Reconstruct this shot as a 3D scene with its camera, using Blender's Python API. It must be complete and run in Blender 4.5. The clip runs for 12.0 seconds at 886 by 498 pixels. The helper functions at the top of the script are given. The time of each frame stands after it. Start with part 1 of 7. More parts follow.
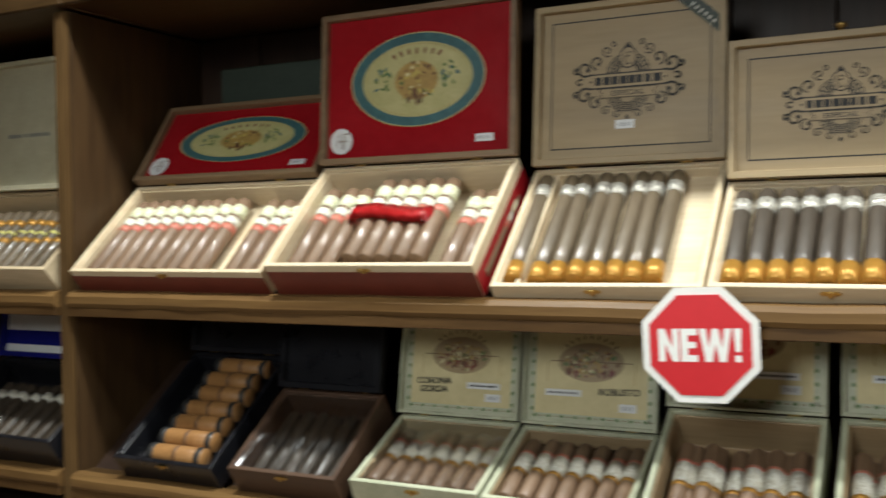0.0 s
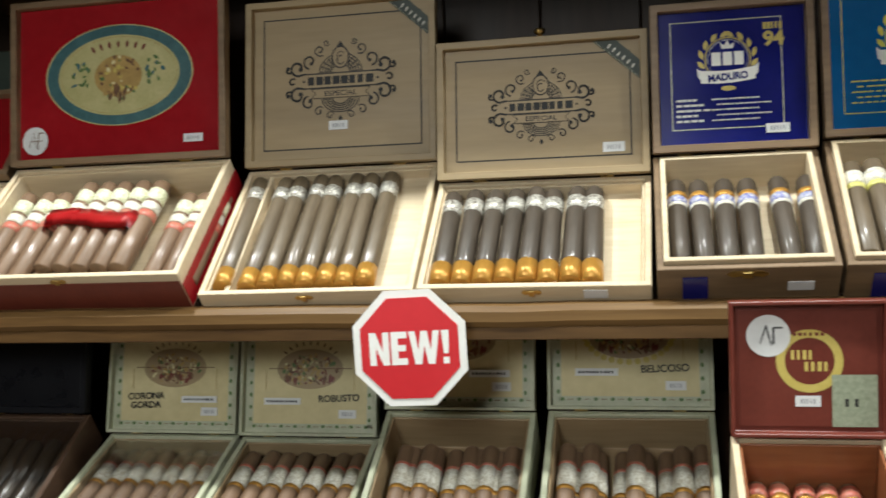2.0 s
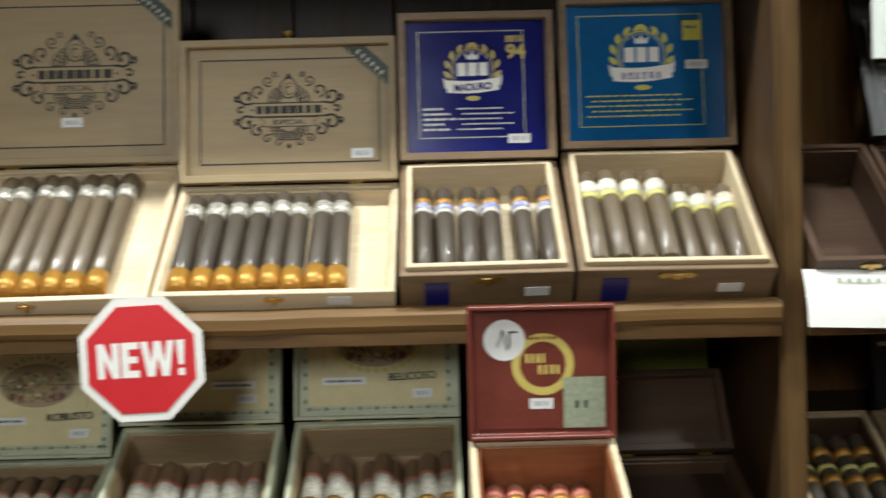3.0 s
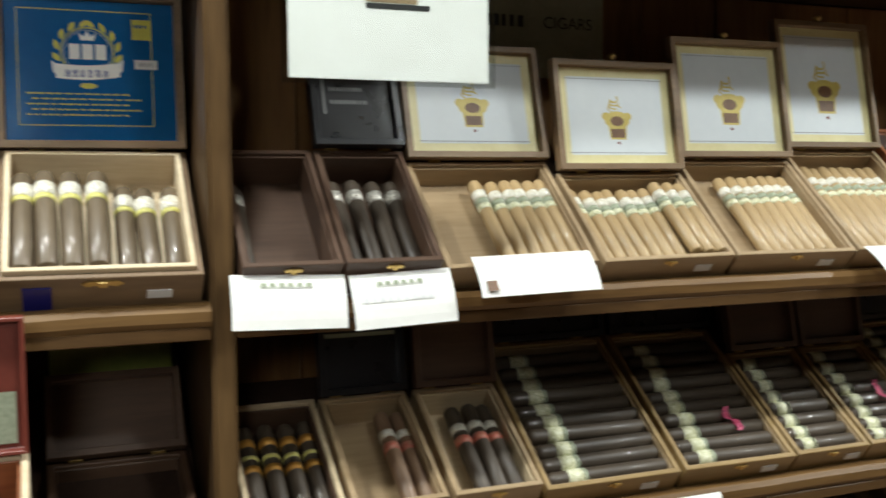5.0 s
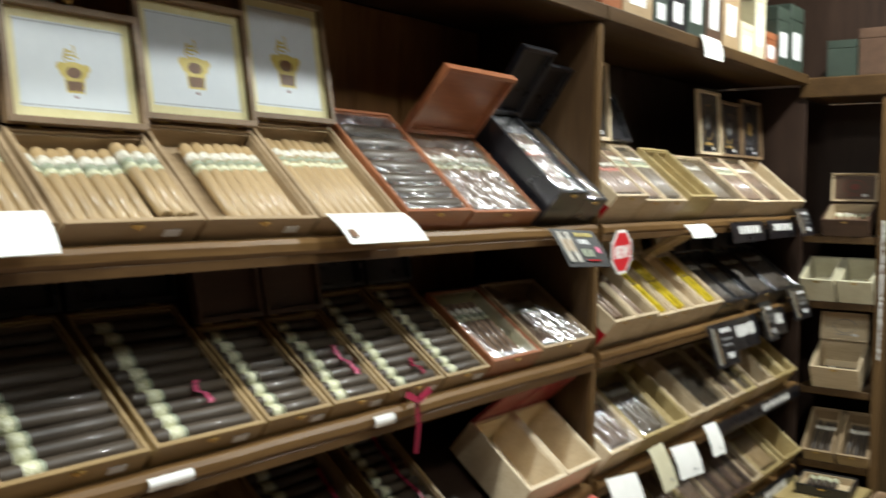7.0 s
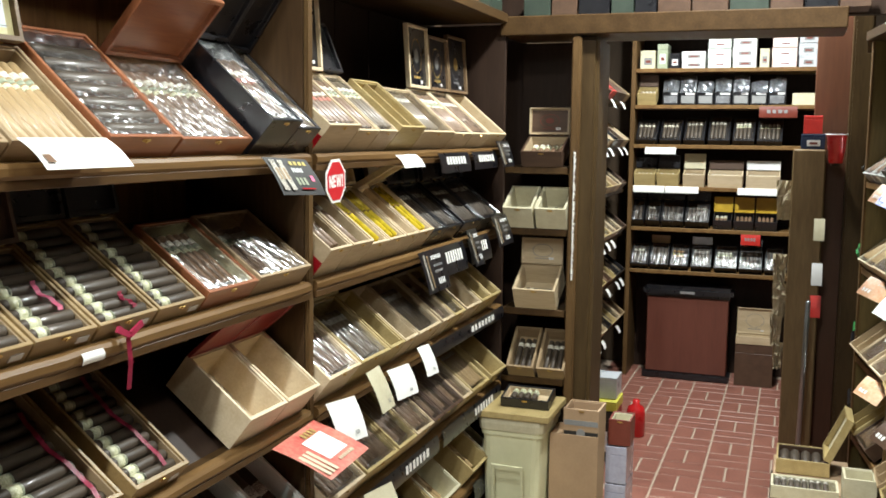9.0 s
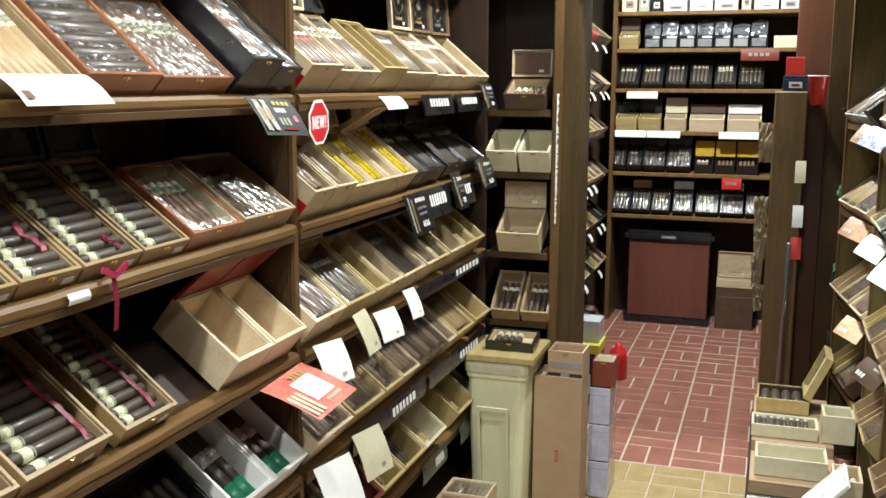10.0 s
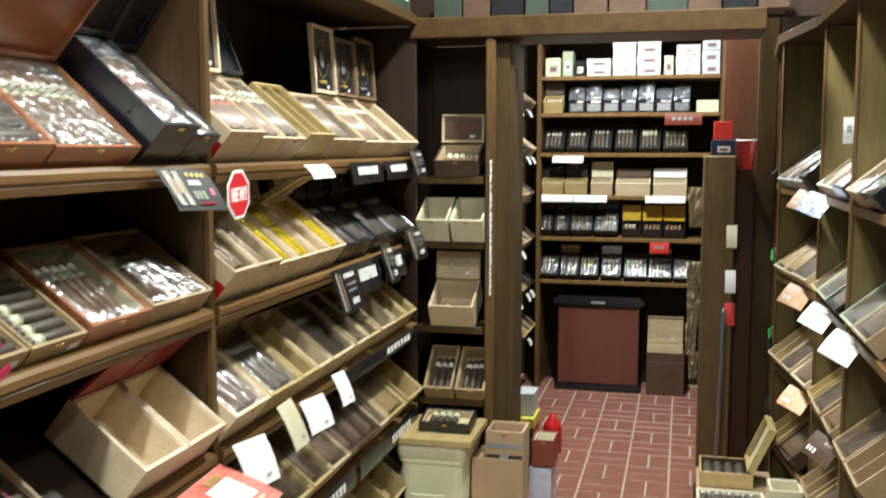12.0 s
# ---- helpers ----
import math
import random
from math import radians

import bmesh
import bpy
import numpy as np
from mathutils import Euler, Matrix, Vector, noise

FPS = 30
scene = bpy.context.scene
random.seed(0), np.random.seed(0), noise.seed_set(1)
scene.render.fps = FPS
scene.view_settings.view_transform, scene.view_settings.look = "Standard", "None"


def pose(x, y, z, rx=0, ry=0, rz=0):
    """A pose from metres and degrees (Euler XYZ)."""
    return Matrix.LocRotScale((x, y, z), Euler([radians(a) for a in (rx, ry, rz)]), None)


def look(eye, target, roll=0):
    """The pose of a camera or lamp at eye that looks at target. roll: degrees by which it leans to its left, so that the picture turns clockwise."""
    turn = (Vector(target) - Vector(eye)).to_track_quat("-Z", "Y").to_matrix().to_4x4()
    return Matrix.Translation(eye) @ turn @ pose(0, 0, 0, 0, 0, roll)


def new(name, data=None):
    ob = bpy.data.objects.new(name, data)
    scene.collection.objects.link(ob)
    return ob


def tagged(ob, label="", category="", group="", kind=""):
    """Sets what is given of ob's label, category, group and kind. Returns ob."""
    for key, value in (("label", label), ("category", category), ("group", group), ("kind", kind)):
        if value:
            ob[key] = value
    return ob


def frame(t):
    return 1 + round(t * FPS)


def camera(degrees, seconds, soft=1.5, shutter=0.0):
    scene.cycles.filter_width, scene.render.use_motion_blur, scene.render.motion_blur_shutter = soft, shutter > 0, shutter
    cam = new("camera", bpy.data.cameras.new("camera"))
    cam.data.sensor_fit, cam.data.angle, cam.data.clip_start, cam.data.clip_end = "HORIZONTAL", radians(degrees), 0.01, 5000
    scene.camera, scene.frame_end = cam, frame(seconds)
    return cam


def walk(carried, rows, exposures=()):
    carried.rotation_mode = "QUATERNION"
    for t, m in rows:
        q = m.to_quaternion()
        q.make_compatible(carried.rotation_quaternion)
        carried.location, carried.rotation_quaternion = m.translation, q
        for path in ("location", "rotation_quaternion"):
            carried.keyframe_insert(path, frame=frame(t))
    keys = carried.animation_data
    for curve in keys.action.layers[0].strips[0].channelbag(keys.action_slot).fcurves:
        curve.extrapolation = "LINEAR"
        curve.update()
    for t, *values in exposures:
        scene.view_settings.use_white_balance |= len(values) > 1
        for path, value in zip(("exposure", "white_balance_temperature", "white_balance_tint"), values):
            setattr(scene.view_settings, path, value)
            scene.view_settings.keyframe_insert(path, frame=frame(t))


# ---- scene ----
cam = camera(48.9, 12.0, soft=1.6, shutter=0.5)
PATH = [
    (0, (1.505, -1.116, 1.667), (0.6, 0.667, 1.633), -0.9),
    (0.5, (1.527, -1.103, 1.672), (0.845, 0.777, 1.636), -1.3),
    (1, (1.54, -1.087, 1.678), (1.022, 0.845, 1.636), -2.0),
    (1.5, (1.54, -1.075, 1.677), (1.049, 0.863, 1.631), -2.3),
    (2, (1.544, -1.066, 1.672), (1.106, 0.885, 1.623), -1.9),
    (2.5, (1.562, -1.054, 1.668), (1.312, 0.93, 1.628), -1.5),
    (3, (1.586, -1.038, 1.66), (1.584, 0.961, 1.63), -1.4),
    (3.2, (1.596, -1.037, 1.66), (1.69, 0.961, 1.628), -1.5),
    (5, (1.782, -1.087, 1.707), (2.528, 0.764, 1.582), -0.6),
    (5.5, (1.821, -1.058, 1.705), (2.718, 0.724, 1.556), 0.1),
    (6, (1.821, -1.006, 1.682), (3.022, 0.588, 1.556), -0.4),
    (6.5, (1.794, -0.999, 1.681), (3.245, 0.371, 1.555), -0.0),
    (7, (1.802, -1.019, 1.654), (3.409, 0.166, 1.534), 0.7),
    (7.5, (1.809, -0.994, 1.638), (3.569, -0.064, 1.44), 1.4),
    (9.3, (1.797, -1.028, 1.621), (3.673, -0.387, 1.362), 0.4),
    (9.5, (1.808, -1.015, 1.609), (3.684, -0.388, 1.313), 0.2),
    (10, (1.799, -1.013, 1.605), (3.668, -0.384, 1.271), 0.2),
    (10.5, (1.802, -1.007, 1.605), (3.674, -0.393, 1.261), 0.1),
    (11, (1.811, -0.988, 1.603), (3.704, -0.427, 1.286), -0.0),
    (11.5, (1.89, -0.949, 1.607), (3.793, -0.407, 1.314), -0.3),
    (12, (1.984, -0.919, 1.614), (3.916, -0.442, 1.407), 0.0),
]
walk(cam, [(t, look(eye, target, roll)) for t, eye, target, roll in PATH], [(0, 0.0), (6.5, 0.0), (7.6, 0.25), (9.5, 0.46), (12, 0.48)])

# ---- light: warm ceiling lamps over the aisle and in the back room, and an added frontal spot ----
def lamp(name, kind, m, energy, colour, size=0.1, angle=130):
    d = bpy.data.lights.new(name, kind)
    d.energy, d.color = energy, colour
    if kind == "SPOT":
        d.shadow_soft_size, d.spot_size, d.spot_blend = size, radians(angle), 0.6
    else:
        d.shape, d.size = "DISK", size
    ob = new(name, d)
    ob.matrix_world = m
    return ob


WARM = (0.945, 1.0, 0.97)
LAMPS = [(0.66, -0.47, 3.05, 122, 0.07), (1.74, -0.47, 3.05, 80, 0.07), (3.15, -0.80, 3.05, 62, 0.07), (2.85, -1.75, 3.05, 42, 0.08), (4.80, -0.86, 3.05, 215, 0.07), (6.76, -0.56, 3.05, 270, 0.08), (7.60, -0.62, 3.05, 70, 0.10)]
for lx, ly, lz, e, size in LAMPS:
    lamp("ceiling_lamp_light", "SPOT", pose(lx, ly, lz), e, WARM, size, 165)
# Unseen spot added behind the camera for frontal light on the first bay.
AIMED = look((0.95, -2.75, 2.45), (0.95, 0.1, 1.25))
lamp("aimed_lamp_light", "SPOT", AIMED, 118, WARM, 0.40, 50)

world = bpy.data.worlds.new("world")
scene.world = world
world.use_nodes = True
world.node_tree.nodes["Background"].inputs[0].default_value = (0.85, 0.85, 0.8, 1)
world.node_tree.nodes["Background"].inputs[1].default_value = 0.045


# ---- materials ----
MATS = {}


def mat(name, c, c2=None, rough=0.5, metal=0.0, scale=30.0, stretch=(1, 1, 1), bump=0.1, coat=0.0, detail=4.0, amount=1.0, fine=6.0, gloss=None):
    """A surface with two scales of variation between the colours c and c2."""
    if name in MATS:
        return MATS[name]
    m = bpy.data.materials.new(name)
    m.use_nodes = True
    nt, N = m.node_tree, m.node_tree.nodes
    b = N["Principled BSDF"]
    if c2 is None:
        c2 = tuple(v * 0.75 for v in c)
    tc, oi, mp = N.new("ShaderNodeTexCoord"), N.new("ShaderNodeObjectInfo"), N.new("ShaderNodeMapping")
    mul = N.new("ShaderNodeVectorMath")
    mul.operation = "SCALE"
    mul.inputs[0].default_value = (7.3, 3.1, 5.7)
    nt.links.new(oi.outputs["Random"], mul.inputs["Scale"])
    mp.inputs["Scale"].default_value = stretch
    nt.links.new(tc.outputs["Object"], mp.inputs["Vector"])
    nt.links.new(mul.outputs[0], mp.inputs["Location"])
    n1, n2 = N.new("ShaderNodeTexNoise"), N.new("ShaderNodeTexNoise")
    n1.inputs["Scale"].default_value, n1.inputs["Detail"].default_value = scale, detail
    n2.inputs["Scale"].default_value, n2.inputs["Detail"].default_value = scale * fine, 3
    for n in (n1, n2):
        nt.links.new(mp.outputs[0], n.inputs["Vector"])
    mix = N.new("ShaderNodeMix")
    mix.data_type = "FLOAT"
    mix.inputs[0].default_value = 0.4
    nt.links.new(n1.outputs["Fac"], mix.inputs[2])
    nt.links.new(n2.outputs["Fac"], mix.inputs[3])
    ramp = N.new("ShaderNodeValToRGB")
    ramp.color_ramp.elements[0].position, ramp.color_ramp.elements[1].position = 0.5 - 0.2 * amount, 0.5 + 0.2 * amount
    ramp.color_ramp.elements[0].color, ramp.color_ramp.elements[1].color = (*c2, 1), (*c, 1)
    nt.links.new(mix.outputs[0], ramp.inputs[0])
    nt.links.new(ramp.outputs[0], b.inputs["Base Color"])
    rr = N.new("ShaderNodeMapRange")
    rr.inputs[3].default_value, rr.inputs[4].default_value = max(0.03, rough - 0.1), min(1, rough + 0.1)
    nt.links.new(n1.outputs["Fac"], rr.inputs[0])
    nt.links.new(rr.outputs[0], b.inputs["Roughness"])
    b.inputs["Metallic"].default_value = metal
    b.inputs["Specular IOR Level"].default_value = gloss if gloss is not None else (0.22 if bump >= 0.2 and not coat else 0.5)
    b.inputs["Coat Weight"].default_value = coat
    b.inputs["Coat Roughness"].default_value = 0.12
    if bump:
        bp = N.new("ShaderNodeBump")
        bp.inputs["Strength"].default_value, bp.inputs["Distance"].default_value = bump, 0.002
        nt.links.new(mix.outputs[0], bp.inputs["Height"])
        nt.links.new(bp.outputs[0], b.inputs["Normal"])
    MATS[name] = m
    return m


def clear(name, rough=0.08, tint=(1, 1, 1), blend=0.82, crinkle=0.006, streak=(1.6, 0.22, 1)):
    """Thin cellophane or glass: mostly clear, with a glossy coat whose strength follows Fresnel."""
    m = bpy.data.materials.new(name)
    m.use_nodes = True
    nt, N = m.node_tree, m.node_tree.nodes
    N.remove(N["Principled BSDF"])
    t, g, mx, fr = N.new("ShaderNodeBsdfTransparent"), N.new("ShaderNodeBsdfGlossy"), N.new("ShaderNodeMixShader"), N.new("ShaderNodeFresnel")
    t.inputs[0].default_value = (*tint, 1)
    g.inputs["Roughness"].default_value = rough
    tc, no, bp = N.new("ShaderNodeTexCoord"), N.new("ShaderNodeTexNoise"), N.new("ShaderNodeBump")
    no.inputs["Scale"].default_value = 38
    bp.inputs["Strength"].default_value, bp.inputs["Distance"].default_value = 0.8, crinkle
    mp = N.new("ShaderNodeMapping")
    mp.inputs["Scale"].default_value = streak
    nt.links.new(tc.outputs["Object"], mp.inputs["Vector"])
    nt.links.new(mp.outputs[0], no.inputs["Vector"])
    nt.links.new(no.outputs["Fac"], bp.inputs["Height"])
    nt.links.new(bp.outputs[0], g.inputs["Normal"])
    add = N.new("ShaderNodeMath")
    add.inputs[1].default_value = 1 - blend
    nt.links.new(fr.outputs[0], add.inputs[0])
    nt.links.new(add.outputs[0], mx.inputs[0])
    nt.links.new(t.outputs[0], mx.inputs[1])
    nt.links.new(g.outputs[0], mx.inputs[2])
    nt.links.new(mx.outputs[0], N["Material Output"].inputs[0])
    return m


GX, GY, GZ = (0.12, 1, 1), (1, 0.12, 1), (1, 1, 0.12)
SHELF = mat("shelf_wood", (0.082, 0.045, 0.017), (0.038, 0.020, 0.008), 0.42, scale=22, stretch=GX, bump=0.25)
NOSE = mat("shelf_edge_wood", (0.215, 0.120, 0.043), (0.098, 0.050, 0.018), 0.45, scale=26, stretch=(0.06, 1, 1), bump=0.3)
UPRIGHT = mat("upright_wood", (0.14, 0.080, 0.031), (0.07, 0.038, 0.015), 0.45, scale=24, stretch=GZ, bump=0.25)
# Dark wood; on decks and backs its colour also carries the shelf shade.
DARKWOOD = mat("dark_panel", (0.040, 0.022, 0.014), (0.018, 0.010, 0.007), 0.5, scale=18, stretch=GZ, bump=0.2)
# Brighter copy for the lit back boards of the second bay.
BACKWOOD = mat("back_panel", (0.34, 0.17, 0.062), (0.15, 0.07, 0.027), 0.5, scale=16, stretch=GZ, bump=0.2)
APRON = mat("apron_wood", (0.115, 0.060, 0.021), (0.052, 0.026, 0.010), 0.45, scale=22, stretch=GX, bump=0.25)
POSTWOOD = mat("post_wood", (0.080, 0.049, 0.019), (0.038, 0.022, 0.009), 0.45, scale=18, stretch=GZ, bump=0.25)
CEDAR = mat("cedar", (0.58, 0.46, 0.30), (0.41, 0.31, 0.185), 0.55, scale=30, stretch=GX, bump=0.12)
PALE = mat("pale_cedar", (0.72, 0.60, 0.42), (0.55, 0.42, 0.26), 0.55, scale=30, stretch=GX, bump=0.12)
TAN = mat("tan_box", (0.38, 0.27, 0.155), (0.26, 0.175, 0.09), 0.5, scale=28, stretch=GX, bump=0.12)
WALNUT = mat("walnut_frame", (0.24, 0.155, 0.085), (0.13, 0.08, 0.042), 0.45, scale=28, stretch=GX, bump=0.12)
REDWOOD = mat("red_cedar", (0.36, 0.13, 0.05), (0.22, 0.07, 0.03), 0.35, scale=26, stretch=GX, bump=0.1, coat=0.3)
BROWN = mat("brown_box", (0.10, 0.055, 0.032), (0.055, 0.028, 0.017), 0.45, scale=28, stretch=GX, bump=0.12)
GOLDWOOD = mat("honey_wood", (0.48, 0.37, 0.17), (0.33, 0.24, 0.095), 0.45, scale=28, stretch=GX, bump=0.12)
BLACK = mat("black_lacquer", (0.012, 0.012, 0.015), (0.006, 0.006, 0.008), 0.3, bump=0.03, coat=0.3)
CREAM = mat("cream_box", (0.62, 0.58, 0.42), (0.50, 0.45, 0.30), 0.5, bump=0.06)
WHITE = mat("white_card", (0.86, 0.85, 0.82), (0.78, 0.77, 0.73), 0.6, bump=0.03)
STICKER = mat("sticker", (0.75, 0.75, 0.74), (0.66, 0.66, 0.66), 0.5, bump=0.0)
INK = mat("ink", (0.02, 0.018, 0.016), (0.012, 0.012, 0.012), 0.6, bump=0.0)
GREYINK = mat("grey_print", (0.25, 0.25, 0.25), (0.18, 0.18, 0.18), 0.6, bump=0.0)
FAINT = mat("faint_print", (0.42, 0.42, 0.44), (0.34, 0.34, 0.36), 0.6, bump=0.0)
RED = mat("red_print", (0.33, 0.010, 0.015), (0.26, 0.007, 0.011), 0.22, bump=0.02, scale=12)
REDCARD = mat("red_card", (0.60, 0.03, 0.02), (0.45, 0.02, 0.015), 0.5, bump=0.02)
BLUE = mat("blue_print", (0.008, 0.011, 0.16), (0.006, 0.009, 0.115), 0.18, bump=0.02, scale=12)
TEAL = mat("teal_print", (0.006, 0.12, 0.33), (0.005, 0.09, 0.26), 0.18, bump=0.02, scale=12)
OVALT = mat("oval_teal", (0.055, 0.15, 0.16), (0.03, 0.085, 0.10), 0.4, scale=60, bump=0.02)
OVALC = mat("oval_cream", (0.54, 0.49, 0.24), (0.40, 0.37, 0.15), 0.45, scale=40, bump=0.02)
GREEN = mat("print_green", (0.12, 0.20, 0.06), (0.06, 0.12, 0.03), 0.5, scale=50, bump=0.0)
DKGREEN = mat("dark_green_ribbon", (0.035, 0.05, 0.035), (0.02, 0.03, 0.022), 0.5, bump=0.0)
UMBER = mat("print_umber", (0.20, 0.10, 0.04), (0.09, 0.04, 0.02), 0.5, scale=90, bump=0.0)
OCHRE = mat("print_ochre", (0.50, 0.33, 0.10), (0.30, 0.18, 0.05), 0.5, scale=90, bump=0.0)
GILT = mat("gilt", (0.62, 0.45, 0.14), (0.45, 0.31, 0.08), 0.35, metal=0.6, bump=0.02)
GOLDPRINT = mat("gold_print", (0.62, 0.50, 0.14), (0.48, 0.37, 0.08), 0.45, bump=0.0)
YELLOW = mat("yellow_print", (0.68, 0.62, 0.10), (0.55, 0.50, 0.06), 0.45, bump=0.0)
PAPER = mat("aged_paper", (0.70, 0.60, 0.34), (0.56, 0.47, 0.24), 0.55, scale=14, bump=0.03)
PAPERGREEN = mat("green_border_paper", (0.54, 0.54, 0.40), (0.38, 0.40, 0.27), 0.5, scale=30, bump=0.02)
MAROON = mat("maroon_print", (0.18, 0.036, 0.022), (0.13, 0.025, 0.016), 0.4, bump=0.02)
PALEBLUE = mat("pale_print", (0.66, 0.70, 0.72), (0.60, 0.64, 0.67), 0.35, scale=10, bump=0.02, coat=0.2)
LEMON = mat("cream_border", (0.72, 0.66, 0.38), (0.62, 0.55, 0.28), 0.4, bump=0.02)
BRASS = mat("brass", (0.65, 0.46, 0.18), (0.5, 0.34, 0.11), 0.3, metal=1.0, bump=0.0)
MADURO = mat("maduro_wrapper", (0.165, 0.120, 0.072), (0.080, 0.056, 0.032), 0.5, scale=60, stretch=GY, bump=0.3, coat=0.35)
COLORADO = mat("colorado_wrapper", (0.24, 0.145, 0.085), (0.13, 0.075, 0.042), 0.5, scale=60, stretch=GY, bump=0.3, coat=0.35)
CLARO = mat("claro_wrapper", (0.46, 0.325, 0.165), (0.33, 0.22, 0.10), 0.5, scale=60, stretch=GY, bump=0.25, coat=0.3)
DARKLEAF = mat("dark_wrapper", (0.078, 0.056, 0.037), (0.036, 0.025, 0.016), 0.55, scale=60, stretch=GY, bump=0.3, coat=0.2)
SILVERBAND = mat("silver_band", (0.78, 0.76, 0.68), (0.16, 0.13, 0.10), 0.32, metal=0.35, scale=330, bump=0.0, amount=0.45, fine=2.0)
WHITEBAND = mat("white_band", (0.82, 0.80, 0.72), (0.50, 0.45, 0.34), 0.4, scale=260, bump=0.0, amount=0.6, fine=2.0)
CREAMBAND = mat("cream_band", (0.80, 0.79, 0.62), (0.46, 0.46, 0.24), 0.4, scale=300, bump=0.0, amount=0.5, fine=2.0)
GREENBAND = mat("sage_band", (0.40, 0.43, 0.32), (0.22, 0.26, 0.17), 0.4, scale=200, bump=0.0)
REDBAND = mat("red_band", (0.55, 0.06, 0.05), (0.40, 0.25, 0.16), 0.4, scale=220, bump=0.0)
BLUEBAND = mat("blue_band", (0.05, 0.06, 0.34), (0.62, 0.62, 0.60), 0.4, scale=300, bump=0.0, amount=0.5, fine=2.0)
GOLDBAND = mat("gold_band", (0.60, 0.31, 0.06), (0.38, 0.18, 0.03), 0.34, metal=0.4, scale=150, stretch=GY, bump=0.15)
YELLOWBAND = mat("yellow_band", (0.72, 0.66, 0.22), (0.40, 0.38, 0.10), 0.4, scale=220, bump=0.0)
GREENFOOT = mat("green_foil", (0.02, 0.20, 0.10), (0.012, 0.12, 0.06), 0.4, bump=0.0)
GOLDTUBE = mat("gold_tube", (0.78, 0.60, 0.04), (0.66, 0.48, 0.03), 0.28, metal=0.3, bump=0.0)
RIBBON = mat("ribbon", (0.42, 0.03, 0.08), (0.30, 0.02, 0.05), 0.4, bump=0.05)
PINK = mat("pink_tag", (0.80, 0.16, 0.30), (0.65, 0.11, 0.22), 0.5, bump=0.0)
ORANGE = mat("orange_card", (0.62, 0.24, 0.09), (0.75, 0.55, 0.38), 0.5, scale=14, bump=0.0)
CARDBOARD = mat("cardboard", (0.40, 0.27, 0.16), (0.33, 0.215, 0.125), 0.75, scale=20, bump=0.05)
BINPLASTIC = mat("bin_plastic", (0.72, 0.71, 0.48), (0.64, 0.63, 0.41), 0.5, scale=8, bump=0.03)
BOARD = mat("white_board_wrap", (0.55, 0.57, 0.60), (0.42, 0.44, 0.47), 0.3, scale=16, bump=0.05)
PLASTER = mat("ceiling_paint", (0.36, 0.35, 0.32), (0.31, 0.30, 0.27), 0.8, scale=6, bump=0.1)
WALLPAINT = mat("wall_panelling", (0.06, 0.038, 0.022), (0.035, 0.022, 0.013), 0.55, scale=14, stretch=GZ, bump=0.2)
GROUT = mat("grout", (0.50, 0.39, 0.31), (0.40, 0.30, 0.23), 0.85, scale=40, bump=0.2)
TILE = mat("red_tile", (0.31, 0.13, 0.095), (0.20, 0.080, 0.060), 0.36, scale=14, bump=0.2)
SANDTILE = mat("sand_tile", (0.37, 0.27, 0.125), (0.25, 0.18, 0.075), 0.4, scale=16, bump=0.15)
REDPLASTIC = mat("red_plastic", (0.60, 0.02, 0.02), (0.52, 0.015, 0.018), 0.3, bump=0.0)
LEAFGREEN = mat("green_box", (0.03, 0.25, 0.06), (0.02, 0.16, 0.04), 0.4, bump=0.0)
OLIVE = mat("olive_print", (0.26, 0.28, 0.04), (0.17, 0.19, 0.025), 0.4, bump=0.0)
LAVENDER = mat("grey_blue_wrap", (0.45, 0.45, 0.55), (0.33, 0.33, 0.42), 0.25, scale=18, bump=0.1, coat=0.4)
CLEAR = clear("cellophane", 0.20, (0.97, 0.97, 0.96), 0.68, 0.008)
SHINY = clear("glossy_wrap", 0.24, (0.97, 0.97, 0.96), 0.66, 0.015, (1.3, 0.8, 1))
BLUECLEAR = clear("blue_tinted_film", 0.2, (0.75, 0.8, 0.97), 0.7)
GLASS = clear("clear_lid", 0.05, (0.95, 0.97, 0.96), 0.95, 0.0005)
FOIL = mat("crinkled_film", (0.62, 0.64, 0.68), (0.34, 0.36, 0.40), 0.22, metal=0.75, scale=30, bump=0.6)


# ---- mesh helpers ----
def finish(bm, name, material, smooth=False):
    me = bpy.data.meshes.new(name)
    bm.normal_update()
    bm.to_mesh(me)
    bm.free()
    me.materials.append(material)
    if smooth:
        for p in me.polygons:
            p.use_smooth = True
    return me


def add_box(bm, x0, x1, y0, y1, z0, z1, m=None):
    vs = [bm.verts.new(Vector((x, y, z)) if m is None else m @ Vector((x, y, z))) for z in (z0, z1) for y in (y0, y1) for x in (x0, x1)]
    for f in ((0, 2, 3, 1), (4, 5, 7, 6), (0, 1, 5, 4), (1, 3, 7, 5), (3, 2, 6, 7), (2, 0, 4, 6)):
        bm.faces.new([vs[i] for i in f])


def bevel(bm, w, seg=1):
    bmesh.ops.bevel(bm, geom=bm.edges[:], offset=w, segments=seg, affect="EDGES", clamp_overlap=True)


def box_mesh(name, x0, x1, y0, y1, z0, z1, material, w=0.0015, seg=1):
    bm = bmesh.new()
    add_box(bm, x0, x1, y0, y1, z0, z1)
    if w:
        bevel(bm, w, seg)
    return finish(bm, name, material)


def part(name, me, parent, label="", m=None):
    ob = new(name, me)
    ob.parent = parent
    if m is not None:
        ob.matrix_basis = m
    if label:
        ob["label"] = label
    return ob


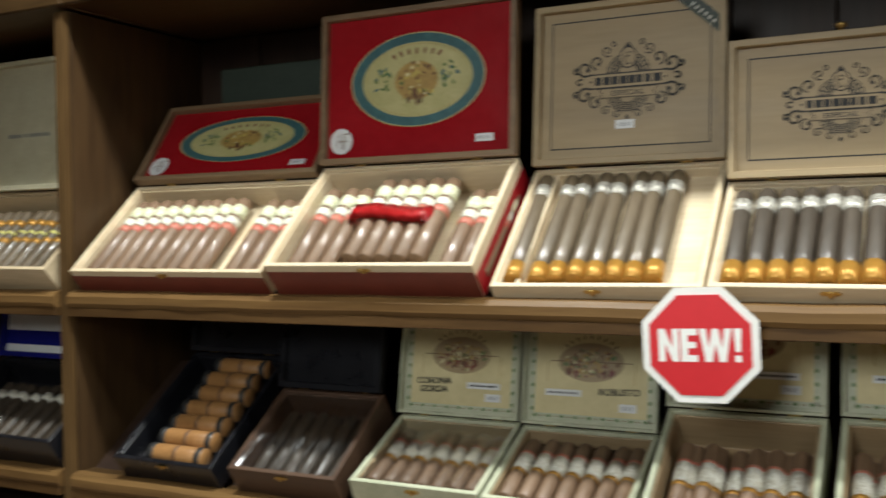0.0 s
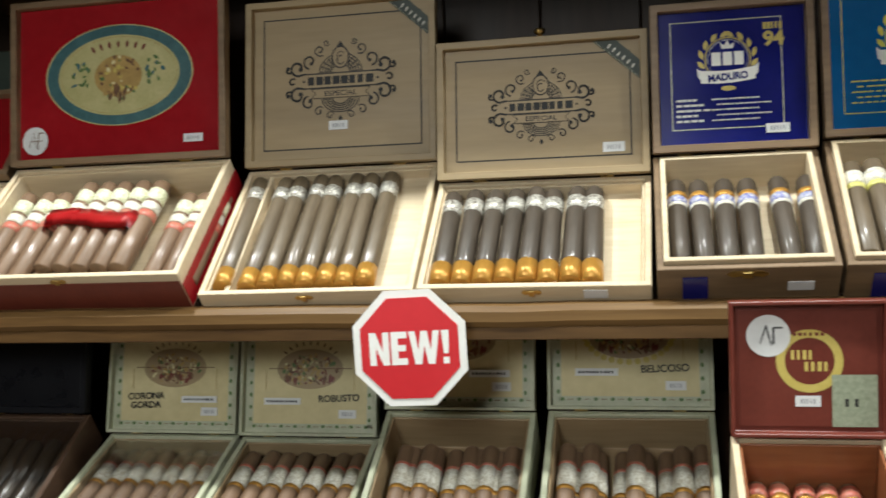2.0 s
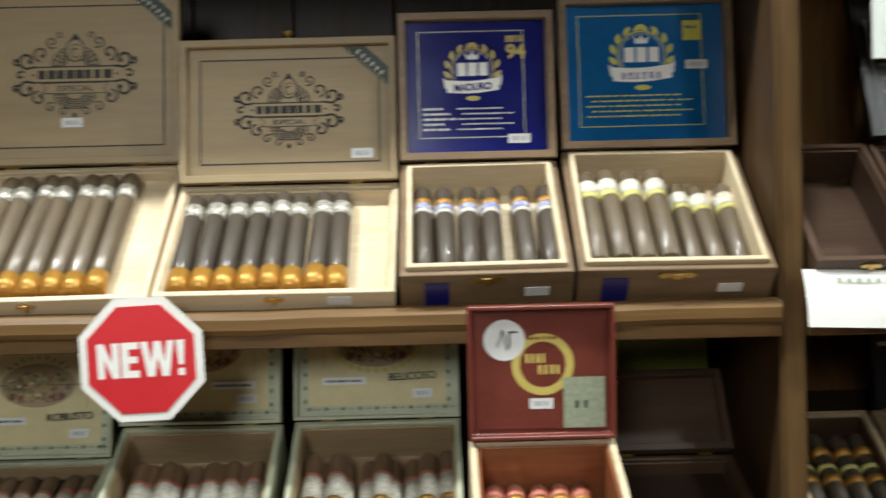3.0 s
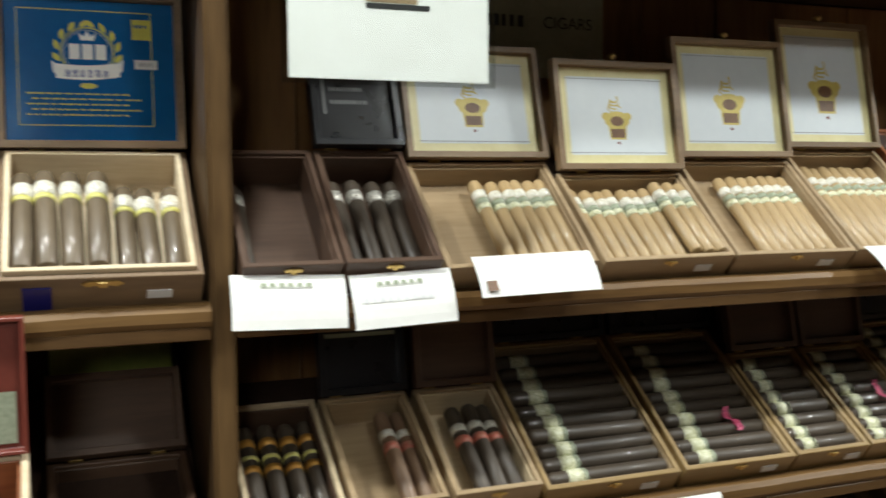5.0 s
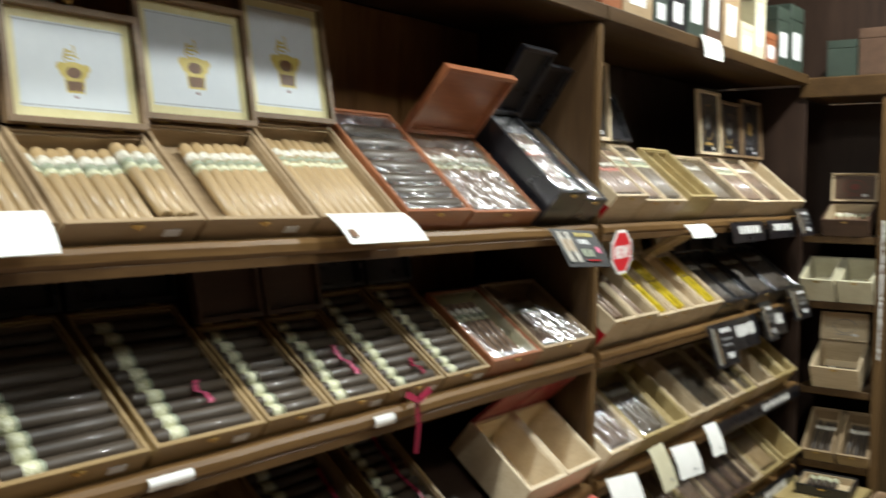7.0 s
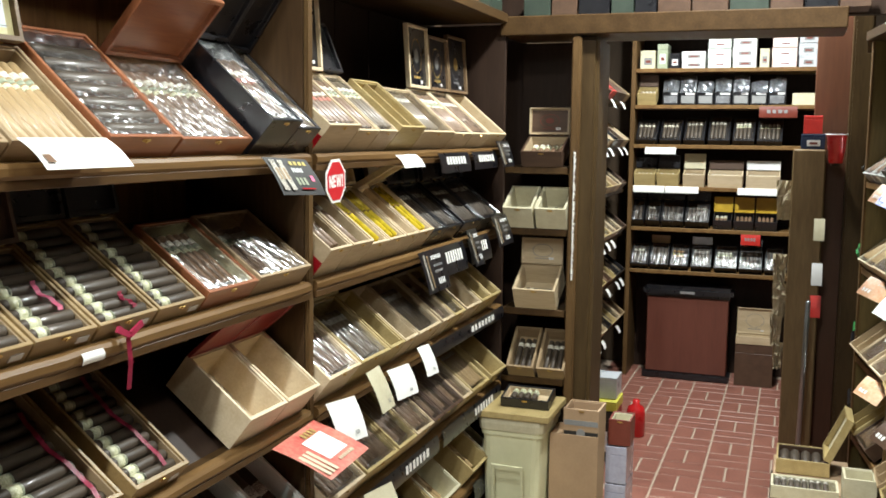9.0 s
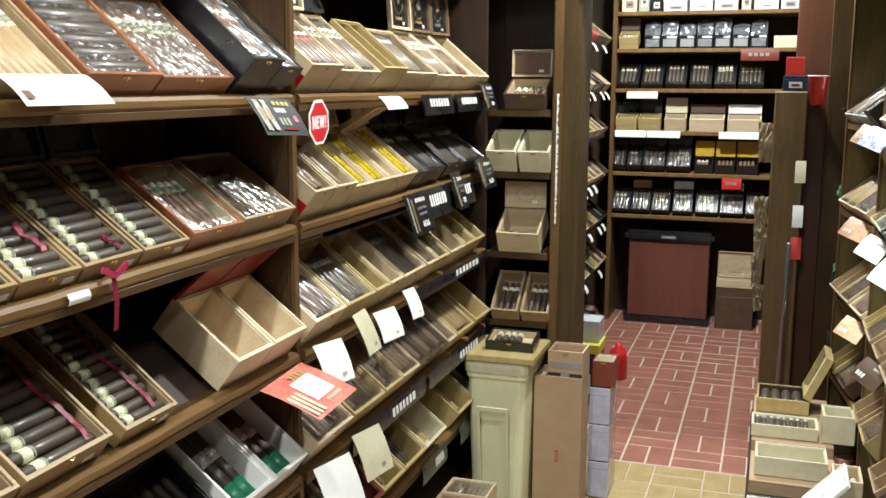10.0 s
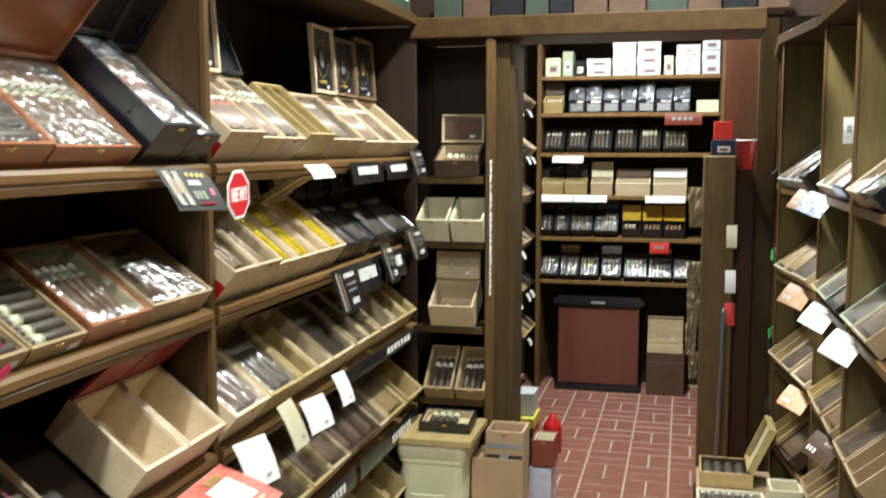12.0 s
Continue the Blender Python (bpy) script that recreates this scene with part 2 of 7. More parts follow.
def block(name, x0, x1, y0, y1, z0, z1, material, label="", category="", kind="", w=0.002, group="", seg=1):
    """One solid block whose origin is at the middle of its base."""
    cx, cy = (x0 + x1) / 2, (y0 + y1) / 2
    ob = new(name, box_mesh(name, x0 - cx, x1 - cx, y0 - cy, y1 - cy, 0, z1 - z0, material, w, seg))
    ob.location = (cx, cy, z0)
    return tagged(ob, label, category, group, kind)


def tray_mesh(name, w, d, h, t, material, floor=0.005):
    """An open box in one piece with slightly worn edges; x centred, y from 0 to d, z from 0 to h."""
    bm = bmesh.new()

    def ring(k, z):
        return [bm.verts.new(c) for c in ((-w / 2 + k, k, z), (w / 2 - k, k, z), (w / 2 - k, d - k, z), (-w / 2 + k, d - k, z))]
    a, b, c, e = ring(0, 0), ring(0, h), ring(t, h), ring(t, floor)
    bm.faces.new(a[::-1])
    bm.faces.new(e)
    for p, q in ((a, b), (b, c), (c, e)):
        for i in range(4):
            bm.faces.new((p[i], p[(i + 1) % 4], q[(i + 1) % 4], q[i]))
    bevel(bm, 0.0008)
    return finish(bm, name, material)


def lathe(profile, seg=14, axis="Y"):
    """A body of revolution about Y from (place along the axis, radius) pairs."""
    bm = bmesh.new()
    rings = []
    for p, r in profile:
        ring = []
        for i in range(seg):
            a = 2 * math.pi * i / seg
            c, s = r * math.cos(a), r * math.sin(a)
            ring.append(bm.verts.new((c, p, s) if axis == "Y" else (c, s, p)))
        rings.append(ring)
    for a, b in zip(rings, rings[1:]):
        for i in range(seg):
            bm.faces.new((a[i], b[i], b[(i + 1) % seg], a[(i + 1) % seg]) if axis == "Y" else (a[i], a[(i + 1) % seg], b[(i + 1) % seg], b[i]))
    bm.faces.new(rings[0] if axis == "Y" else rings[0][::-1])
    bm.faces.new(rings[-1][::-1] if axis == "Y" else rings[-1])
    return bm


class Art:
    """Flat print gathered colour by colour; (x, z) on a lid or card that faces -y."""

    def __init__(self, parent, y=0.0, name="print"):
        self.bms, self.parent, self.y, self.n, self.name = {}, parent, y, 0, name

    def poly(self, material, pts):
        bm = self.bms.setdefault(material.name, bmesh.new())
        self.n += 1
        y = self.y - 0.0002 - 0.000008 * self.n
        bm.faces.new([bm.verts.new((x, y, z)) for x, z in pts])

    def rect(self, material, x0, x1, z0, z1):
        self.poly(material, [(x0, z0), (x1, z0), (x1, z1), (x0, z1)])

    def disc(self, material, x, z, rx, rz=None, seg=40):
        rz = rz or rx
        self.poly(material, [(x + rx * math.cos(2 * math.pi * i / seg), z + rz * math.sin(2 * math.pi * i / seg)) for i in range(seg)])

    def stroke(self, material, pts, w):
        for (x0, z0), (x1, z1) in zip(pts, pts[1:]):
            dx, dz = x1 - x0, z1 - z0
            l = math.hypot(dx, dz) or 1
            nx, nz = -dz / l * w / 2, dx / l * w / 2
            ex, ez = dx / l * w * 0.3, dz / l * w * 0.3
            bm = self.bms.setdefault(material.name, bmesh.new())
            y = self.y - 0.0002 - 0.000008 * self.n
            bm.faces.new([bm.verts.new((px, y, pz)) for px, pz in ((x0 - nx - ex, z0 - nz - ez), (x1 - nx + ex, z1 - nz + ez), (x1 + nx + ex, z1 + nz + ez), (x0 + nx - ex, z0 + nz - ez))])
        self.n += 1

    def arc(self, material, x, z, rx, rz, a0, a1, w, seg=14):
        self.stroke(material, [(x + rx * math.cos(radians(a0 + (a1 - a0) * i / seg)), z + rz * math.sin(radians(a0 + (a1 - a0) * i / seg))) for i in range(seg + 1)], w)

    def spiral(self, material, x, z, r0, r1, a0, a1, w, ball=0.0, seg=14):
        """A curl whose radius runs from r0 to r1, with a ball at its inner end."""
        pts = []
        for i in range(seg + 1):
            s = i / seg
            r, a = r0 + (r1 - r0) * s, radians(a0 + (a1 - a0) * s)
            pts.append((x + r * math.cos(a), z + r * math.sin(a)))
        self.stroke(material, pts, w)
        if ball:
            self.disc(material, pts[-1][0], pts[-1][1], ball, ball, 10)

    def leaf(self, material, x, z, l, w, turn):
        c, s = math.cos(radians(turn)), math.sin(radians(turn))
        self.poly(material, [(x + c * px * l - s * pz * w, z + s * px * l + c * pz * w) for px, pz in ((-0.5, 0), (-0.2, 0.42), (0.15, 0.45), (0.5, 0), (0.15, -0.45), (-0.2, -0.42))])

    def outline(self, material, x0, x1, z0, z1, w):
        self.stroke(material, [(x0, z0), (x1, z0), (x1, z1), (x0, z1), (x0, z0)], w)

    def bars(self, material, x0, x1, z, h, n, seed=1, fill=0.72):
        """A row of unreadable or plain letter-sized bars."""
        rnd = random.Random(seed)
        step = (x1 - x0) / n
        for i in range(n):
            k = fill * (0.8 + 0.4 * rnd.random())
            self.rect(material, x0 + i * step, x0 + i * step + step * min(k, 0.92), z, z + h)

    def text(self, material, body, x, z, size, turn=0.0, bold=0.0, sx=1.0):
        cu = bpy.data.curves.new("t", "FONT")
        cu.body, cu.size, cu.align_x, cu.offset = body, size, "CENTER", bold
        ob = bpy.data.objects.new("t", cu)
        me = bpy.data.meshes.new_from_object(ob)
        self.n += 1
        y = self.y - 0.0002 - 0.000008 * self.n
        me.transform(Matrix(((1, 0, 0, x), (0, 0, -1, y), (0, 1, 0, z), (0, 0, 0, 1))) @ pose(0, 0, 0, 0, 0, turn) @ Matrix.Diagonal((sx, 1, 1, 1)))
        bm = self.bms.setdefault(material.name, bmesh.new())
        bm.from_mesh(me)
        bpy.data.objects.remove(ob)
        bpy.data.curves.remove(cu)
        bpy.data.meshes.remove(me)

    def done(self):
        for k, bm in self.bms.items():
            part(self.name, finish(bm, self.name, bpy.data.materials[k]), self.parent)


# ---- structure: floors, walls, ceiling, wall unit ----
S = [1.556, 1.266, 0.968, 0.672, 0.385, 0.09]
ST = 0.026
TOPS = [s + ST for s in S]
XB = [-1.55, 0.257, 1.957, 3.765, 5.31]

tagged(new("floor", box_mesh("floor", -2.2, 9.2, -3.9, 0.6, -0.06, -0.0035, GROUT, 0)), "pale grout bed under clay floor tiles", "floor", kind="structure")
block("ceiling", -2.2, 9.2, -3.9, 0.6, 3.20, 3.25, PLASTER, "plain pale painted ceiling", "ceiling", "structure", 0)
block("wall_north", -2.2, 9.2, 0.345, 0.42, 0, 3.2, WALLPAINT, "dark wood panelled wall behind the shelves", "wall", "structure", 0)
block("wall_south", -2.2, 9.2, -3.9, -3.82, 0, 3.2, WALLPAINT, "dark wood panelled wall", "wall", "structure", 0)
block("wall_west", -2.2, -2.12, -3.82, 0.345, 0, 3.2, WALLPAINT, "dark wood panelled wall", "wall", "structure", 0)
block("wall_east", 8.80, 8.88, -3.82, 0.345, 0, 3.2, WALLPAINT, "dark wood panelled wall", "wall", "structure", 0)


def uprights():
    for x in XB[:4]:
        up = block("upright", x - 0.013, x + 0.013, 0.012, 0.33, 0, 2.03, mat("upright_side", (0.085, 0.047, 0.020), (0.036, 0.019, 0.009), 0.42, scale=16, stretch=GZ, bump=0.25), "dark stained wooden upright board between shelf bays", "shelf upright", "structure", 0.001, "uprights of the wall unit")
        part("front_edge", box_mesh("front_edge", -0.0135, 0.0135, -0.171, -0.1595, 0, 2.03, UPRIGHT, 0.004, 2), up, "lighter worn front edge")
    block("upright", 5.31, 5.33, 0.0, 0.33, 0, 2.03, DARKWOOD, "dark stained wooden end board of the wall unit", "shelf upright", "structure", 0.003, "uprights of the wall unit")


def nosing(name, x0, x1, z, th, parent):
    """Rounded, worn front edge of a shelf."""
    bm = bmesh.new()
    pts = [(0.012, 0), (-0.004, 0.001), (-0.009, th * 0.3), (-0.009, th * 0.72), (-0.004, th * 0.98), (0.012, th + 0.002)]
    n = max(2, int((x1 - x0) / 0.06))
    rnd = random.Random(int(x0 * 100 + z * 1000))
    rows = []
    for i in range(n + 1):
        x, k = x0 + (x1 - x0) * i / n, 0.0016 * (rnd.random() - 0.5)
        rows.append([bm.verts.new((x, y + k, z + dz + k)) for y, dz in pts])
    for a, b in zip(rows, rows[1:]):
        for i in range(len(pts)):
            j = (i + 1) % len(pts)
            bm.faces.new((a[i], a[j], b[j], b[i]))
    bm.faces.new(rows[0][::-1])
    bm.faces.new(rows[-1])
    bmesh.ops.recalc_face_normals(bm, faces=bm.faces[:])
    return part(name, finish(bm, name, NOSE), parent, "worn lighter front edge")


def wall_shelves():
    for b in range(4):
        x0, x1 = XB[b] + 0.0145, XB[b + 1] - 0.0145
        for k, z in enumerate(S):
            sh = new("shelf", box_mesh("shelf", x0, x1, 0.0135, 0.315, z, z + ST, SHELF, 0.001))
            tagged(sh, "dark wooden display shelf with a sloping deck", "shelf", "shelves of the wall unit", "structure")
            nosing("shelf_edge", x0, x1, z, ST, sh)
            part("apron", box_mesh("apron", x0, x1, -0.006, 0.012, z - 0.013, z + 0.0015, APRON, 0.001), sh, "darker board under the front edge")
            bm = bmesh.new()
            m = Matrix.Translation((0, 0.035, z + ST - 0.002)) @ pose(0, 0, 0, TILT[k])
            add_box(bm, x0 + 0.004, x1 - 0.004, 0.0, 0.26 if k else 0.25, -0.010, -0.001, m)
            # the deck's near-black colour holds the shade below the next shelf
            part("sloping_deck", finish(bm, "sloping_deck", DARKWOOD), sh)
        block("top_shelf", x0, x1 + 0.029 * (b < 3), -0.01, 0.33, 2.035, 2.07, SHELF, "dark wooden top shelf board", "shelf", "structure", 0.003, "top shelves of the wall unit")
    for b in range(4):
        x0, x1 = XB[b] + 0.015, XB[b + 1] - 0.015
        n = 12
        back = new("back_panel")
        tagged(back, "vertical wooden boards at the back of the shelves, with light and shade in their tone", "back panel", "back panels of the wall unit", "structure")
        for i in range(n):
            a, c = x0 + (x1 - x0) * i / n, x0 + (x1 - x0) * (i + 1) / n
            # planks coloured as lit in the second bay, as shaded in the others
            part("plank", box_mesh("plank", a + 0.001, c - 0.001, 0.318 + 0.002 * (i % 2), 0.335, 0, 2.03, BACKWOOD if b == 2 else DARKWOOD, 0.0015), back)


TILT = [42, 36, 38, 38, 38, 38]
uprights()
wall_shelves()

# Housings are added above the light sources; all stay out of view.
def ceiling_lamps():
    for lx, ly, lz, e, size in LAMPS:
        root = new("ceiling_lamp")
        root.location = (lx, ly, lz + 0.15)
        tagged(root, "small round ceiling lamp housing, added out of view", "ceiling lamp", "ceiling lamps")
        part("housing", finish(lathe([(-0.10, 0.075), (-0.09, 0.08), (-0.01, 0.06), (0.0, 0.06)], 20, "Z"), "housing", BLACK, True), root)
    # housing and stem added for the unseen aimed spot
    root = new("track_lamp")
    root.matrix_basis = AIMED
    tagged(root, "round black housing added for the unseen aimed fill light", "track lamp")
    part("housing", finish(lathe([(0.02, 0.07), (0.03, 0.08), (0.14, 0.06), (0.16, 0.02)], 20, "Z"), "housing", BLACK, True), root)
    part("stem", finish(lathe([(0.0, 0.01), (0.73, 0.01)], 10, "Z"), "stem", BLACK, True), root, "", AIMED.inverted() @ pose(0.95, -2.83, 2.47))


ceiling_lamps()

# ---- cigars ----
CIGAR_CACHE = {}


def cigar_mesh(L, r, wrapper, torpedo=False):
    k = (round(L, 3), round(r, 4), wrapper.name, torpedo)
    if k not in CIGAR_CACHE:
        if torpedo:
            prof = [(0, r * 0.9), (0.001, r), (L * 0.8, r), (L * 0.9, r * 0.72), (L * 0.97, r * 0.38), (L, r * 0.1)]
        else:
            prof = [(0, r * 0.93), (0.001, r), (L * 0.5, r * 1.01), (L - r * 0.8, r), (L - r * 0.35, r * 0.86), (L - r * 0.1, r * 0.55), (L, r * 0.12)]
        CIGAR_CACHE[k] = finish(lathe(prof, 12), "cigar", wrapper, True)
    return CIGAR_CACHE[k]


def band_mesh(w, r, material):
    k = ("band", round(w, 4), round(r, 4), material.name)
    if k not in CIGAR_CACHE:
        CIGAR_CACHE[k] = finish(lathe([(-w / 2, r * 0.98), (-w / 2, r + 0.0006), (w / 2, r + 0.0006), (w / 2, r * 0.98)], 12), "band", material, True)
    return CIGAR_CACHE[k]


BANDS = {
    "silver": [(0.80, 0.018, SILVERBAND)],
    "silver_foot": [(0.80, 0.020, SILVERBAND), (0.090, 0.029, GOLDBAND)],
    "silver_foot_long": [(0.82, 0.020, SILVERBAND), (0.064, 0.026, GOLDBAND)],
    "cream_red": [(0.80, 0.022, CREAMBAND), (0.66, 0.014, WHITEBAND), (0.57, 0.012, REDBAND)],
    "blue": [(0.78, 0.008, GOLDBAND), (0.72, 0.012, BLUEBAND), (0.665, 0.005, WHITEBAND)],
    "teal": [(0.78, 0.02, WHITEBAND), (0.69, 0.008, YELLOWBAND)],
    "world": [(0.715, 0.004, REDBAND), (0.57, 0.032, WHITEBAND), (0.42, 0.006, GOLDBAND)],
    "call": [(0.80, 0.016, REDBAND), (0.70, 0.008, GOLDBAND)],
    "white2": [(0.80, 0.014, WHITEBAND), (0.715, 0.009, GREENBAND), (0.65, 0.009, CREAMBAND)],
    "sage": [(0.775, 0.024, CREAMBAND), (0.70, 0.006, GREENBAND)],
    "gold2": [(0.78, 0.012, GOLDBAND), (0.62, 0.006, YELLOWBAND), (0.50, 0.010, GOLDBAND)],
    "redgold": [(0.72, 0.012, WHITEBAND), (0.58, 0.012, REDBAND)],
    "big": [(0.62, 0.034, SILVERBAND), (0.09, 0.05, GREENFOOT)],
    "plain": [(0.76, 0.016, WHITEBAND)],
    "wrapend": [(0.06, 0.010, INK), (0.93, 0.012, INK), (0.48, 0.006, UMBER)],
    "none": [],
}


FAR_CIGARS = []


def cigar(m, L, r, wrapper, style, group, label, torpedo=False):
    at = m.translation
    if not (0.26 < at.x < 3.765 and at.y > -0.1):
        FAR_CIGARS.append((cigar_mesh(L, r, wrapper, torpedo), m))
        for pos, w, bmat in BANDS[style]:
            FAR_CIGARS.append((band_mesh(w, r, bmat), m @ Matrix.Translation((0, pos * L, 0))))
        return None
    c = new("cigar", cigar_mesh(L, r, wrapper, torpedo))
    c.matrix_basis = m
    tagged(c, label, "cigar", group)
    for pos, w, bmat in BANDS[style]:
        part("band", band_mesh(w, r, bmat), c, "", Matrix.Translation((0, pos * L, 0)))
    return c


WORDS = {MADURO.name: "dark brown", COLORADO.name: "brown", CLARO.name: "light golden-brown", DARKLEAF.name: "very dark brown"}


def fill_up(M, w, d, spec, seed):
    """Cigars lying side by side, heads to the back. spec: n, r, L, wrapper, style, left, [second layer], skip"""
    rnd = random.Random(seed)
    n, r, L, wr, st = spec["n"], spec["r"], spec["L"], spec["wr"], spec["st"]
    pitch = spec.get("pitch", 2 * r + 0.0006)
    x0 = -w / 2 + 0.009 + r + spec.get("left", 0.0)
    lift = spec.get("lift", 0.0)
    group = "cigars in an open box"
    label = "%s cigar in clear wrap with a printed band" % WORDS[wr.name]
    for i in range(n):
        if i in spec.get("skip", ()):
            continue
        zz = spec["floor"] + lift + r + spec.get("raise", {}).get(i, 0.0)
        y = 0.010 + (d - 0.02 - L) * spec.get("push", 0.35) + rnd.uniform(-0.002, 0.002)
        cigar(M @ pose(x0 + i * pitch, y, zz, rnd.uniform(-0.6, 0.6), rnd.uniform(-180, 180), rnd.uniform(-1.2, 1.2)), L, r, wr, st, group, label, spec.get("torpedo", False))


def fill_across(M, w, d, spec, seed):
    """Cigars lying crosswise one above the other, heads to the left."""
    rnd = random.Random(seed)
    r, L, wr, st = spec["r"], spec["L"], spec["wr"], spec["st"]
    for i in range(spec["n"]):
        y = 0.012 + r + i * (2 * r + 0.0008)
        zz = spec["floor"] + r + spec.get("lift", 0.0)
        cigar(M @ pose(L / 2 + spec.get("off", 0) + rnd.uniform(-0.003, 0.003), y, zz, 0, 0, 90 + rnd.uniform(-1, 1)) @ pose(0, 0, 0, 0, rnd.uniform(-180, 180)), L, r, wr, st, "cigars in an open box", "%s cigar with an oval band near its head" % WORDS[wr.name])


# ---- cigar boxes ----
CLASPS = {}


def clasp_mesh(k):
    """A brass plate with rounded ears and a hook."""
    if k not in CLASPS:
        bm = bmesh.new()
        pts = [(-0.011, 0), (-0.008, -0.0028), (-0.004, -0.0016), (0.004, -0.0016), (0.008, -0.0028), (0.011, 0), (0.008, 0.0028), (-0.008, 0.0028)]
        a, b = ([bm.verts.new((x * k, y, z * k ** 0.5)) for x, z in pts] for y in (-0.0016, 0.0008))
        bm.faces.new(a)
        bm.faces.new(b[::-1])
        for i in range(8):
            bm.faces.new((a[i], b[i], b[(i + 1) % 8], a[(i + 1) % 8]))
        add_box(bm, -0.0025 * k, 0.0025 * k, -0.0034, -0.0016, -0.0036, 0.0034)
        bmesh.ops.recalc_face_normals(bm, faces=bm.faces[:])
        CLASPS[k] = finish(bm, "clasp", BRASS)
    return CLASPS[k]


def cigar_box(x0, x1, z, d, h, body, inner, label, tilt=42, lid=None, fill=None, cover=None, y0=0.014, t=0.007, clasp=True, group="cigar boxes on the wall unit", M=None, floor=0.006, front_sticker=False, seed=None, divider=None, proud=0.0):
    """An open cigar box that leans back on the sloping deck."""
    w = x1 - x0 - 0.003
    if M is None:
        M = pose((x0 + x1) / 2, y0, z, tilt)
    seed = int(x0 * 1000 + z * 77) if seed is None else seed
    rnd = random.Random(seed)
    M = M @ pose(0, 0, 0, 0, 0, rnd.uniform(-0.7, 0.7))
    root = new("cigar_box")
    root.matrix_basis = M
    tagged(root, label, "cigar box", group)
    part("body", tray_mesh("body", w, d, h, t, body), root)
    if inner is not None:
        li = tray_mesh("lining", w - 2 * t - 0.0006, d - 2 * t - 0.0006, h - 0.004 - 0.0052 + proud, 0.006 if proud else 0.003, inner, floor - 0.0052)
        part("lining", li, root, "", Matrix.Translation((0, t + 0.0003, 0.0052)))
    if divider:
        for dv in divider:
            part("divider", box_mesh("divider", dv - 0.0025, dv + 0.0025, t + 0.001, d - t - 0.001, floor, h - 0.003, inner or body, 0.0005), root)
    if clasp:
        part("clasp", clasp_mesh(1.9 if proud else 1.0), root, "small brass clasp", Matrix.Translation((0, 0, h - 0.0085)))
    if front_sticker:
        part("price_sticker", box_mesh("price_sticker", w * 0.22, w * 0.22 + 0.026, -0.0012, 0.0005, h * 0.3, h * 0.3 + 0.012, STICKER, 0), root)
    if cover:
        bm = bmesh.new()
        n = 14
        grid = [[bm.verts.new((-w / 2 + t + (w - 2 * t) * i / n, t + (d - 2 * t) * j / n, h - 0.004 + rnd.uniform(-0.0012, 0.0012))) for i in range(n + 1)] for j in range(n + 1)]
        for j in range(n):
            for i in range(n):
                bm.faces.new((grid[j][i], grid[j][i + 1], grid[j + 1][i + 1], grid[j + 1][i]))
        co = part("clear_wrap", finish(bm, "clear_wrap", cover, True), root, "clear glossy wrap")
        co.visible_shadow = False
    if lid:
        lean, ld, lw = lid.get("lean", 8), lid.get("d", d), w
        lo = part("lid", tray_mesh("lid", lw, ld, lid.get("h", 0.016), 0.009 if lid.get("deep", True) else 0.004, lid.get("mat", body), 0.005), root, lid.get("label", ""))
        # the tray's y runs up the lid, and its open side faces the viewer
        lo.matrix_basis = M.inverted() @ (Matrix.Translation(M @ Vector((0, d + 0.001, h + 0.001))) @ pose(0, 0, 0, 0, 0, math.degrees(math.atan2(M[1][0], M[0][0]))) @ pose(0, 0, 0, 90 - lean))
        if lid.get("art"):
            face = part("lining_print", box_mesh("lining_print", -lw / 2 + 0.0095, lw / 2 - 0.0095, 0.0095, ld - 0.0095, 0.005, 0.0062, lid["face"], 0), lo)
            art = Art(face, 0.0, "print")
            lid["art"](art, lw - 0.019, ld - 0.019)
            for k, bm in art.bms.items():
                # drawn on (x, z) facing -y; laid on the lid's inner face
                bmesh.ops.transform(bm, matrix=Matrix(((1, 0, 0, 0), (0, 0, 1, 0.0095), (0, -1, 0, 0.0062), (0, 0, 0, 1))), verts=bm.verts[:])
            art.parent = lo
            art.done()
        for hx in (-lw * 0.3, lw * 0.3):
            part("hinge", box_mesh("hinge", hx - 0.008, hx + 0.008, d - 0.001, d + 0.002, h - 0.006, h + 0.003, BRASS, 0.0005), root)
        if lid.get("pin"):
            part("latch_pin", finish(lathe([(0, 0.003), (0.004, 0.003), (0.006, 0.007), (0.010, 0.007), (0.012, 0.002)], 10), "latch_pin", BRASS, True), lo, "brass latch", Matrix.Translation((0, ld, 0.008)))
    for k, f in enumerate(fill or []):
        f = dict(f)
        f["floor"] = floor + 0.0006
        (fill_across if f.get("across") else fill_up)(M, w, d, f, seed + k)
    return root, M


# ---- lid prints (x from the middle, z up from the hinge) ----
def price(art, x, z, n=5, w=0.024, h=0.011):
    art.rect(STICKER, x, x + w, z, z + h)
    art.bars(FAINT, x + 0.005, x + w - 0.004, z + 0.003, h * 0.45, n, 2, 0.55)


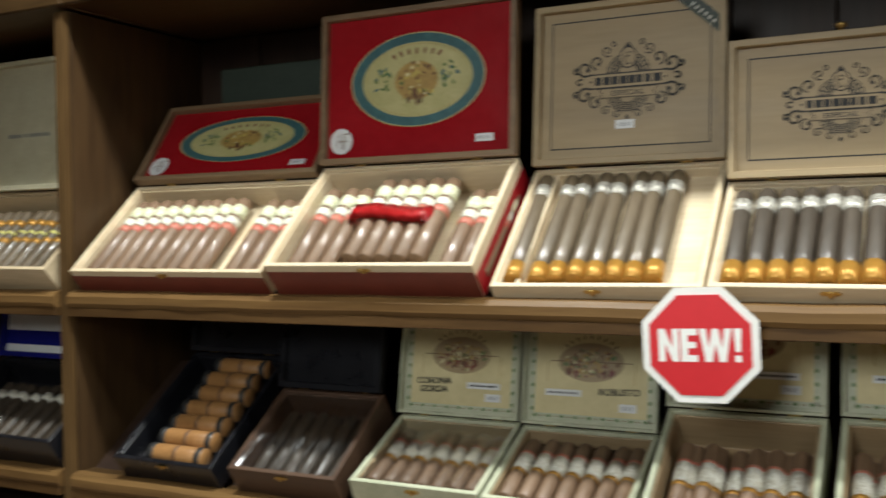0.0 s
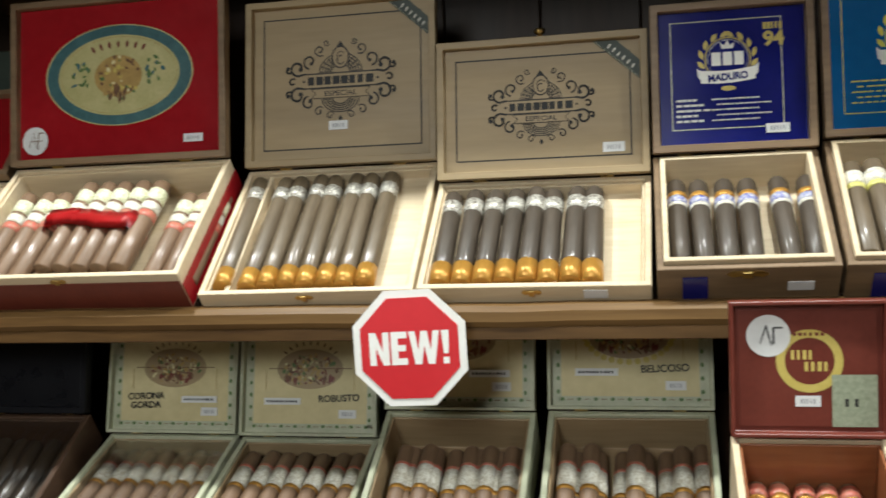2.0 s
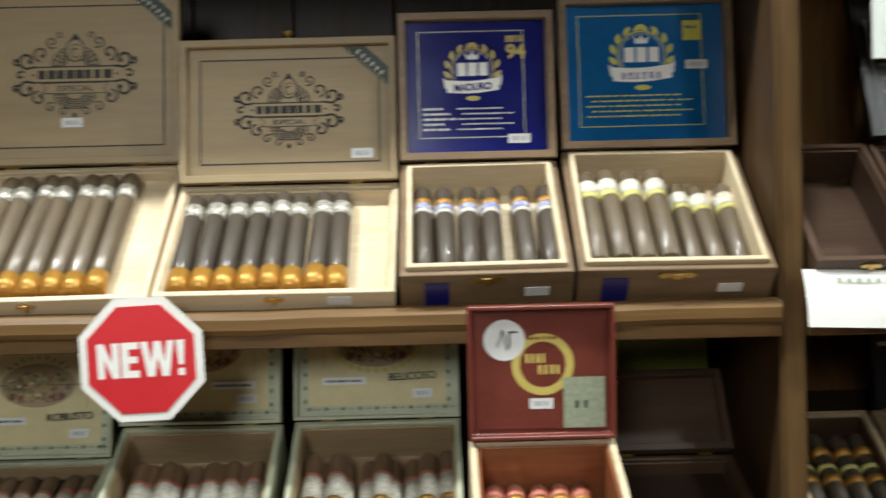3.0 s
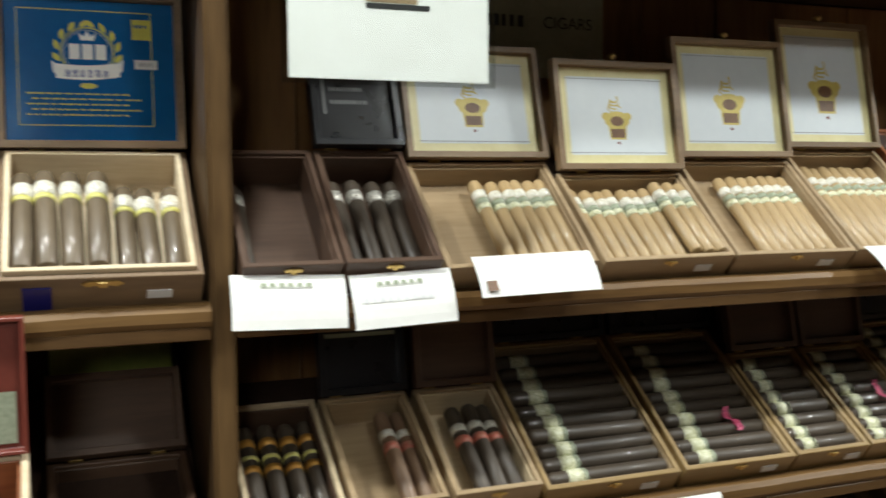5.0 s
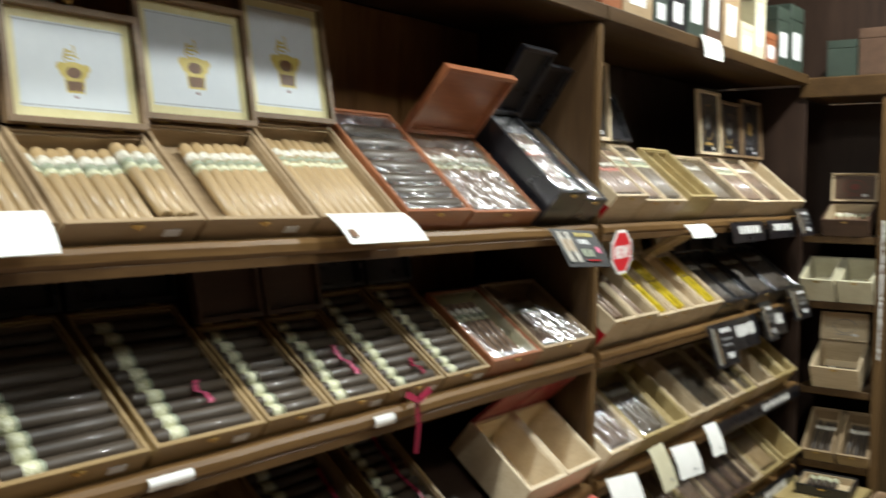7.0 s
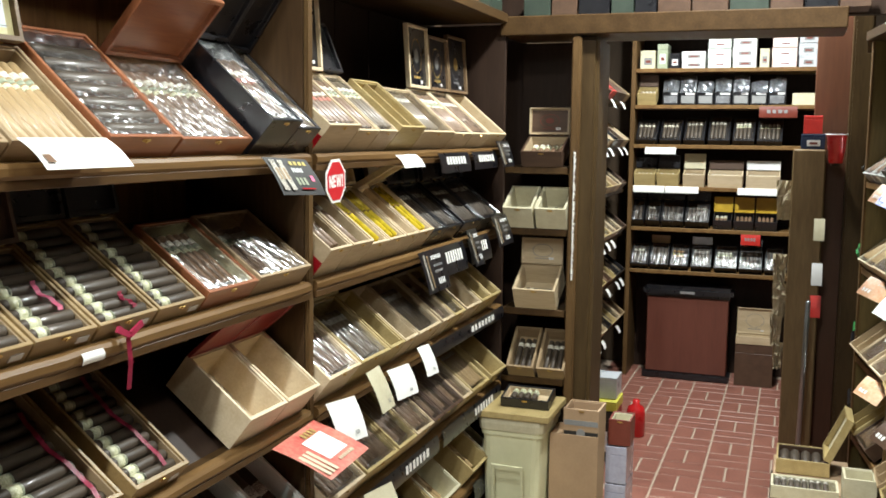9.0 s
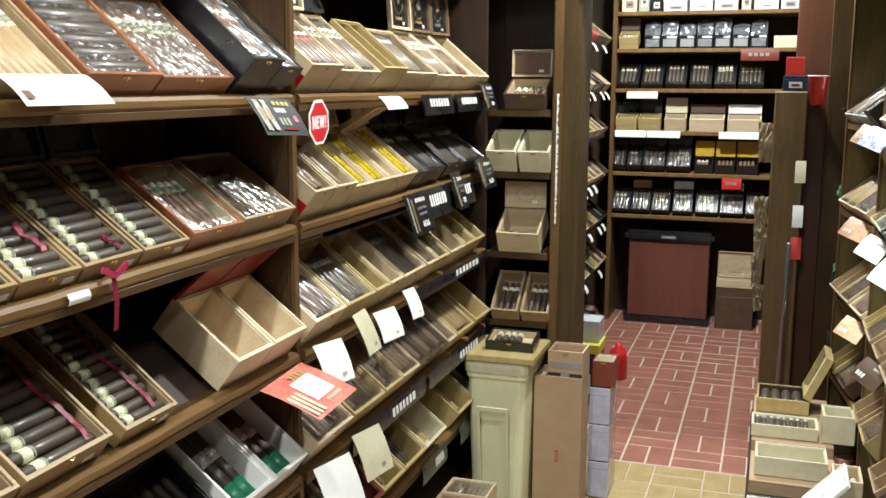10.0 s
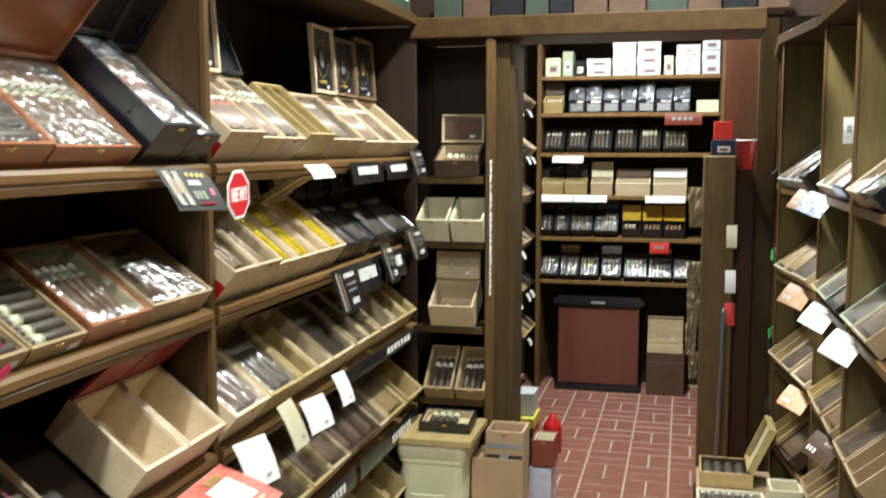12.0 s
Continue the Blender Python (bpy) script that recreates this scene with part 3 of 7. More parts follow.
def art_scroll(sticker):
    def draw(art, w, d):
        """Line frame with a symmetrical scrollwork badge, a corner ribbon and a price sticker."""
        art.outline(INK, -w / 2 + 0.014, w / 2 - 0.012, 0.014, d - 0.014, 0.0018)
        cx, cz, u = 0.0, d * 0.51, min(w, d * 1.35) * 0.0128
        # latticed dome and bowl behind the bands
        for k in range(5):
            art.arc(INK, cx, cz + 3 * u, (9.6 - 1.3 * k) * u, (8.6 - 1.2 * k) * u, 4, 176, 0.42 * u, 20)
            art.arc(INK, cx, cz - 7.6 * u, (8.4 - 1.2 * k) * u, (6.2 - 0.9 * k) * u, 184, 356, 0.42 * u, 18)
        for k in range(11):
            a = radians(14 + 15.2 * k)
            for s in (-0.16, 0.16):
                art.stroke(INK, [(cx + 4 * u * math.cos(a), cz + 3 * u + 3.4 * u * math.sin(a)), (cx + 9.2 * u * math.cos(a + s), cz + 3 * u + 8.2 * u * math.sin(a + s))], 0.28 * u)
            art.stroke(INK, [(cx + 3.4 * u * math.cos(a), cz - 7.6 * u - 2.6 * u * math.sin(a)), (cx + 7.8 * u * math.cos(a + 0.14), cz - 7.6 * u - 5.8 * u * math.sin(a + 0.14))], 0.28 * u)
        # upper band with heavy plain letter blocks, lower pointed ribbon
        art.rect(MATS["tan_print"], cx - 17 * u, cx + 17 * u, cz - 3.1 * u, cz + 3.1 * u)
        for z in (3.1, -3.1):
            art.rect(INK, cx - 18 * u, cx + 18 * u, cz + (z - 0.3) * u, cz + (z + 0.3) * u)
        art.bars(INK, cx - 14.6 * u, cx + 14.9 * u, cz - 1.8 * u, 3.6 * u, 8, 3, 0.84)
        for s in (-1, 1):
            art.disc(INK, cx + s * 16.4 * u, cz, 0.6 * u, 0.6 * u, 8)
        rib = [(-13, -3.6), (13, -3.6), (11, -5.6), (13, -7.6), (-13, -7.6), (-11, -5.6)]
        art.poly(MATS["tan_print"], [(cx + x * u, cz + z * u) for x, z in rib])
        art.stroke(INK, [(cx + x * u, cz + z * u) for x, z in rib + rib[:1]], 0.4 * u)
        art.text(INK, "ESPECIAL", cx, cz - 6.7 * u, 3.1 * u, 0, 0.00012, 1.15)
        # monogram drop
        art.poly(INK, [(cx - 2.4 * u, cz + 13.4 * u), (cx + 2.4 * u, cz + 13.4 * u), (cx, cz + 16.9 * u)])
        art.disc(INK, cx, cz + 9.8 * u, 4.0 * u, 4.9 * u, 28)
        art.disc(MATS["tan_print"], cx, cz + 9.8 * u, 3.4 * u, 4.3 * u, 28)
        art.arc(INK, cx + 0.2 * u, cz + 10.6 * u, 1.9 * u, 1.5 * u, 30, 200, 0.5 * u, 8)
        art.arc(INK, cx, cz + 8.6 * u, 1.5 * u, 1.9 * u, 60, 330, 0.5 * u, 10)
        for s in (-1, 1):
            for x, z, r0, r1, a0, a1, wd, ball in ((19.2, 6.0, 3.4, 1.5, -95, 205, 0.95, 1.0), (19.2, -6.0, 3.4, 1.5, 95, -205, 0.95, 1.0), (21.5, 0, 1.7, 0.8, 130, -130, 0.8, 0.5), (13.6, 8.6, 3.2, 1.1, -80, 240, 0.75, 0.8), (14.2, -9.4, 3.0, 1.1, 80, -230, 0.75, 0.9), (9.2, 13.2, 2.6, 0.8, -120, 260, 0.55, 0.5), (9.6, -13.2, 2.2, 0.7, 140, -200, 0.5, 0.5), (4.6, -15.2, 1.9, 0.6, 160, -180, 0.45, 0.4), (6.2, 16.4, 1.5, 0.5, -150, 200, 0.4, 0.4), (23.2, 5.4, 1.6, 0.7, -160, 60, 0.8, 0.9), (23.2, -5.4, 1.6, 0.7, 160, -60, 0.8, 0.9)):
                if s < 0:
                    a0, a1 = 180 - a0, 180 - a1
                art.spiral(INK, cx + s * x * u, cz + z * u, r0 * u, r1 * u, a0, a1, wd * u, ball * u)
            art.stroke(INK, [(cx + s * 16 * u, cz + 3.2 * u), (cx + s * 19 * u, cz + 2.6 * u)], 0.9 * u)
            art.stroke(INK, [(cx + s * 16 * u, cz - 3.2 * u), (cx + s * 19 * u, cz - 2.6 * u)], 0.9 * u)
        art.poly(INK, [(cx - 0.9 * u, cz - 16.6 * u), (cx, cz - 18.2 * u), (cx + 0.9 * u, cz - 16.6 * u), (cx, cz - 15.2 * u)])
        art.poly(DKGREEN, [(w / 2 - 0.056, d), (w / 2 - 0.028, d), (w / 2, d - 0.026), (w / 2, d - 0.050)])
        art.stroke(CREAMBAND, [(w / 2 - 0.054, d), (w / 2, d - 0.048)], 0.0007)
        for k in range(6):
            x, z = w / 2 - 0.036 + 0.0056 * k, d - 0.0075 - 0.0052 * k
            art.stroke(WHITEBAND, [(x - 0.0014, z - 0.0016), (x + 0.0014, z + 0.0022)], 0.0021)
        price(art, *((w / 2 - 0.046, 0.018) if sticker else (-0.016, d * 0.185)), w=0.026, h=0.012)
    return draw


def art_oval(art, w, d):
    """Red sheet with an oval painted medallion and a round white sticker."""
    cx, cz, a, b = 0.0, d * 0.53, w * 0.36, d * 0.325
    art.disc(OVALC, cx, cz, a * 1.02, b * 1.02, 56)
    art.disc(OVALT, cx, cz, a, b, 56)
    art.disc(OVALC, cx, cz, a * 0.84, b * 0.81, 56)
    art.arc(OCHRE, cx, cz, a * 0.80, b * 0.77, 0, 360, 0.0010, 40)
    # arched heading in plain blocks
    for k in range(7):
        q = radians(124 - 11.4 * k)
        x, z = cx + a * 0.62 * math.cos(q), cz + b * 0.10 + b * 0.52 * math.sin(q)
        art.leaf(MAROON, x, z, b * 0.17, a * 0.045, math.degrees(q))
    rnd = random.Random(8)
    for s in (-1, 1):
        for k in range(16):
            art.leaf(rnd.choice((GREEN, GREEN, OVALT)), cx + s * a * rnd.uniform(0.36, 0.66), cz + b * rnd.uniform(-0.18, 0.32), a * rnd.uniform(0.05, 0.11), b * rnd.uniform(0.05, 0.09), rnd.uniform(0, 180))
    art.disc(OCHRE, cx, cz - b * 0.02, a * 0.33, b * 0.42, 24)
    for k in range(70):
        q, t = rnd.uniform(0, 6.28), math.sqrt(rnd.random())
        art.leaf(rnd.choice((UMBER, OCHRE, UMBER, LEMON, OCHRE, GOLDPRINT, GREEN)), cx + a * 0.32 * t * math.cos(q), cz - b * 0.04 + b * 0.42 * t * math.sin(q), a * rnd.uniform(0.03, 0.09), b * rnd.uniform(0.04, 0.11), rnd.uniform(40, 140))
    for k in range(7):
        art.leaf(UMBER, cx + a * rnd.uniform(-0.13, 0.13), cz - b * rnd.uniform(0.22, 0.5), b * rnd.uniform(0.16, 0.3), a * rnd.uniform(0.03, 0.06), rnd.uniform(75, 105))
    x = -w / 2 + 0.024
    art.disc(STICKER, x, 0.026, 0.0195)
    art.stroke(UMBER, [(x - 0.009, 0.018), (x - 0.002, 0.038), (x + 0.002, 0.016)], 0.0016)
    art.stroke(UMBER, [(x - 0.007, 0.026), (x + 0.011, 0.026)], 0.0012)
    art.stroke(UMBER, [(x + 0.004, 0.014), (x + 0.005, 0.037), (x + 0.013, 0.037)], 0.0016)
    price(art, w / 2 - 0.054, 0.014, w=0.028)


def art_crest(art, w, d, gold=False):
    """Plain coloured sheet with a thin frame, a round crest with laurels and a ribbon, and rows of small print."""
    ln = CREAMBAND if not gold else YELLOW
    art.outline(ln, -w / 2 + 0.014, w / 2 - 0.026, 0.018, d - 0.012, 0.0010)
    cx, cz, r = -0.004, d * 0.63, w * 0.150
    leaf = YELLOW if gold else GOLDPRINT
    sheet = TEAL if gold else BLUE
    art.disc(leaf, cx, cz, r * 1.06, r * 1.06, 36)
    art.disc(sheet, cx, cz, r * 1.0, r * 1.0, 36)
    art.arc(STICKER, cx, cz, r * 0.92, r * 0.92, 0, 360, 0.0012, 32)
    for s in (-1, 1):
        for k in range(6):
            q = 215 - 24 * k
            q = radians(q if s < 0 else 180 - q)
            art.leaf(leaf, cx + r * 1.24 * math.cos(q), cz + r * 1.2 * math.sin(q), r * 0.5, r * 0.24, math.degrees(q) + 60 * s)
    art.poly(WHITE, [(cx - r * 0.26, cz + r * 0.50), (cx + r * 0.26, cz + r * 0.50), (cx + r * 0.34, cz + r * 0.82), (cx + r * 0.14, cz + r * 0.66), (cx, cz + r * 0.90), (cx - r * 0.14, cz + r * 0.66), (cx - r * 0.34, cz + r * 0.82)])
    for k in (-1, 0, 1):
        art.rect(WHITE, cx + k * r * 0.52 - r * 0.21, cx + k * r * 0.52 + r * 0.21, cz - r * 0.30, cz + r * 0.34)
    # curved ribbon with folded ends
    top = [(cx + r * (-1.25 + 0.25 * k), cz - r * (0.50 + 0.10 * math.sin(math.pi * k / 10) - 0.010 * k)) for k in range(11)]
    art.poly(STICKER, [(cx - r * 1.25, cz - r * 0.5), (cx - r * 1.42, cz - r * 0.38), (cx - r * 1.36, cz - r * 0.86), (cx - r * 1.12, cz - r * 1.0)])
    art.poly(STICKER, [(cx + r * 1.25, cz - r * 0.38), (cx + r * 1.42, cz - r * 0.24), (cx + r * 1.36, cz - r * 0.74), (cx + r * 1.12, cz - r * 0.9)])
    art.poly(WHITE, top + [(x, z - r * 0.60) for x, z in top[::-1]])
    if not gold:
        art.text(BLUE, "MADURO", cx, cz - r * 1.0, r * 0.46, 3, 0.0005, 0.92)
        art.bars(GOLDPRINT, w / 2 - 0.046, w / 2 - 0.024, d - 0.026, 0.008, 5, 2, 0.7)
        art.text(GOLDPRINT, "94", w / 2 - 0.0345, d - 0.045, 0.023, 0, 0.0009)
    else:
        art.bars(BLUEBAND, cx - r * 0.9, cx + r * 0.9, cz - r * 1.04, r * 0.30, 6, 2, 0.6)
        art.rect(YELLOW, w / 2 - 0.048, w / 2 - 0.026, d - 0.044, d - 0.020)
        art.bars(TEAL, w / 2 - 0.045, w / 2 - 0.029, d - 0.030, 0.004, 4, 2, 0.6)
    art.disc(leaf, cx, cz - r * 1.4, r * 0.34, r * 0.12, 12)
    for k in range(5):
        z = d * 0.325 - 0.0062 * k
        if not gold:
            art.bars(STICKER, -w / 2 + 0.019, -w / 2 + 0.019 + w * (0.15 + 0.05 * (k % 3)), z, 0.0026, 4, k, 0.86)
        art.bars(STICKER if not gold else ln, -w / 2 + 0.026 + w * (0.2 if not gold else -0.02) + 0.006 * (k % 2), w / 2 - 0.038 - 0.014 * ((k + 1) % 2), z + 0.0004, 0.0016, 11 + k, k, 0.8)
    price(art, w / 2 - 0.046, 0.010 if not gold else d * 0.52, w=0.026)


def art_vista(words, oval=False):
    def draw(art, w, d):
        """Aged paper sheet with a green dotted border, an engraved scene, handwriting and a price sticker."""
        art.outline(PAPERGREEN, -w / 2 + 0.003, w / 2 - 0.003, 0.003, d - 0.003, 0.007)
        rnd = random.Random(len(words) * 3)
        for k in range(9):
            x = -w / 2 + 0.008 + (w - 0.016) * k / 8
            art.disc(GREEN, x, 0.003, 0.0028, 0.0022, 8)
            art.bars(UMBER, x + 0.006, x + 0.014, 0.002, 0.0016, 4, k, 0.5)
        for k in range(7):
            for s in (-1, 1):
                art.disc(GREEN, s * (w / 2 - 0.003), 0.012 + (d - 0.02) * k / 7, 0.0022, 0.003, 8)
        cz = d * 0.62
        if oval:
            for k in range(15):
                q = radians(190 + 160 * k / 14)
                art.disc(GOLDPRINT, w * 0.30 * math.cos(q), cz + d * 0.26 * math.sin(q), w * 0.022, w * 0.022, 10)
        art.disc(MATS["tan_print"], 0, cz - d * 0.03, w * 0.27, d * 0.20, 28)
        for k in range(9):
            q = radians(142 - 13 * k)
            art.leaf(UMBER, w * 0.26 * math.cos(q), cz - d * 0.02 + d * 0.25 * math.sin(q), d * 0.055, w * 0.016, math.degrees(q))
        art.rect(UMBER, -w * 0.34, w * 0.34, cz - d * 0.03, cz - d * 0.022)
        for k in range(110):
            q, t = rnd.uniform(0, 6.28), math.sqrt(rnd.random())
            art.leaf(rnd.choice((UMBER, UMBER, OCHRE, OCHRE, MAROON, LEMON, GREEN)), w * 0.22 * t * math.cos(q), cz - d * 0.04 + d * 0.15 * t * math.sin(q), w * rnd.uniform(0.015, 0.055), d * rnd.uniform(0.015, 0.04), rnd.uniform(20, 160))
        for k in range(8):
            art.leaf(rnd.choice((UMBER, MAROON)), w * rnd.uniform(-0.2, 0.2), cz - d * rnd.uniform(0.10, 0.15), d * rnd.uniform(0.07, 0.12), w * 0.03, rnd.uniform(70, 110))
        for s in (-1, 1):
            art.rect(OCHRE, s * w * 0.36, s * w * 0.36 + 0.0008, d * 0.38, d * 0.58)
        side = 1 if len(words[0]) > 6 or words[0] == "ROBUSTO" else -1
        for k, t in enumerate(words):
            art.text(INK, t, side * w * 0.24, d * 0.27 - 0.012 * k, 0.0125, 2, 0.00025)
        x = -side * w * 0.22
        art.rect(STICKER, x - 0.026, x + 0.026, d * 0.235, d * 0.235 + 0.009)
        art.bars(INK, x - 0.022, x + 0.022, d * 0.235 + 0.003, 0.0028, 10, 3, 0.7)
        price(art, w * 0.24, 0.014)
    return draw


def art_ring(art, w, d):
    """Maroon sheet with a gold ring and a round white sticker."""
    cx, cz, r = 0.002, d * 0.56, d * 0.27
    art.disc(GOLDPRINT, cx, cz, r, r, 40)
    art.disc(MAROON, cx, cz, r * 0.74, r * 0.74, 40)
    art.bars(MAROON, cx - r * 0.5, cx + r * 0.5, cz + r * 0.80, r * 0.1, 6, 2, 0.6)
    for z, x0, x1, n in ((0.05, -0.55, 0.15, 4), (-0.32, -0.15, 0.62, 4)):
        art.bars(GOLDPRINT, cx + r * x0, cx + r * x1, cz + r * z, r * 0.3, n, 7, 0.6)
    art.disc(STICKER, -w / 2 + 0.028, d - 0.026, 0.021)
    art.stroke(INK, [(-w / 2 + 0.020, d - 0.034), (-w / 2 + 0.026, d - 0.016), (-w / 2 + 0.031, d - 0.036)], 0.002)
    art.stroke(INK, [(-w / 2 + 0.033, d - 0.034), (-w / 2 + 0.033, d - 0.018), (-w / 2 + 0.041, d - 0.018)], 0.002)
    price(art, -0.012, 0.020)
    art.rect(GREENBAND, w / 2 - 0.042, w / 2, 0.0, 0.052)
    art.bars(INK, w / 2 - 0.03, w / 2 - 0.012, 0.02, 0.008, 2, 2, 0.3)


def art_pot(art, w, d):
    """Cream border, thin dark line and a pale sheet with a gold emblem."""
    art.rect(PALEBLUE, -w / 2 + 0.014, w / 2 - 0.014, 0.013, d - 0.013)
    art.stroke(GREYINK, [(-w / 2 + 0.013, d - 0.016), (w / 2 - 0.013, d - 0.016)], 0.0012)
    art.stroke(GREYINK, [(-w / 2 + 0.013, 0.016), (w / 2 - 0.013, 0.016)], 0.0012)
    cz, u = d * 0.44, d * 0.031
    art.poly(GOLDPRINT, [(-3 * u, cz - 6 * u), (3 * u, cz - 6 * u), (3.6 * u, cz - 1 * u), (-3.6 * u, cz - 1 * u)])
    art.poly(UMBER, [(-2.6 * u, cz - 5.4 * u), (2.6 * u, cz - 5.4 * u), (2.8 * u, cz - 2.4 * u), (-2.8 * u, cz - 2.4 * u)])
    art.disc(GOLDPRINT, 0, cz + 0.6 * u, 5 * u, 3 * u, 16)
    art.disc(UMBER, 0, cz + 0.2 * u, 2.6 * u, 1.7 * u, 14)
    for s in (-1, 1):
        art.disc(GOLDPRINT, s * 4.2 * u, cz + 1.8 * u, 1.6 * u, 1.4 * u, 10)
    for k in range(4):
        art.arc(GOLDPRINT, -0.6 * u, cz + (4.4 + 1.1 * k) * u, (2.6 - 0.4 * k) * u, 1.2 * u, 20 + 60 * k, 230 + 60 * k, 0.5 * u, 10)
    art.disc(MAROON, 0, cz - 7.2 * u, 0.6 * u, 0.5 * u, 8)


def art_lines(ink, n=6):
    def draw(art, w, d):
        """A dark sheet with rows of small unreadable print."""
        for k in range(n):
            art.bars(ink, -w * 0.32, w * (0.1 + 0.04 * (k % 3)), d * (0.78 - 0.1 * k), d * 0.03, 9, k, 0.7)
        art.rect(ink, -w * 0.42, -w * 0.38, d * 0.2, d * 0.85)
    return draw


def art_badge(ink, badge):
    def draw(art, w, d):
        """A plain sheet with a round badge."""
        art.arc(ink, 0, d * 0.52, w * 0.27, d * 0.3, 0, 360, 0.0022, 28)
        art.disc(badge, 0, d * 0.52, w * 0.12, d * 0.13, 18)
        art.bars(ink, -w * 0.2, w * 0.2, d * 0.12, d * 0.05, 6, 3, 0.7)
        price(art, w * 0.18, 0.008, w=0.018, h=0.009)
    return draw


def art_square(art, w, d):
    """A pale sheet with a dark maroon square and a pale mark in it."""
    art.rect(MAROON, w * 0.12, w * 0.40, d * 0.30, d * 0.66)
    art.rect(CREAM, w * 0.26, w * 0.34, d * 0.44, d * 0.54)
    art.bars(GREYINK, -w * 0.3, w * 0.05, d * 0.4, d * 0.03, 8, 2, 0.7)


def art_sketch(art, w, d):
    """White sheet with a thin dark outline and a small brush sketch."""
    art.outline(INK, -w / 2 + 0.004, w / 2 - 0.004, 0.004, d - 0.004, 0.002)
    art.stroke(INK, [(-0.02, d * 0.4), (-0.004, d * 0.5), (0.012, d * 0.42), (0.024, d * 0.55)], 0.003)
    art.stroke(INK, [(-0.004, d * 0.5), (0.002, d * 0.68)], 0.003)


def art_stripes(art, w, d):
    """Dark sheet with two pale printed strips."""
    art.rect(GREENBAND, -w / 2, w / 2, d * 0.66, d * 0.9)
    art.bars(DKGREEN, -w * 0.3, w * 0.3, d * 0.74, d * 0.05, 6, 2, 0.6)
    art.rect(GREENBAND, -w / 2, w / 2, d * 0.5, d * 0.54)


mat("tan_print", (0.39, 0.285, 0.155), (0.31, 0.22, 0.115), 0.5, scale=30, stretch=GX, bump=0.05)
LIDWOOD = mat("lid_veneer", (0.39, 0.285, 0.155), (0.30, 0.215, 0.112), 0.5, scale=22, stretch=GX, bump=0.05)

# ---- first full bay, upper shelf ----
Z = TOPS[0]
ENC = dict(r=0.0124, L=0.165, wr=COLORADO, st="cream_red")
cigar_box(0.285, 0.660, Z, 0.205, 0.045, PALE, PALE, "low red-lined cedar box of banded cigars with its lid leaning back", 42, dict(lean=36, d=0.165, mat=WALNUT, face=RED, art=art_oval), [dict(ENC, n=9, left=0.004, pitch=0.0265, lift=0.006), dict(ENC, n=3, left=0.272, pitch=0.027)], front_sticker=True)
part("side_paint", box_mesh("side_paint", -0.1865, 0.1865, -0.0015, -0.0003, 0.002, 0.034, MAROON, 0), bpy.data.objects["cigar_box"], "dark red painted front")
r1, m1 = cigar_box(0.669, 0.992, Z, 0.215, 0.058, PALE, PALE, "cedar box of ribboned banded cigars with red oval-medallion lid", 42, dict(lean=4, d=0.228, mat=WALNUT, face=RED, art=art_oval), [dict(ENC, n=3, left=0.008, pitch=0.0265, lift=0.014), dict(ENC, n=5, left=0.095, pitch=0.0262, lift=0.018, push=0.75), dict(ENC, n=5, left=0.084, pitch=0.0262, lift=0.0), dict(ENC, n=3, left=0.238, pitch=0.0262, lift=0.002)], front_sticker=True)
part("side_paint", box_mesh("side_paint", -0.159, 0.159, -0.0015, -0.0003, 0.002, 0.046, MAROON, 0), r1, "dark red painted front")
part("side_paint", box_mesh("side_paint", 0.1603, 0.1615, 0.0, 0.215, 0.004, 0.04, RED, 0), r1, "red painted side")


def ribbon_band(M, x0, x1, y, z, material, name="ribbon"):
    """A folded fabric strip lying over cigars."""
    bm = bmesh.new()
    n = 12
    rows = []
    for i in range(n + 1):
        x = x0 + (x1 - x0) * i / n
        zz = z + 0.003 * abs(math.sin(i * 1.3)) - (0.012 if i in (0, n) else 0)
        yy = y + 0.006 * math.sin(i * 0.5)
        rows.append([bm.verts.new((x, yy + dy, zz + dz)) for dy, dz in ((0, 0), (0.013, 0.005), (0.030, 0.001))])
    for a, b in zip(rows, rows[1:]):
        for i in range(2):
            bm.faces.new((a[i], b[i], b[i + 1], a[i + 1]))
    bmesh.ops.solidify(bm, geom=bm.faces[:], thickness=0.001)
    ob = new(name, finish(bm, name, material, True))
    ob.matrix_basis = M
    return tagged(ob, "red fabric ribbon tied over cigars in an open box", "ribbon")


ribbon_band(m1, -0.078, 0.066, 0.098, 0.050, REDPLASTIC)
ESP = dict(r=0.0114, wr=MADURO)
cigar_box(1.003, 1.269, Z, 0.230, 0.024, PALE, PALE, "light cedar box of silver-banded cigars with scrollwork badge on lid", 42, dict(lean=6, d=0.225, mat=LIDWOOD, face=LIDWOOD, art=art_scroll(False)), [dict(ESP, L=0.200, st="silver_foot_long", push=0.5, n=1, left=0.004), dict(ESP, L=0.200, st="silver_foot_long", push=0.5, n=7, left=0.036, pitch=0.0242)], divider=[-0.098])
cigar_box(1.271, 1.534, Z, 0.184, 0.026, PALE, PALE, "light cedar box of eight gold-footed cigars, scrollwork badge on lid", 42, dict(lean=6, d=0.174, mat=LIDWOOD, face=LIDWOOD, art=art_scroll(True), pin=True), [dict(r=0.0118, wr=DARKLEAF, L=0.158, st="silver_foot", n=8, left=0.003, pitch=0.0246)], front_sticker=True)
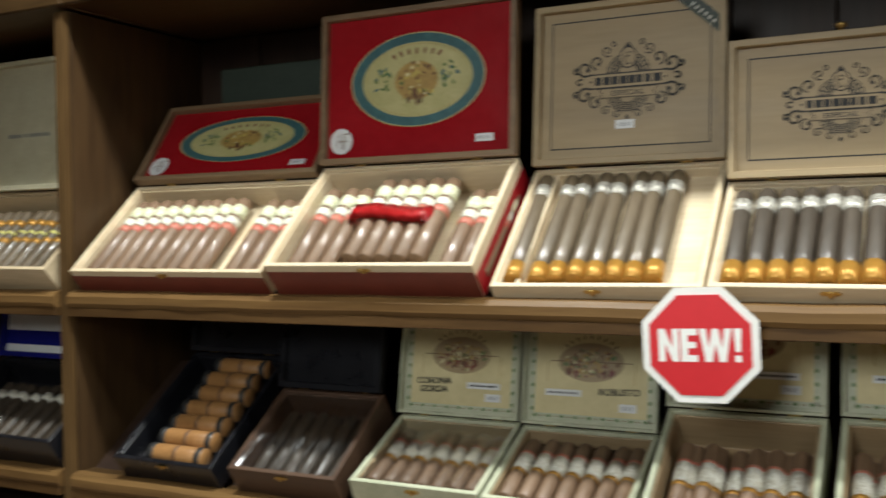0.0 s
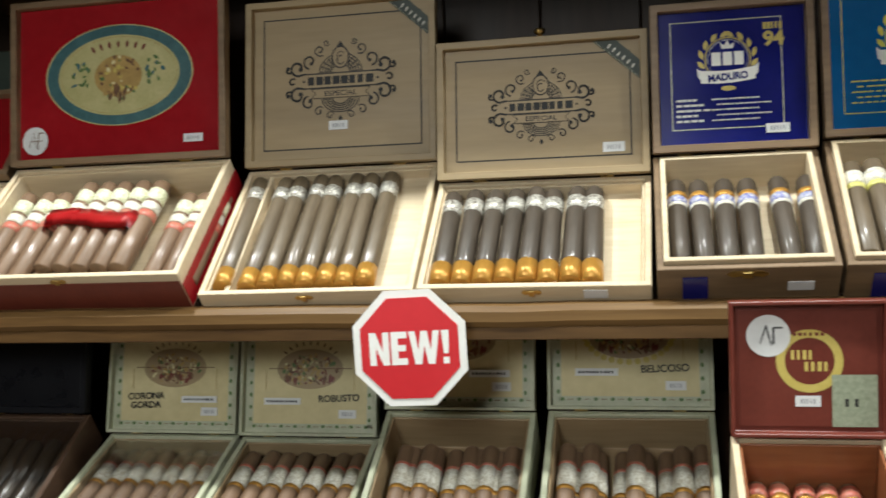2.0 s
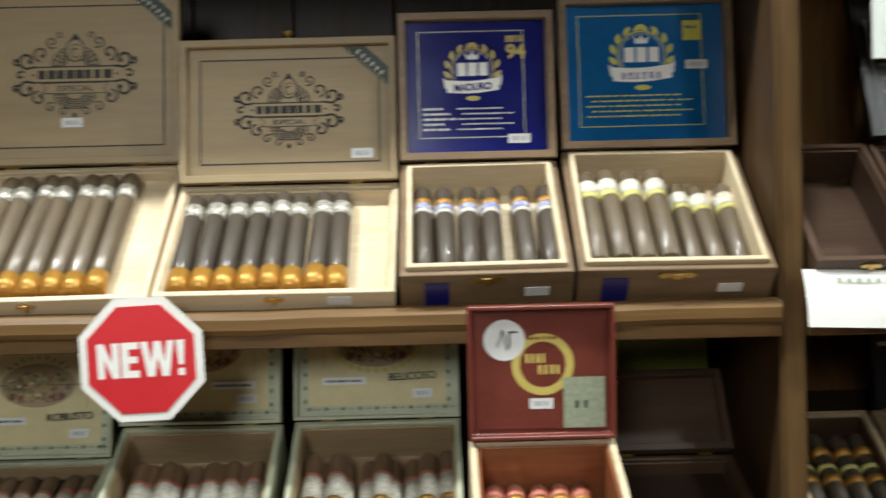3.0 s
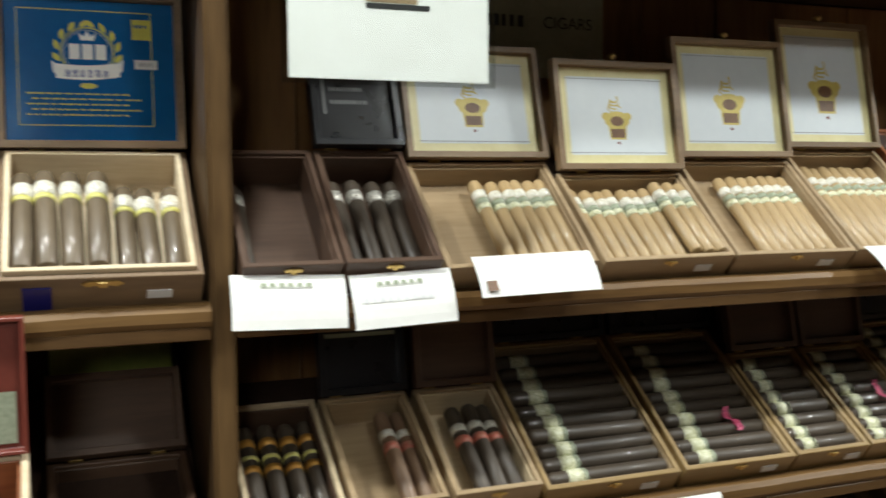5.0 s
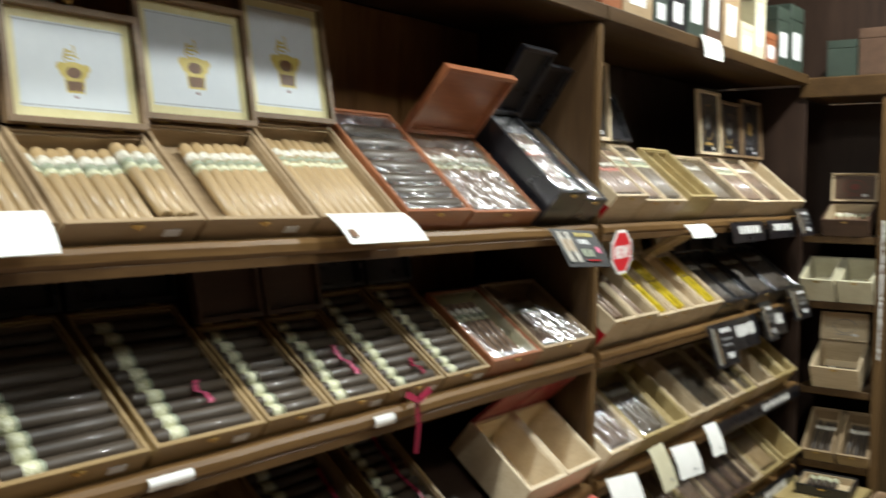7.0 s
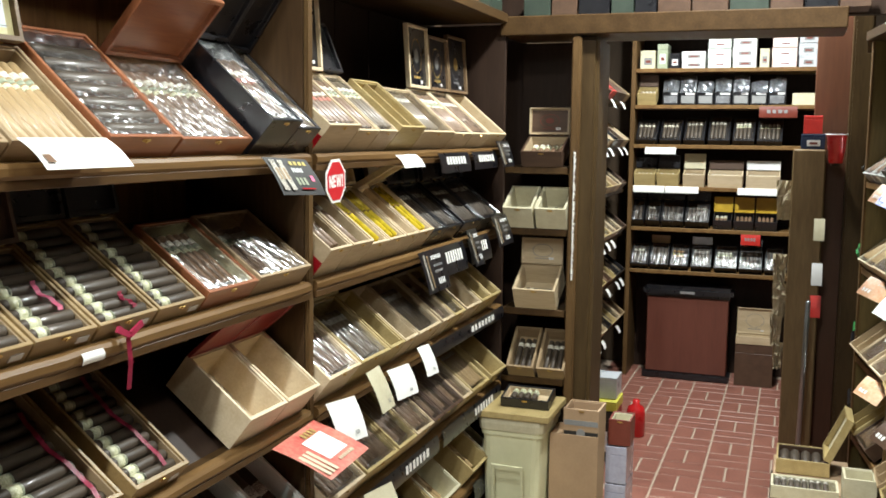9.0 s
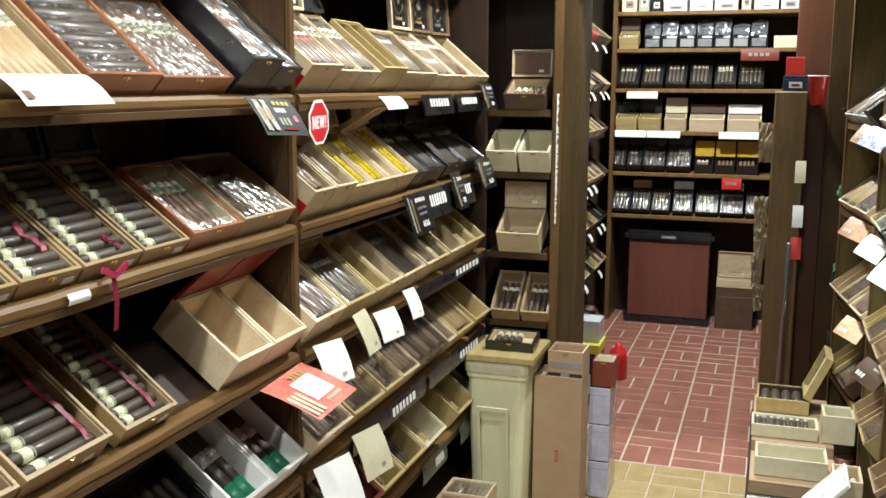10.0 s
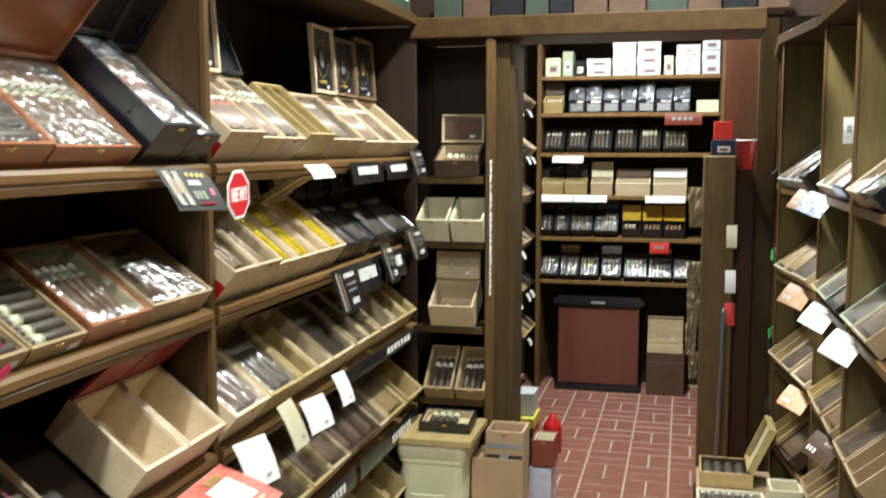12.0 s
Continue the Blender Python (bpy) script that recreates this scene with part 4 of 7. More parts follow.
b6, _ = cigar_box(1.537, 1.724, Z, 0.190, 0.048, WALNUT, PALE, "walnut box of blue-banded cigars with blue printed open lid", 42, dict(lean=5, d=0.177, mat=WALNUT, face=BLUE, art=art_crest), [dict(r=0.0112, wr=DARKLEAF, L=0.140, st="blue", n=4, left=0.006, pitch=0.025, lift=0.012), dict(r=0.0112, wr=DARKLEAF, L=0.14, st="blue", n=2, left=0.120, pitch=0.025, lift=0.012)], front_sticker=True, proud=0.010)
part("side_paint", box_mesh("side_paint", -0.066, -0.040, -0.0015, -0.0003, 0.002, 0.036, BLUE, 0), b6, "blue printed patch")
b7, _ = cigar_box(1.726, 1.936, Z, 0.205, 0.048, WALNUT, PALE, "walnut box of pale-banded cigars with teal printed open lid", 42, dict(lean=5, d=0.184, mat=WALNUT, face=TEAL, art=lambda a, w, d: art_crest(a, w, d, True)), [dict(r=0.0118, wr=MADURO, L=0.150, st="teal", n=4, left=0.004, pitch=0.0255, lift=0.02), dict(r=0.0115, wr=MADURO, L=0.140, st="teal", n=3, left=0.112, pitch=0.0255, lift=0.002)], front_sticker=True, proud=0.010)
part("side_paint", box_mesh("side_paint", -0.078, -0.050, -0.0015, -0.0003, 0.002, 0.036, BLUE, 0), b7, "blue printed patch")
block("green_box", 0.36, 0.60, 0.27, 0.31, Z, 1.965, DKGREEN, "dark green closed box standing behind other boxes", "box")

# ---- first full bay, lower shelf ----
Z = TOPS[1]
NW = dict(r=0.0112, L=0.125, wr=COLORADO, st="world")
VL = dict(lean=10, d=0.152, mat=PAPERGREEN, face=PAPER, deep=False)
cigar_box(0.790, 0.984, Z, 0.165, 0.046, PAPERGREEN, TAN, "paper-covered box of cigars with handwriting on its aged open lid", 23, dict(VL, art=art_vista(["CORONA", "GORDA"])), [dict(NW, n=7, left=0.004, pitch=0.0246, lift=0.012, st="world")], CLEAR)
cigar_box(0.986, 1.180, Z, 0.165, 0.044, PAPERGREEN, TAN, "paper-covered box of white-banded cigars with handwriting on its aged open lid", 23, dict(VL, art=art_vista(["ROBUSTO"])), [dict(NW, n=7, left=0.004, pitch=0.0246, lift=0.012)])
cigar_box(1.194, 1.388, Z, 0.175, 0.060, PAPERGREEN, TAN, "paper-covered box of cigars with handwriting on its aged open lid", 33, dict(VL, art=art_vista(["TORO"])), [dict(NW, n=6, left=0.010, pitch=0.0265, lift=0.008, skip=(2,)), dict(NW, n=6, left=0.018, pitch=0.027)])
cigar_box(1.402, 1.602, Z, 0.178, 0.060, PAPERGREEN, TAN, "paper-covered box of cigars with handwriting on its aged open lid", 33, dict(VL, art=art_vista(["BELICOSO"], True)), [dict(NW, n=7, left=0.004, pitch=0.0265, lift=0.012, skip=(2, 4)), dict(NW, n=6, left=0.014, pitch=0.027)])
cigar_box(1.606, 1.757, Z, 0.105, 0.125, PALE, REDWOOD, "pink-edged cedar box of red-banded cigars with maroon printed lid", 26, dict(lean=-3, d=0.136, mat=MAROON, face=MAROON, art=art_ring, deep=False), [dict(r=0.0105, L=0.086, wr=COLORADO, st="call", n=5, left=0.004, pitch=0.0225, lift=0.050)], y0=-0.085)
cigar_box(1.768, 1.930, Z, 0.150, 0.045, BROWN, BROWN, "dark brown box of yellow-banded cigars with a brown lid", 20, dict(lean=32, d=0.105, mat=BROWN), [dict(across=True, r=0.011, L=0.14, n=2, wr=DARKLEAF, st="sage", off=0.0)])
block("olive_box", 1.775, 1.925, 0.225, 0.25, Z, 1.55, OLIVE, "olive-green printed box standing behind other boxes", "box")
PAPERWRAP = mat("brown_paper_wrap", (0.40, 0.20, 0.07), (0.24, 0.11, 0.035), 0.45, scale=30, bump=0.2, coat=0.2)
WORDS[PAPERWRAP.name] = "orange-brown paper-wrapped"
cigar_box(0.365, 0.560, Z, 0.24, 0.045, BLACK, BLACK, "black box of stacked cigars in orange-brown paper, open black lid", 36, dict(lean=8, d=0.10, mat=BLACK), [dict(across=True, r=0.0155, L=0.105, n=7, wr=PAPERWRAP, st="wrapend", lift=0.01, off=0.012)])
cigar_box(0.590, 0.775, Z, 0.17, 0.05, BROWN, BROWN, "dark brown box of unbanded cigars with an open dark lid", 34, dict(lean=8, d=0.13, mat=BLACK), [dict(r=0.011, L=0.13, wr=DARKLEAF, st="none", n=6, left=0.006, pitch=0.026)], CLEAR)

# ---- the bay before it, of which little shows ----
cigar_box(-0.10, 0.236, TOPS[0], 0.20, 0.05, CEDAR, CEDAR, "cedar box of dark cigars with a pale printed lid", 42, dict(lean=5, d=0.24, mat=CREAM, face=CREAM, art=art_square), [dict(r=0.0105, L=0.16, wr=MADURO, st="gold2", n=11, left=0.004, pitch=0.0265)])
cigar_box(-0.45, -0.11, TOPS[0], 0.20, 0.05, CEDAR, CEDAR, "cedar box of dark cigars with a pale printed lid", 42, dict(lean=5, d=0.22, mat=CREAM, face=CREAM, art=art_square), [dict(r=0.0105, L=0.16, wr=MADURO, st="gold2", n=11, left=0.004, pitch=0.0265)])
cigar_box(-0.06, 0.236, TOPS[1], 0.19, 0.06, BLACK, BLACK, "black box with a blue and white striped lid", 34, dict(lean=8, d=0.15, mat=BLUE, face=STICKER, art=lambda a, w, d: (a.rect(BLUE, -w / 2, w / 2, d * 0.7, d), a.rect(BLUE, -w / 2, w / 2, d * 0.1, d * 0.3))), [dict(r=0.0115, L=0.14, wr=DARKLEAF, st="plain", n=8, left=0.006, pitch=0.03)])

# ---- second bay, upper shelf ----
Z = TOPS[0]
cigar_box(1.974, 2.092, Z, 0.200, 0.055, BROWN, BROWN, "nearly empty brown cigar box", 42, None, [dict(r=0.010, L=0.15, wr=DARKLEAF, st="silver", n=1, left=-0.004)], front_sticker=True)
block("cedar_sheet", 2.0, 2.082, 0.04, 0.046, Z + 0.03, Z + 0.10, TAN, "cedar sheet lying in a nearly empty box", "wood sheet").matrix_basis = pose(2.038, 0.036, Z + 0.018, -48)
cigar_box(2.092, 2.214, Z, 0.200, 0.055, BROWN, BROWN, "brown box of very dark cigars with an open black lid", 42, dict(lean=20, d=0.20, mat=BLACK, face=BLACK, art=art_lines(GREYINK)), [dict(r=0.0105, L=0.16, wr=DARKLEAF, st="silver", n=4, left=0.004, pitch=0.026)], front_sticker=True)
WL = dict(mat=WALNUT, face=LEMON, art=art_pot, lean=10, pin=True)
WH = dict(r=0.0092, wr=CLARO, st="white2")
cigar_box(2.220, 2.432, Z, 0.195, 0.040, TAN, TAN, "tan box half full of golden cigars with pale printed lid", 42, dict(WL, d=0.162, lean=15), [dict(WH, L=0.150, n=6, left=0.078, pitch=0.0192, lift=0.008)], front_sticker=True)
cigar_box(2.438, 2.646, Z, 0.172, 0.040, TAN, TAN, "tan box full of golden cigars with pale printed lid", 42, dict(WL, d=0.158), [dict(WH, L=0.138, n=7, left=0.002, pitch=0.0192, lift=0.004), dict(WH, L=0.138, n=3, left=0.136, pitch=0.0192, lift=0.016)], front_sticker=True)
cigar_box(2.648, 2.858, Z, 0.200, 0.040, TAN, TAN, "tan box partly full of golden cigars with pale printed lid", 42, dict(WL, d=0.184), [dict(WH, L=0.162, n=7, left=0.052, pitch=0.0194, lift=0.004)], front_sticker=True)
cigar_box(2.860, 3.056, Z, 0.222, 0.042, TAN, TAN, "tan box with one layer of golden cigars, pale printed lid", 42, dict(WL, d=0.208), [dict(WH, L=0.185, n=8, left=0.018, pitch=0.0196, lift=0.004)], front_sticker=True)
cigar_box(3.060, 3.252, Z, 0.270, 0.050, REDWOOD, REDWOOD, "polished reddish box of cigars bundled crosswise in shiny clear wrap", 42, None, [dict(across=True, r=0.0155, L=0.160, n=7, wr=DARKLEAF, st="none", lift=0.012)], SHINY)
cigar_box(3.256, 3.494, Z, 0.235, 0.045, REDWOOD, TAN, "polished reddish box of clear-wrapped cigars with its lid open", 42, dict(lean=-42, d=0.155, mat=REDWOOD), [dict(r=0.0105, L=0.175, wr=COLORADO, st="white2", n=8, left=0.012, pitch=0.0255, lift=0.008)], SHINY)
cigar_box(3.512, 3.640, Z, 0.26, 0.095, BLACK, BLACK, "tall black box of clear-wrapped cigars with black lid open", 42, dict(lean=-36, d=0.16, mat=BLACK), [dict(r=0.012, L=0.17, wr=COLORADO, st="redgold", n=4, left=0.002, pitch=0.027, lift=0.055)], SHINY)
cigar_box(3.642, 3.748, Z, 0.26, 0.075, BLACK, TAN, "black box of wrapped cigars with its black lid standing open", 42, dict(lean=-36, d=0.15, mat=BLACK), [dict(r=0.012, L=0.17, wr=COLORADO, st="redgold", n=3, left=0.002, pitch=0.028, lift=0.035)], SHINY)

# ---- second bay, next shelf: cigars laid crosswise ----
Z = TOPS[1]
cigar_box(1.975, 2.095, Z, 0.185, 0.05, CEDAR, BROWN, "cedar box of dark cigars with gold bands", 33, None, [dict(r=0.0110, L=0.15, wr=DARKLEAF, st="gold2", n=4, left=0.002, pitch=0.0255, lift=0.008)])
cigar_box(2.100, 2.222, Z, 0.185, 0.05, TAN, TAN, "tan box with two remaining cigars and an open dark striped lid", 33, dict(lean=10, d=0.15, mat=BLACK, face=BLACK, art=art_stripes), [dict(r=0.0105, L=0.15, wr=COLORADO, st="redgold", n=2, left=0.060, pitch=0.024, lift=0.008)])
cigar_box(2.228, 2.350, Z, 0.185, 0.05, TAN, CEDAR, "tan box of dark red-banded cigars with an open dark lid", 33, dict(lean=10, d=0.13, mat=BROWN), [dict(r=0.0110, L=0.15, wr=DARKLEAF, st="redgold", n=3, left=0.030, pitch=0.0235, lift=0.008)])
HONEY = mat("dark_honey_wood", (0.34, 0.225, 0.095), (0.21, 0.135, 0.05), 0.45, scale=28, stretch=GX, bump=0.12)
AC = dict(across=True, wr=DARKLEAF, st="sage")
for x0, x1, d, n, lidm in ((2.356, 2.562, 0.262, 10, BLACK), (2.568, 2.757, 0.262, 10, BLACK), (2.760, 2.895, 0.205, 8, BROWN), (2.898, 3.032, 0.205, 8, BROWN), (3.036, 3.188, 0.250, 10, BLACK), (3.191, 3.330, 0.250, 10, BLACK)):
    cigar_box(x0, x1, Z, d, 0.038, HONEY, TAN, "honey-coloured box of dark cigars laid crosswise, oval bands in a row", 36, dict(lean=12, d=0.115, mat=lidm), [dict(AC, r=0.0112, L=x1 - x0 - 0.026, n=n, lift=0.006)], front_sticker=True)
cigar_box(3.334, 3.512, Z, 0.205, 0.048, REDWOOD, CREAM, "polished reddish box of cigars under shiny clear wrap", 36, None, [dict(r=0.0105, L=0.15, wr=COLORADO, st="white2", n=5, left=0.004, pitch=0.0225, lift=0.018)], SHINY)
cigar_box(3.516, 3.736, Z, 0.205, 0.052, TAN, TAN, "tan box half full of cigars in clear wrap", 36, None, [dict(r=0.0105, L=0.14, wr=COLORADO, st="white2", n=5, left=0.020, pitch=0.0225, lift=0.016)], SHINY)

# ---- second bay, lower shelves ----
Z = TOPS[2]
cigar_box(2.40, 2.615, Z, 0.27, 0.042, HONEY, TAN, "honey-coloured box of dark cigars laid crosswise", 38, None, [dict(AC, r=0.0118, L=0.17, n=9, lift=0.004)])
cigar_box(2.622, 2.862, Z, 0.27, 0.050, HONEY, TAN, "honey-coloured box with a few dark cigars and a red ribbon", 38, None, [dict(AC, r=0.0125, L=0.165, n=4, lift=0.004, off=0.02)], front_sticker=True)
cigar_box(2.868, 3.070, Z, 0.275, 0.055, HONEY, TAN, "honey-coloured box of dark cigars laid crosswise under a red ribbon", 38, None, [dict(AC, r=0.0118, L=0.165, n=10, lift=0.010)], front_sticker=True)
cigar_box(3.108, 3.262, Z, 0.275, 0.045, HONEY, TAN, "honey-coloured box of dark cigars laid crosswise under a red ribbon", 38, None, [dict(AC, r=0.0112, L=0.125, n=11, lift=0.006)], front_sticker=True)
for x0, x1 in ((3.435, 3.585), (3.588, 3.738)):
    cigar_box(x0, x1, Z, 0.190, 0.085, PALE, PALE, "deep empty cedar box with its red printed lid standing open", 38, dict(lean=-50, d=0.135, h=0.008, mat=mat("red_lid_paper", (0.26, 0.03, 0.028), (0.18, 0.022, 0.02), 0.4, bump=0.02), deep=False), None, clasp=False)
Z = TOPS[3]
cigar_box(3.02, 3.20, Z, 0.20, 0.06, BLACK, BLACK, "black tray of dark cigars", 38, None, [dict(r=0.012, L=0.15, wr=DARKLEAF, st="plain", n=5, left=0.006, pitch=0.03)])
cigar_box(3.205, 3.415, Z, 0.20, 0.06, BLACK, BLACK, "black tray of dark cigars with fine gold lines", 38, None, [dict(r=0.012, L=0.15, wr=DARKLEAF, st="none", n=6, left=0.008, pitch=0.031)], front_sticker=True)
cigar_box(3.425, 3.585, Z, 0.235, 0.075, WHITE, WHITE, "white tray with thick green-footed cigars under a large pale band", 38, None, [dict(r=0.0165, L=0.19, wr=DARKLEAF, st="big", n=2, left=0.045, pitch=0.036, lift=0.012)], clasp=False)
cigar_box(3.588, 3.742, Z, 0.235, 0.075, WHITE, WHITE, "white tray with thick green-footed cigars under a large pale band", 38, None, [dict(r=0.0165, L=0.19, wr=DARKLEAF, st="big", n=2, left=0.040, pitch=0.036, lift=0.012)], clasp=False)

# ---- third bay ----
UP = dict(r=0.0105, L=0.14, wr=COLORADO, st="white2")


def simple_fill(w, wr, st, L, n=None, lift=0.01, left=0.004):
    n = n or max(1, int((w - 0.022) / 0.0255))
    return [dict(r=0.0108, L=L, wr=wr, st=st, n=n, left=left, pitch=0.0252, lift=lift)]


Z = TOPS[0]
b, _ = cigar_box(3.782, 3.955, Z, 0.175, 0.085, CEDAR, CEDAR, "deep cedar box of wrapped cigars with red side patch", 40, None, simple_fill(0.17, COLORADO, "redgold", 0.14, 6, 0.056), CLEAR)
part("side_paint", box_mesh("side_paint", -0.0862, -0.0852, 0.0, 0.09, 0.006, 0.05, RED, 0), b, "red printed patch")
cigar_box(3.958, 4.085, Z, 0.23, 0.07, CEDAR, PALE, "cedar box of wrapped cigars with its framed dark lid open", 40, dict(lean=4, d=0.20, mat=PALE, face=BLACK, art=art_badge(OCHRE, OCHRE)), simple_fill(0.12, COLORADO, "white2", 0.18, 4, 0.042), CLEAR)
cigar_box(4.088, 4.208, Z, 0.23, 0.07, CEDAR, PALE, "cedar box of wrapped cigars", 40, dict(lean=22, d=0.14, mat=BLACK), simple_fill(0.12, MADURO, "white2", 0.18, 4, 0.042), CLEAR)
cigar_box(4.211, 4.392, Z, 0.20, 0.085, GOLDWOOD, GOLDWOOD, "empty honey-coloured wooden box", 40, None, None, divider=[0.0])
cigar_box(4.396, 4.670, Z, 0.20, 0.07, CEDAR, CEDAR, "cedar box of cigars in clear wrap", 40, None, simple_fill(0.18, MADURO, "silver", 0.16, 6, 0.042), CLEAR)
cigar_box(4.680, 4.858, Z, 0.22, 0.065, PALE, CEDAR, "pale framed cedar box with a dark lid standing open", 40, dict(lean=4, d=0.20, mat=PALE, face=BLACK, art=art_badge(OCHRE, GREYINK)), simple_fill(0.17, COLORADO, "white2", 0.18, 6, 0.036), CLEAR)
cigar_box(4.864, 5.050, Z, 0.22, 0.065, PALE, CEDAR, "pale cedar box with a dark framed lid standing open", 40, dict(lean=4, d=0.18, mat=WALNUT, face=BLACK, art=art_badge(OCHRE, GREYINK)), simple_fill(0.19, COLORADO, "plain", 0.18, 6, 0.034), CLEAR)
cigar_box(5.056, 5.250, Z, 0.22, 0.065, PALE, CEDAR, "pale cedar box with a dark framed lid standing open", 40, dict(lean=4, d=0.20, mat=WALNUT, face=BLACK, art=art_badge(GREYINK, OCHRE)), simple_fill(0.22, COLORADO, "plain", 0.16, 4, 0.01))


def tube_fill(M, xs, L, d, lift):
    for x in xs:
        t = new("cigar_tube", CIGAR_CACHE.setdefault(("tube", L), finish(lathe([(0, 0.004), (0.003, 0.0105), (L * 0.72, 0.0105), (L * 0.725, 0.0112), (L * 0.99, 0.0112), (L, 0.006)], 14), "cigar_tube", GOLDTUBE, True)))
        t.matrix_basis = M @ pose(x, 0.014, lift + 0.0115)
        tagged(t, "shiny golden metal cigar tube in an open box", "cigar tube", "golden cigar tubes")
        part("cap_ring", band_mesh(0.004, 0.0112, UMBER), t, "", Matrix.Translation((0, L * 0.55, 0)))


Z = TOPS[1]
b, _ = cigar_box(3.785, 3.905, Z, 0.21, 0.09, CEDAR, CEDAR, "deep cedar box with few cigars and a red side patch", 38, dict(lean=20, d=0.07, mat=CEDAR), simple_fill(0.11, COLORADO, "white2", 0.17, 2, 0.058, 0.02))
part("side_paint", box_mesh("side_paint", -0.0602, -0.0590, 0.0, 0.09, 0.006, 0.05, RED, 0), b, "red printed patch")
cigar_box(3.908, 4.030, Z, 0.21, 0.09, CEDAR, CEDAR, "deep cedar box with one cigar", 38, dict(lean=20, d=0.07, mat=CEDAR), simple_fill(0.11, COLORADO, "plain", 0.17, 2, 0.05, 0.02))
for x0, x1, k in ((4.034, 4.155, 2), (4.158, 4.272, 2), (4.275, 4.365, 0), (4.368, 4.490, 2)):
    bb, M = cigar_box(x0, x1, Z, 0.215, 0.075, CEDAR, PALE, "cedar box of golden cigar tubes" if k else "cedar box with an open lid, nearly empty", 38, dict(lean=-60 if k == 0 else 14, d=0.14 if k == 0 else 0.08, mat=CEDAR))
    tube_fill(M, [(-0.024 + 0.032 * i) for i in range(k)], 0.185, 0.2, 0.054)
for x0, x1 in ((4.495, 4.62), (4.624, 4.765), (4.79, 4.985), (4.99, 5.21)):
    cigar_box(x0, x1, Z, 0.21, 0.065, BLACK, BLACK, "black box of cigars under shiny clear wrap", 38, dict(lean=8, d=0.13, mat=BLACK), simple_fill(x1 - x0, DARKLEAF, "silver", 0.17, None, 0.034), CLEAR)
Z = TOPS[2]
for x0, x1, body, wr, st, cov in ((3.782, 3.960, PALE, COLORADO, "plain", CLEAR), (3.964, 4.145, GOLDWOOD, MADURO, "silver", CLEAR), (4.150, 4.250, GOLDWOOD, MADURO, "none", None), (4.254, 4.356, CEDAR, MADURO, "none", None), (4.360, 4.545, CEDAR, MADURO, "silver", CLEAR), (4.560, 4.670, CEDAR, COLORADO, "white2", CLEAR), (4.673, 4.775, GOLDWOOD, MADURO, "silver", CLEAR), (4.79, 4.950, CEDAR, CLARO, "plain", None), (4.96, 5.07, GOLDWOOD, CLARO, "plain", None), (5.075, 5.185, GOLDWOOD, CLARO, "plain", None)):
    cigar_box(x0, x1, Z, 0.215, 0.085, body, body, "honey-coloured cedar box of cigars under clear wrap" if cov else "deep honey-coloured cedar box of cigars", 38, dict(lean=16, d=0.10, mat=body) if x0 < 4.1 else None, simple_fill(x1 - x0, wr, st, 0.16, None, 0.045 if cov else 0.0), cov)
Z = TOPS[3]
for x0, x1, body, wr, st, cov in ((3.782, 3.99, PALE, COLORADO, "silver", CLEAR), (4.0, 4.205, GOLDWOOD, COLORADO, "white2", CLEAR), (4.214, 4.348, GOLDWOOD, COLORADO, "none", CLEAR), (4.352, 4.490, CEDAR, COLORADO, "white2", CLEAR), (4.494, 4.580, BROWN, COLORADO, "none", CLEAR), (4.584, 4.672, BROWN, COLORADO, "none", CLEAR), (4.676, 4.765, BROWN, COLORADO, "none", CLEAR), (4.768, 4.860, CEDAR, COLORADO, "silver", CLEAR), (4.868, 5.05, GOLDWOOD, CLARO, "plain", CLEAR), (5.085, 5.265, GOLDWOOD, CLARO, "none", None)):
    cigar_box(x0, x1, Z, 0.235, 0.085, body, body, "narrow cedar box of cigars under clear wrap" if cov else "deep honey-coloured cedar box", 38, None, simple_fill(x1 - x0, wr, st, 0.18, None, 0.05 if cov else 0.0), cov)
Z = TOPS[4]
for x0, x1, body, wr, st, cov in ((3.785, 3.985, PALE, COLORADO, "silver", CLEAR), (3.99, 4.19, MAROON, MADURO, "none", None), (4.195, 4.36, GOLDWOOD, COLORADO, "none", None), (4.365, 4.545, GOLDWOOD, DARKLEAF, "sage", None), (4.55, 4.75, CREAM, CLARO, "none", None), (4.88, 5.06, GOLDWOOD, CLARO, "none", None), (5.065, 5.14, CREAM, CLARO, "none", None)):
    cigar_box(x0, x1, Z, 0.235, 0.085, body, body, "cedar box of cigars leaning on a low shelf", 38, None, simple_fill(x1 - x0, wr, st, 0.18, None, 0.05 if cov else 0.0), cov)


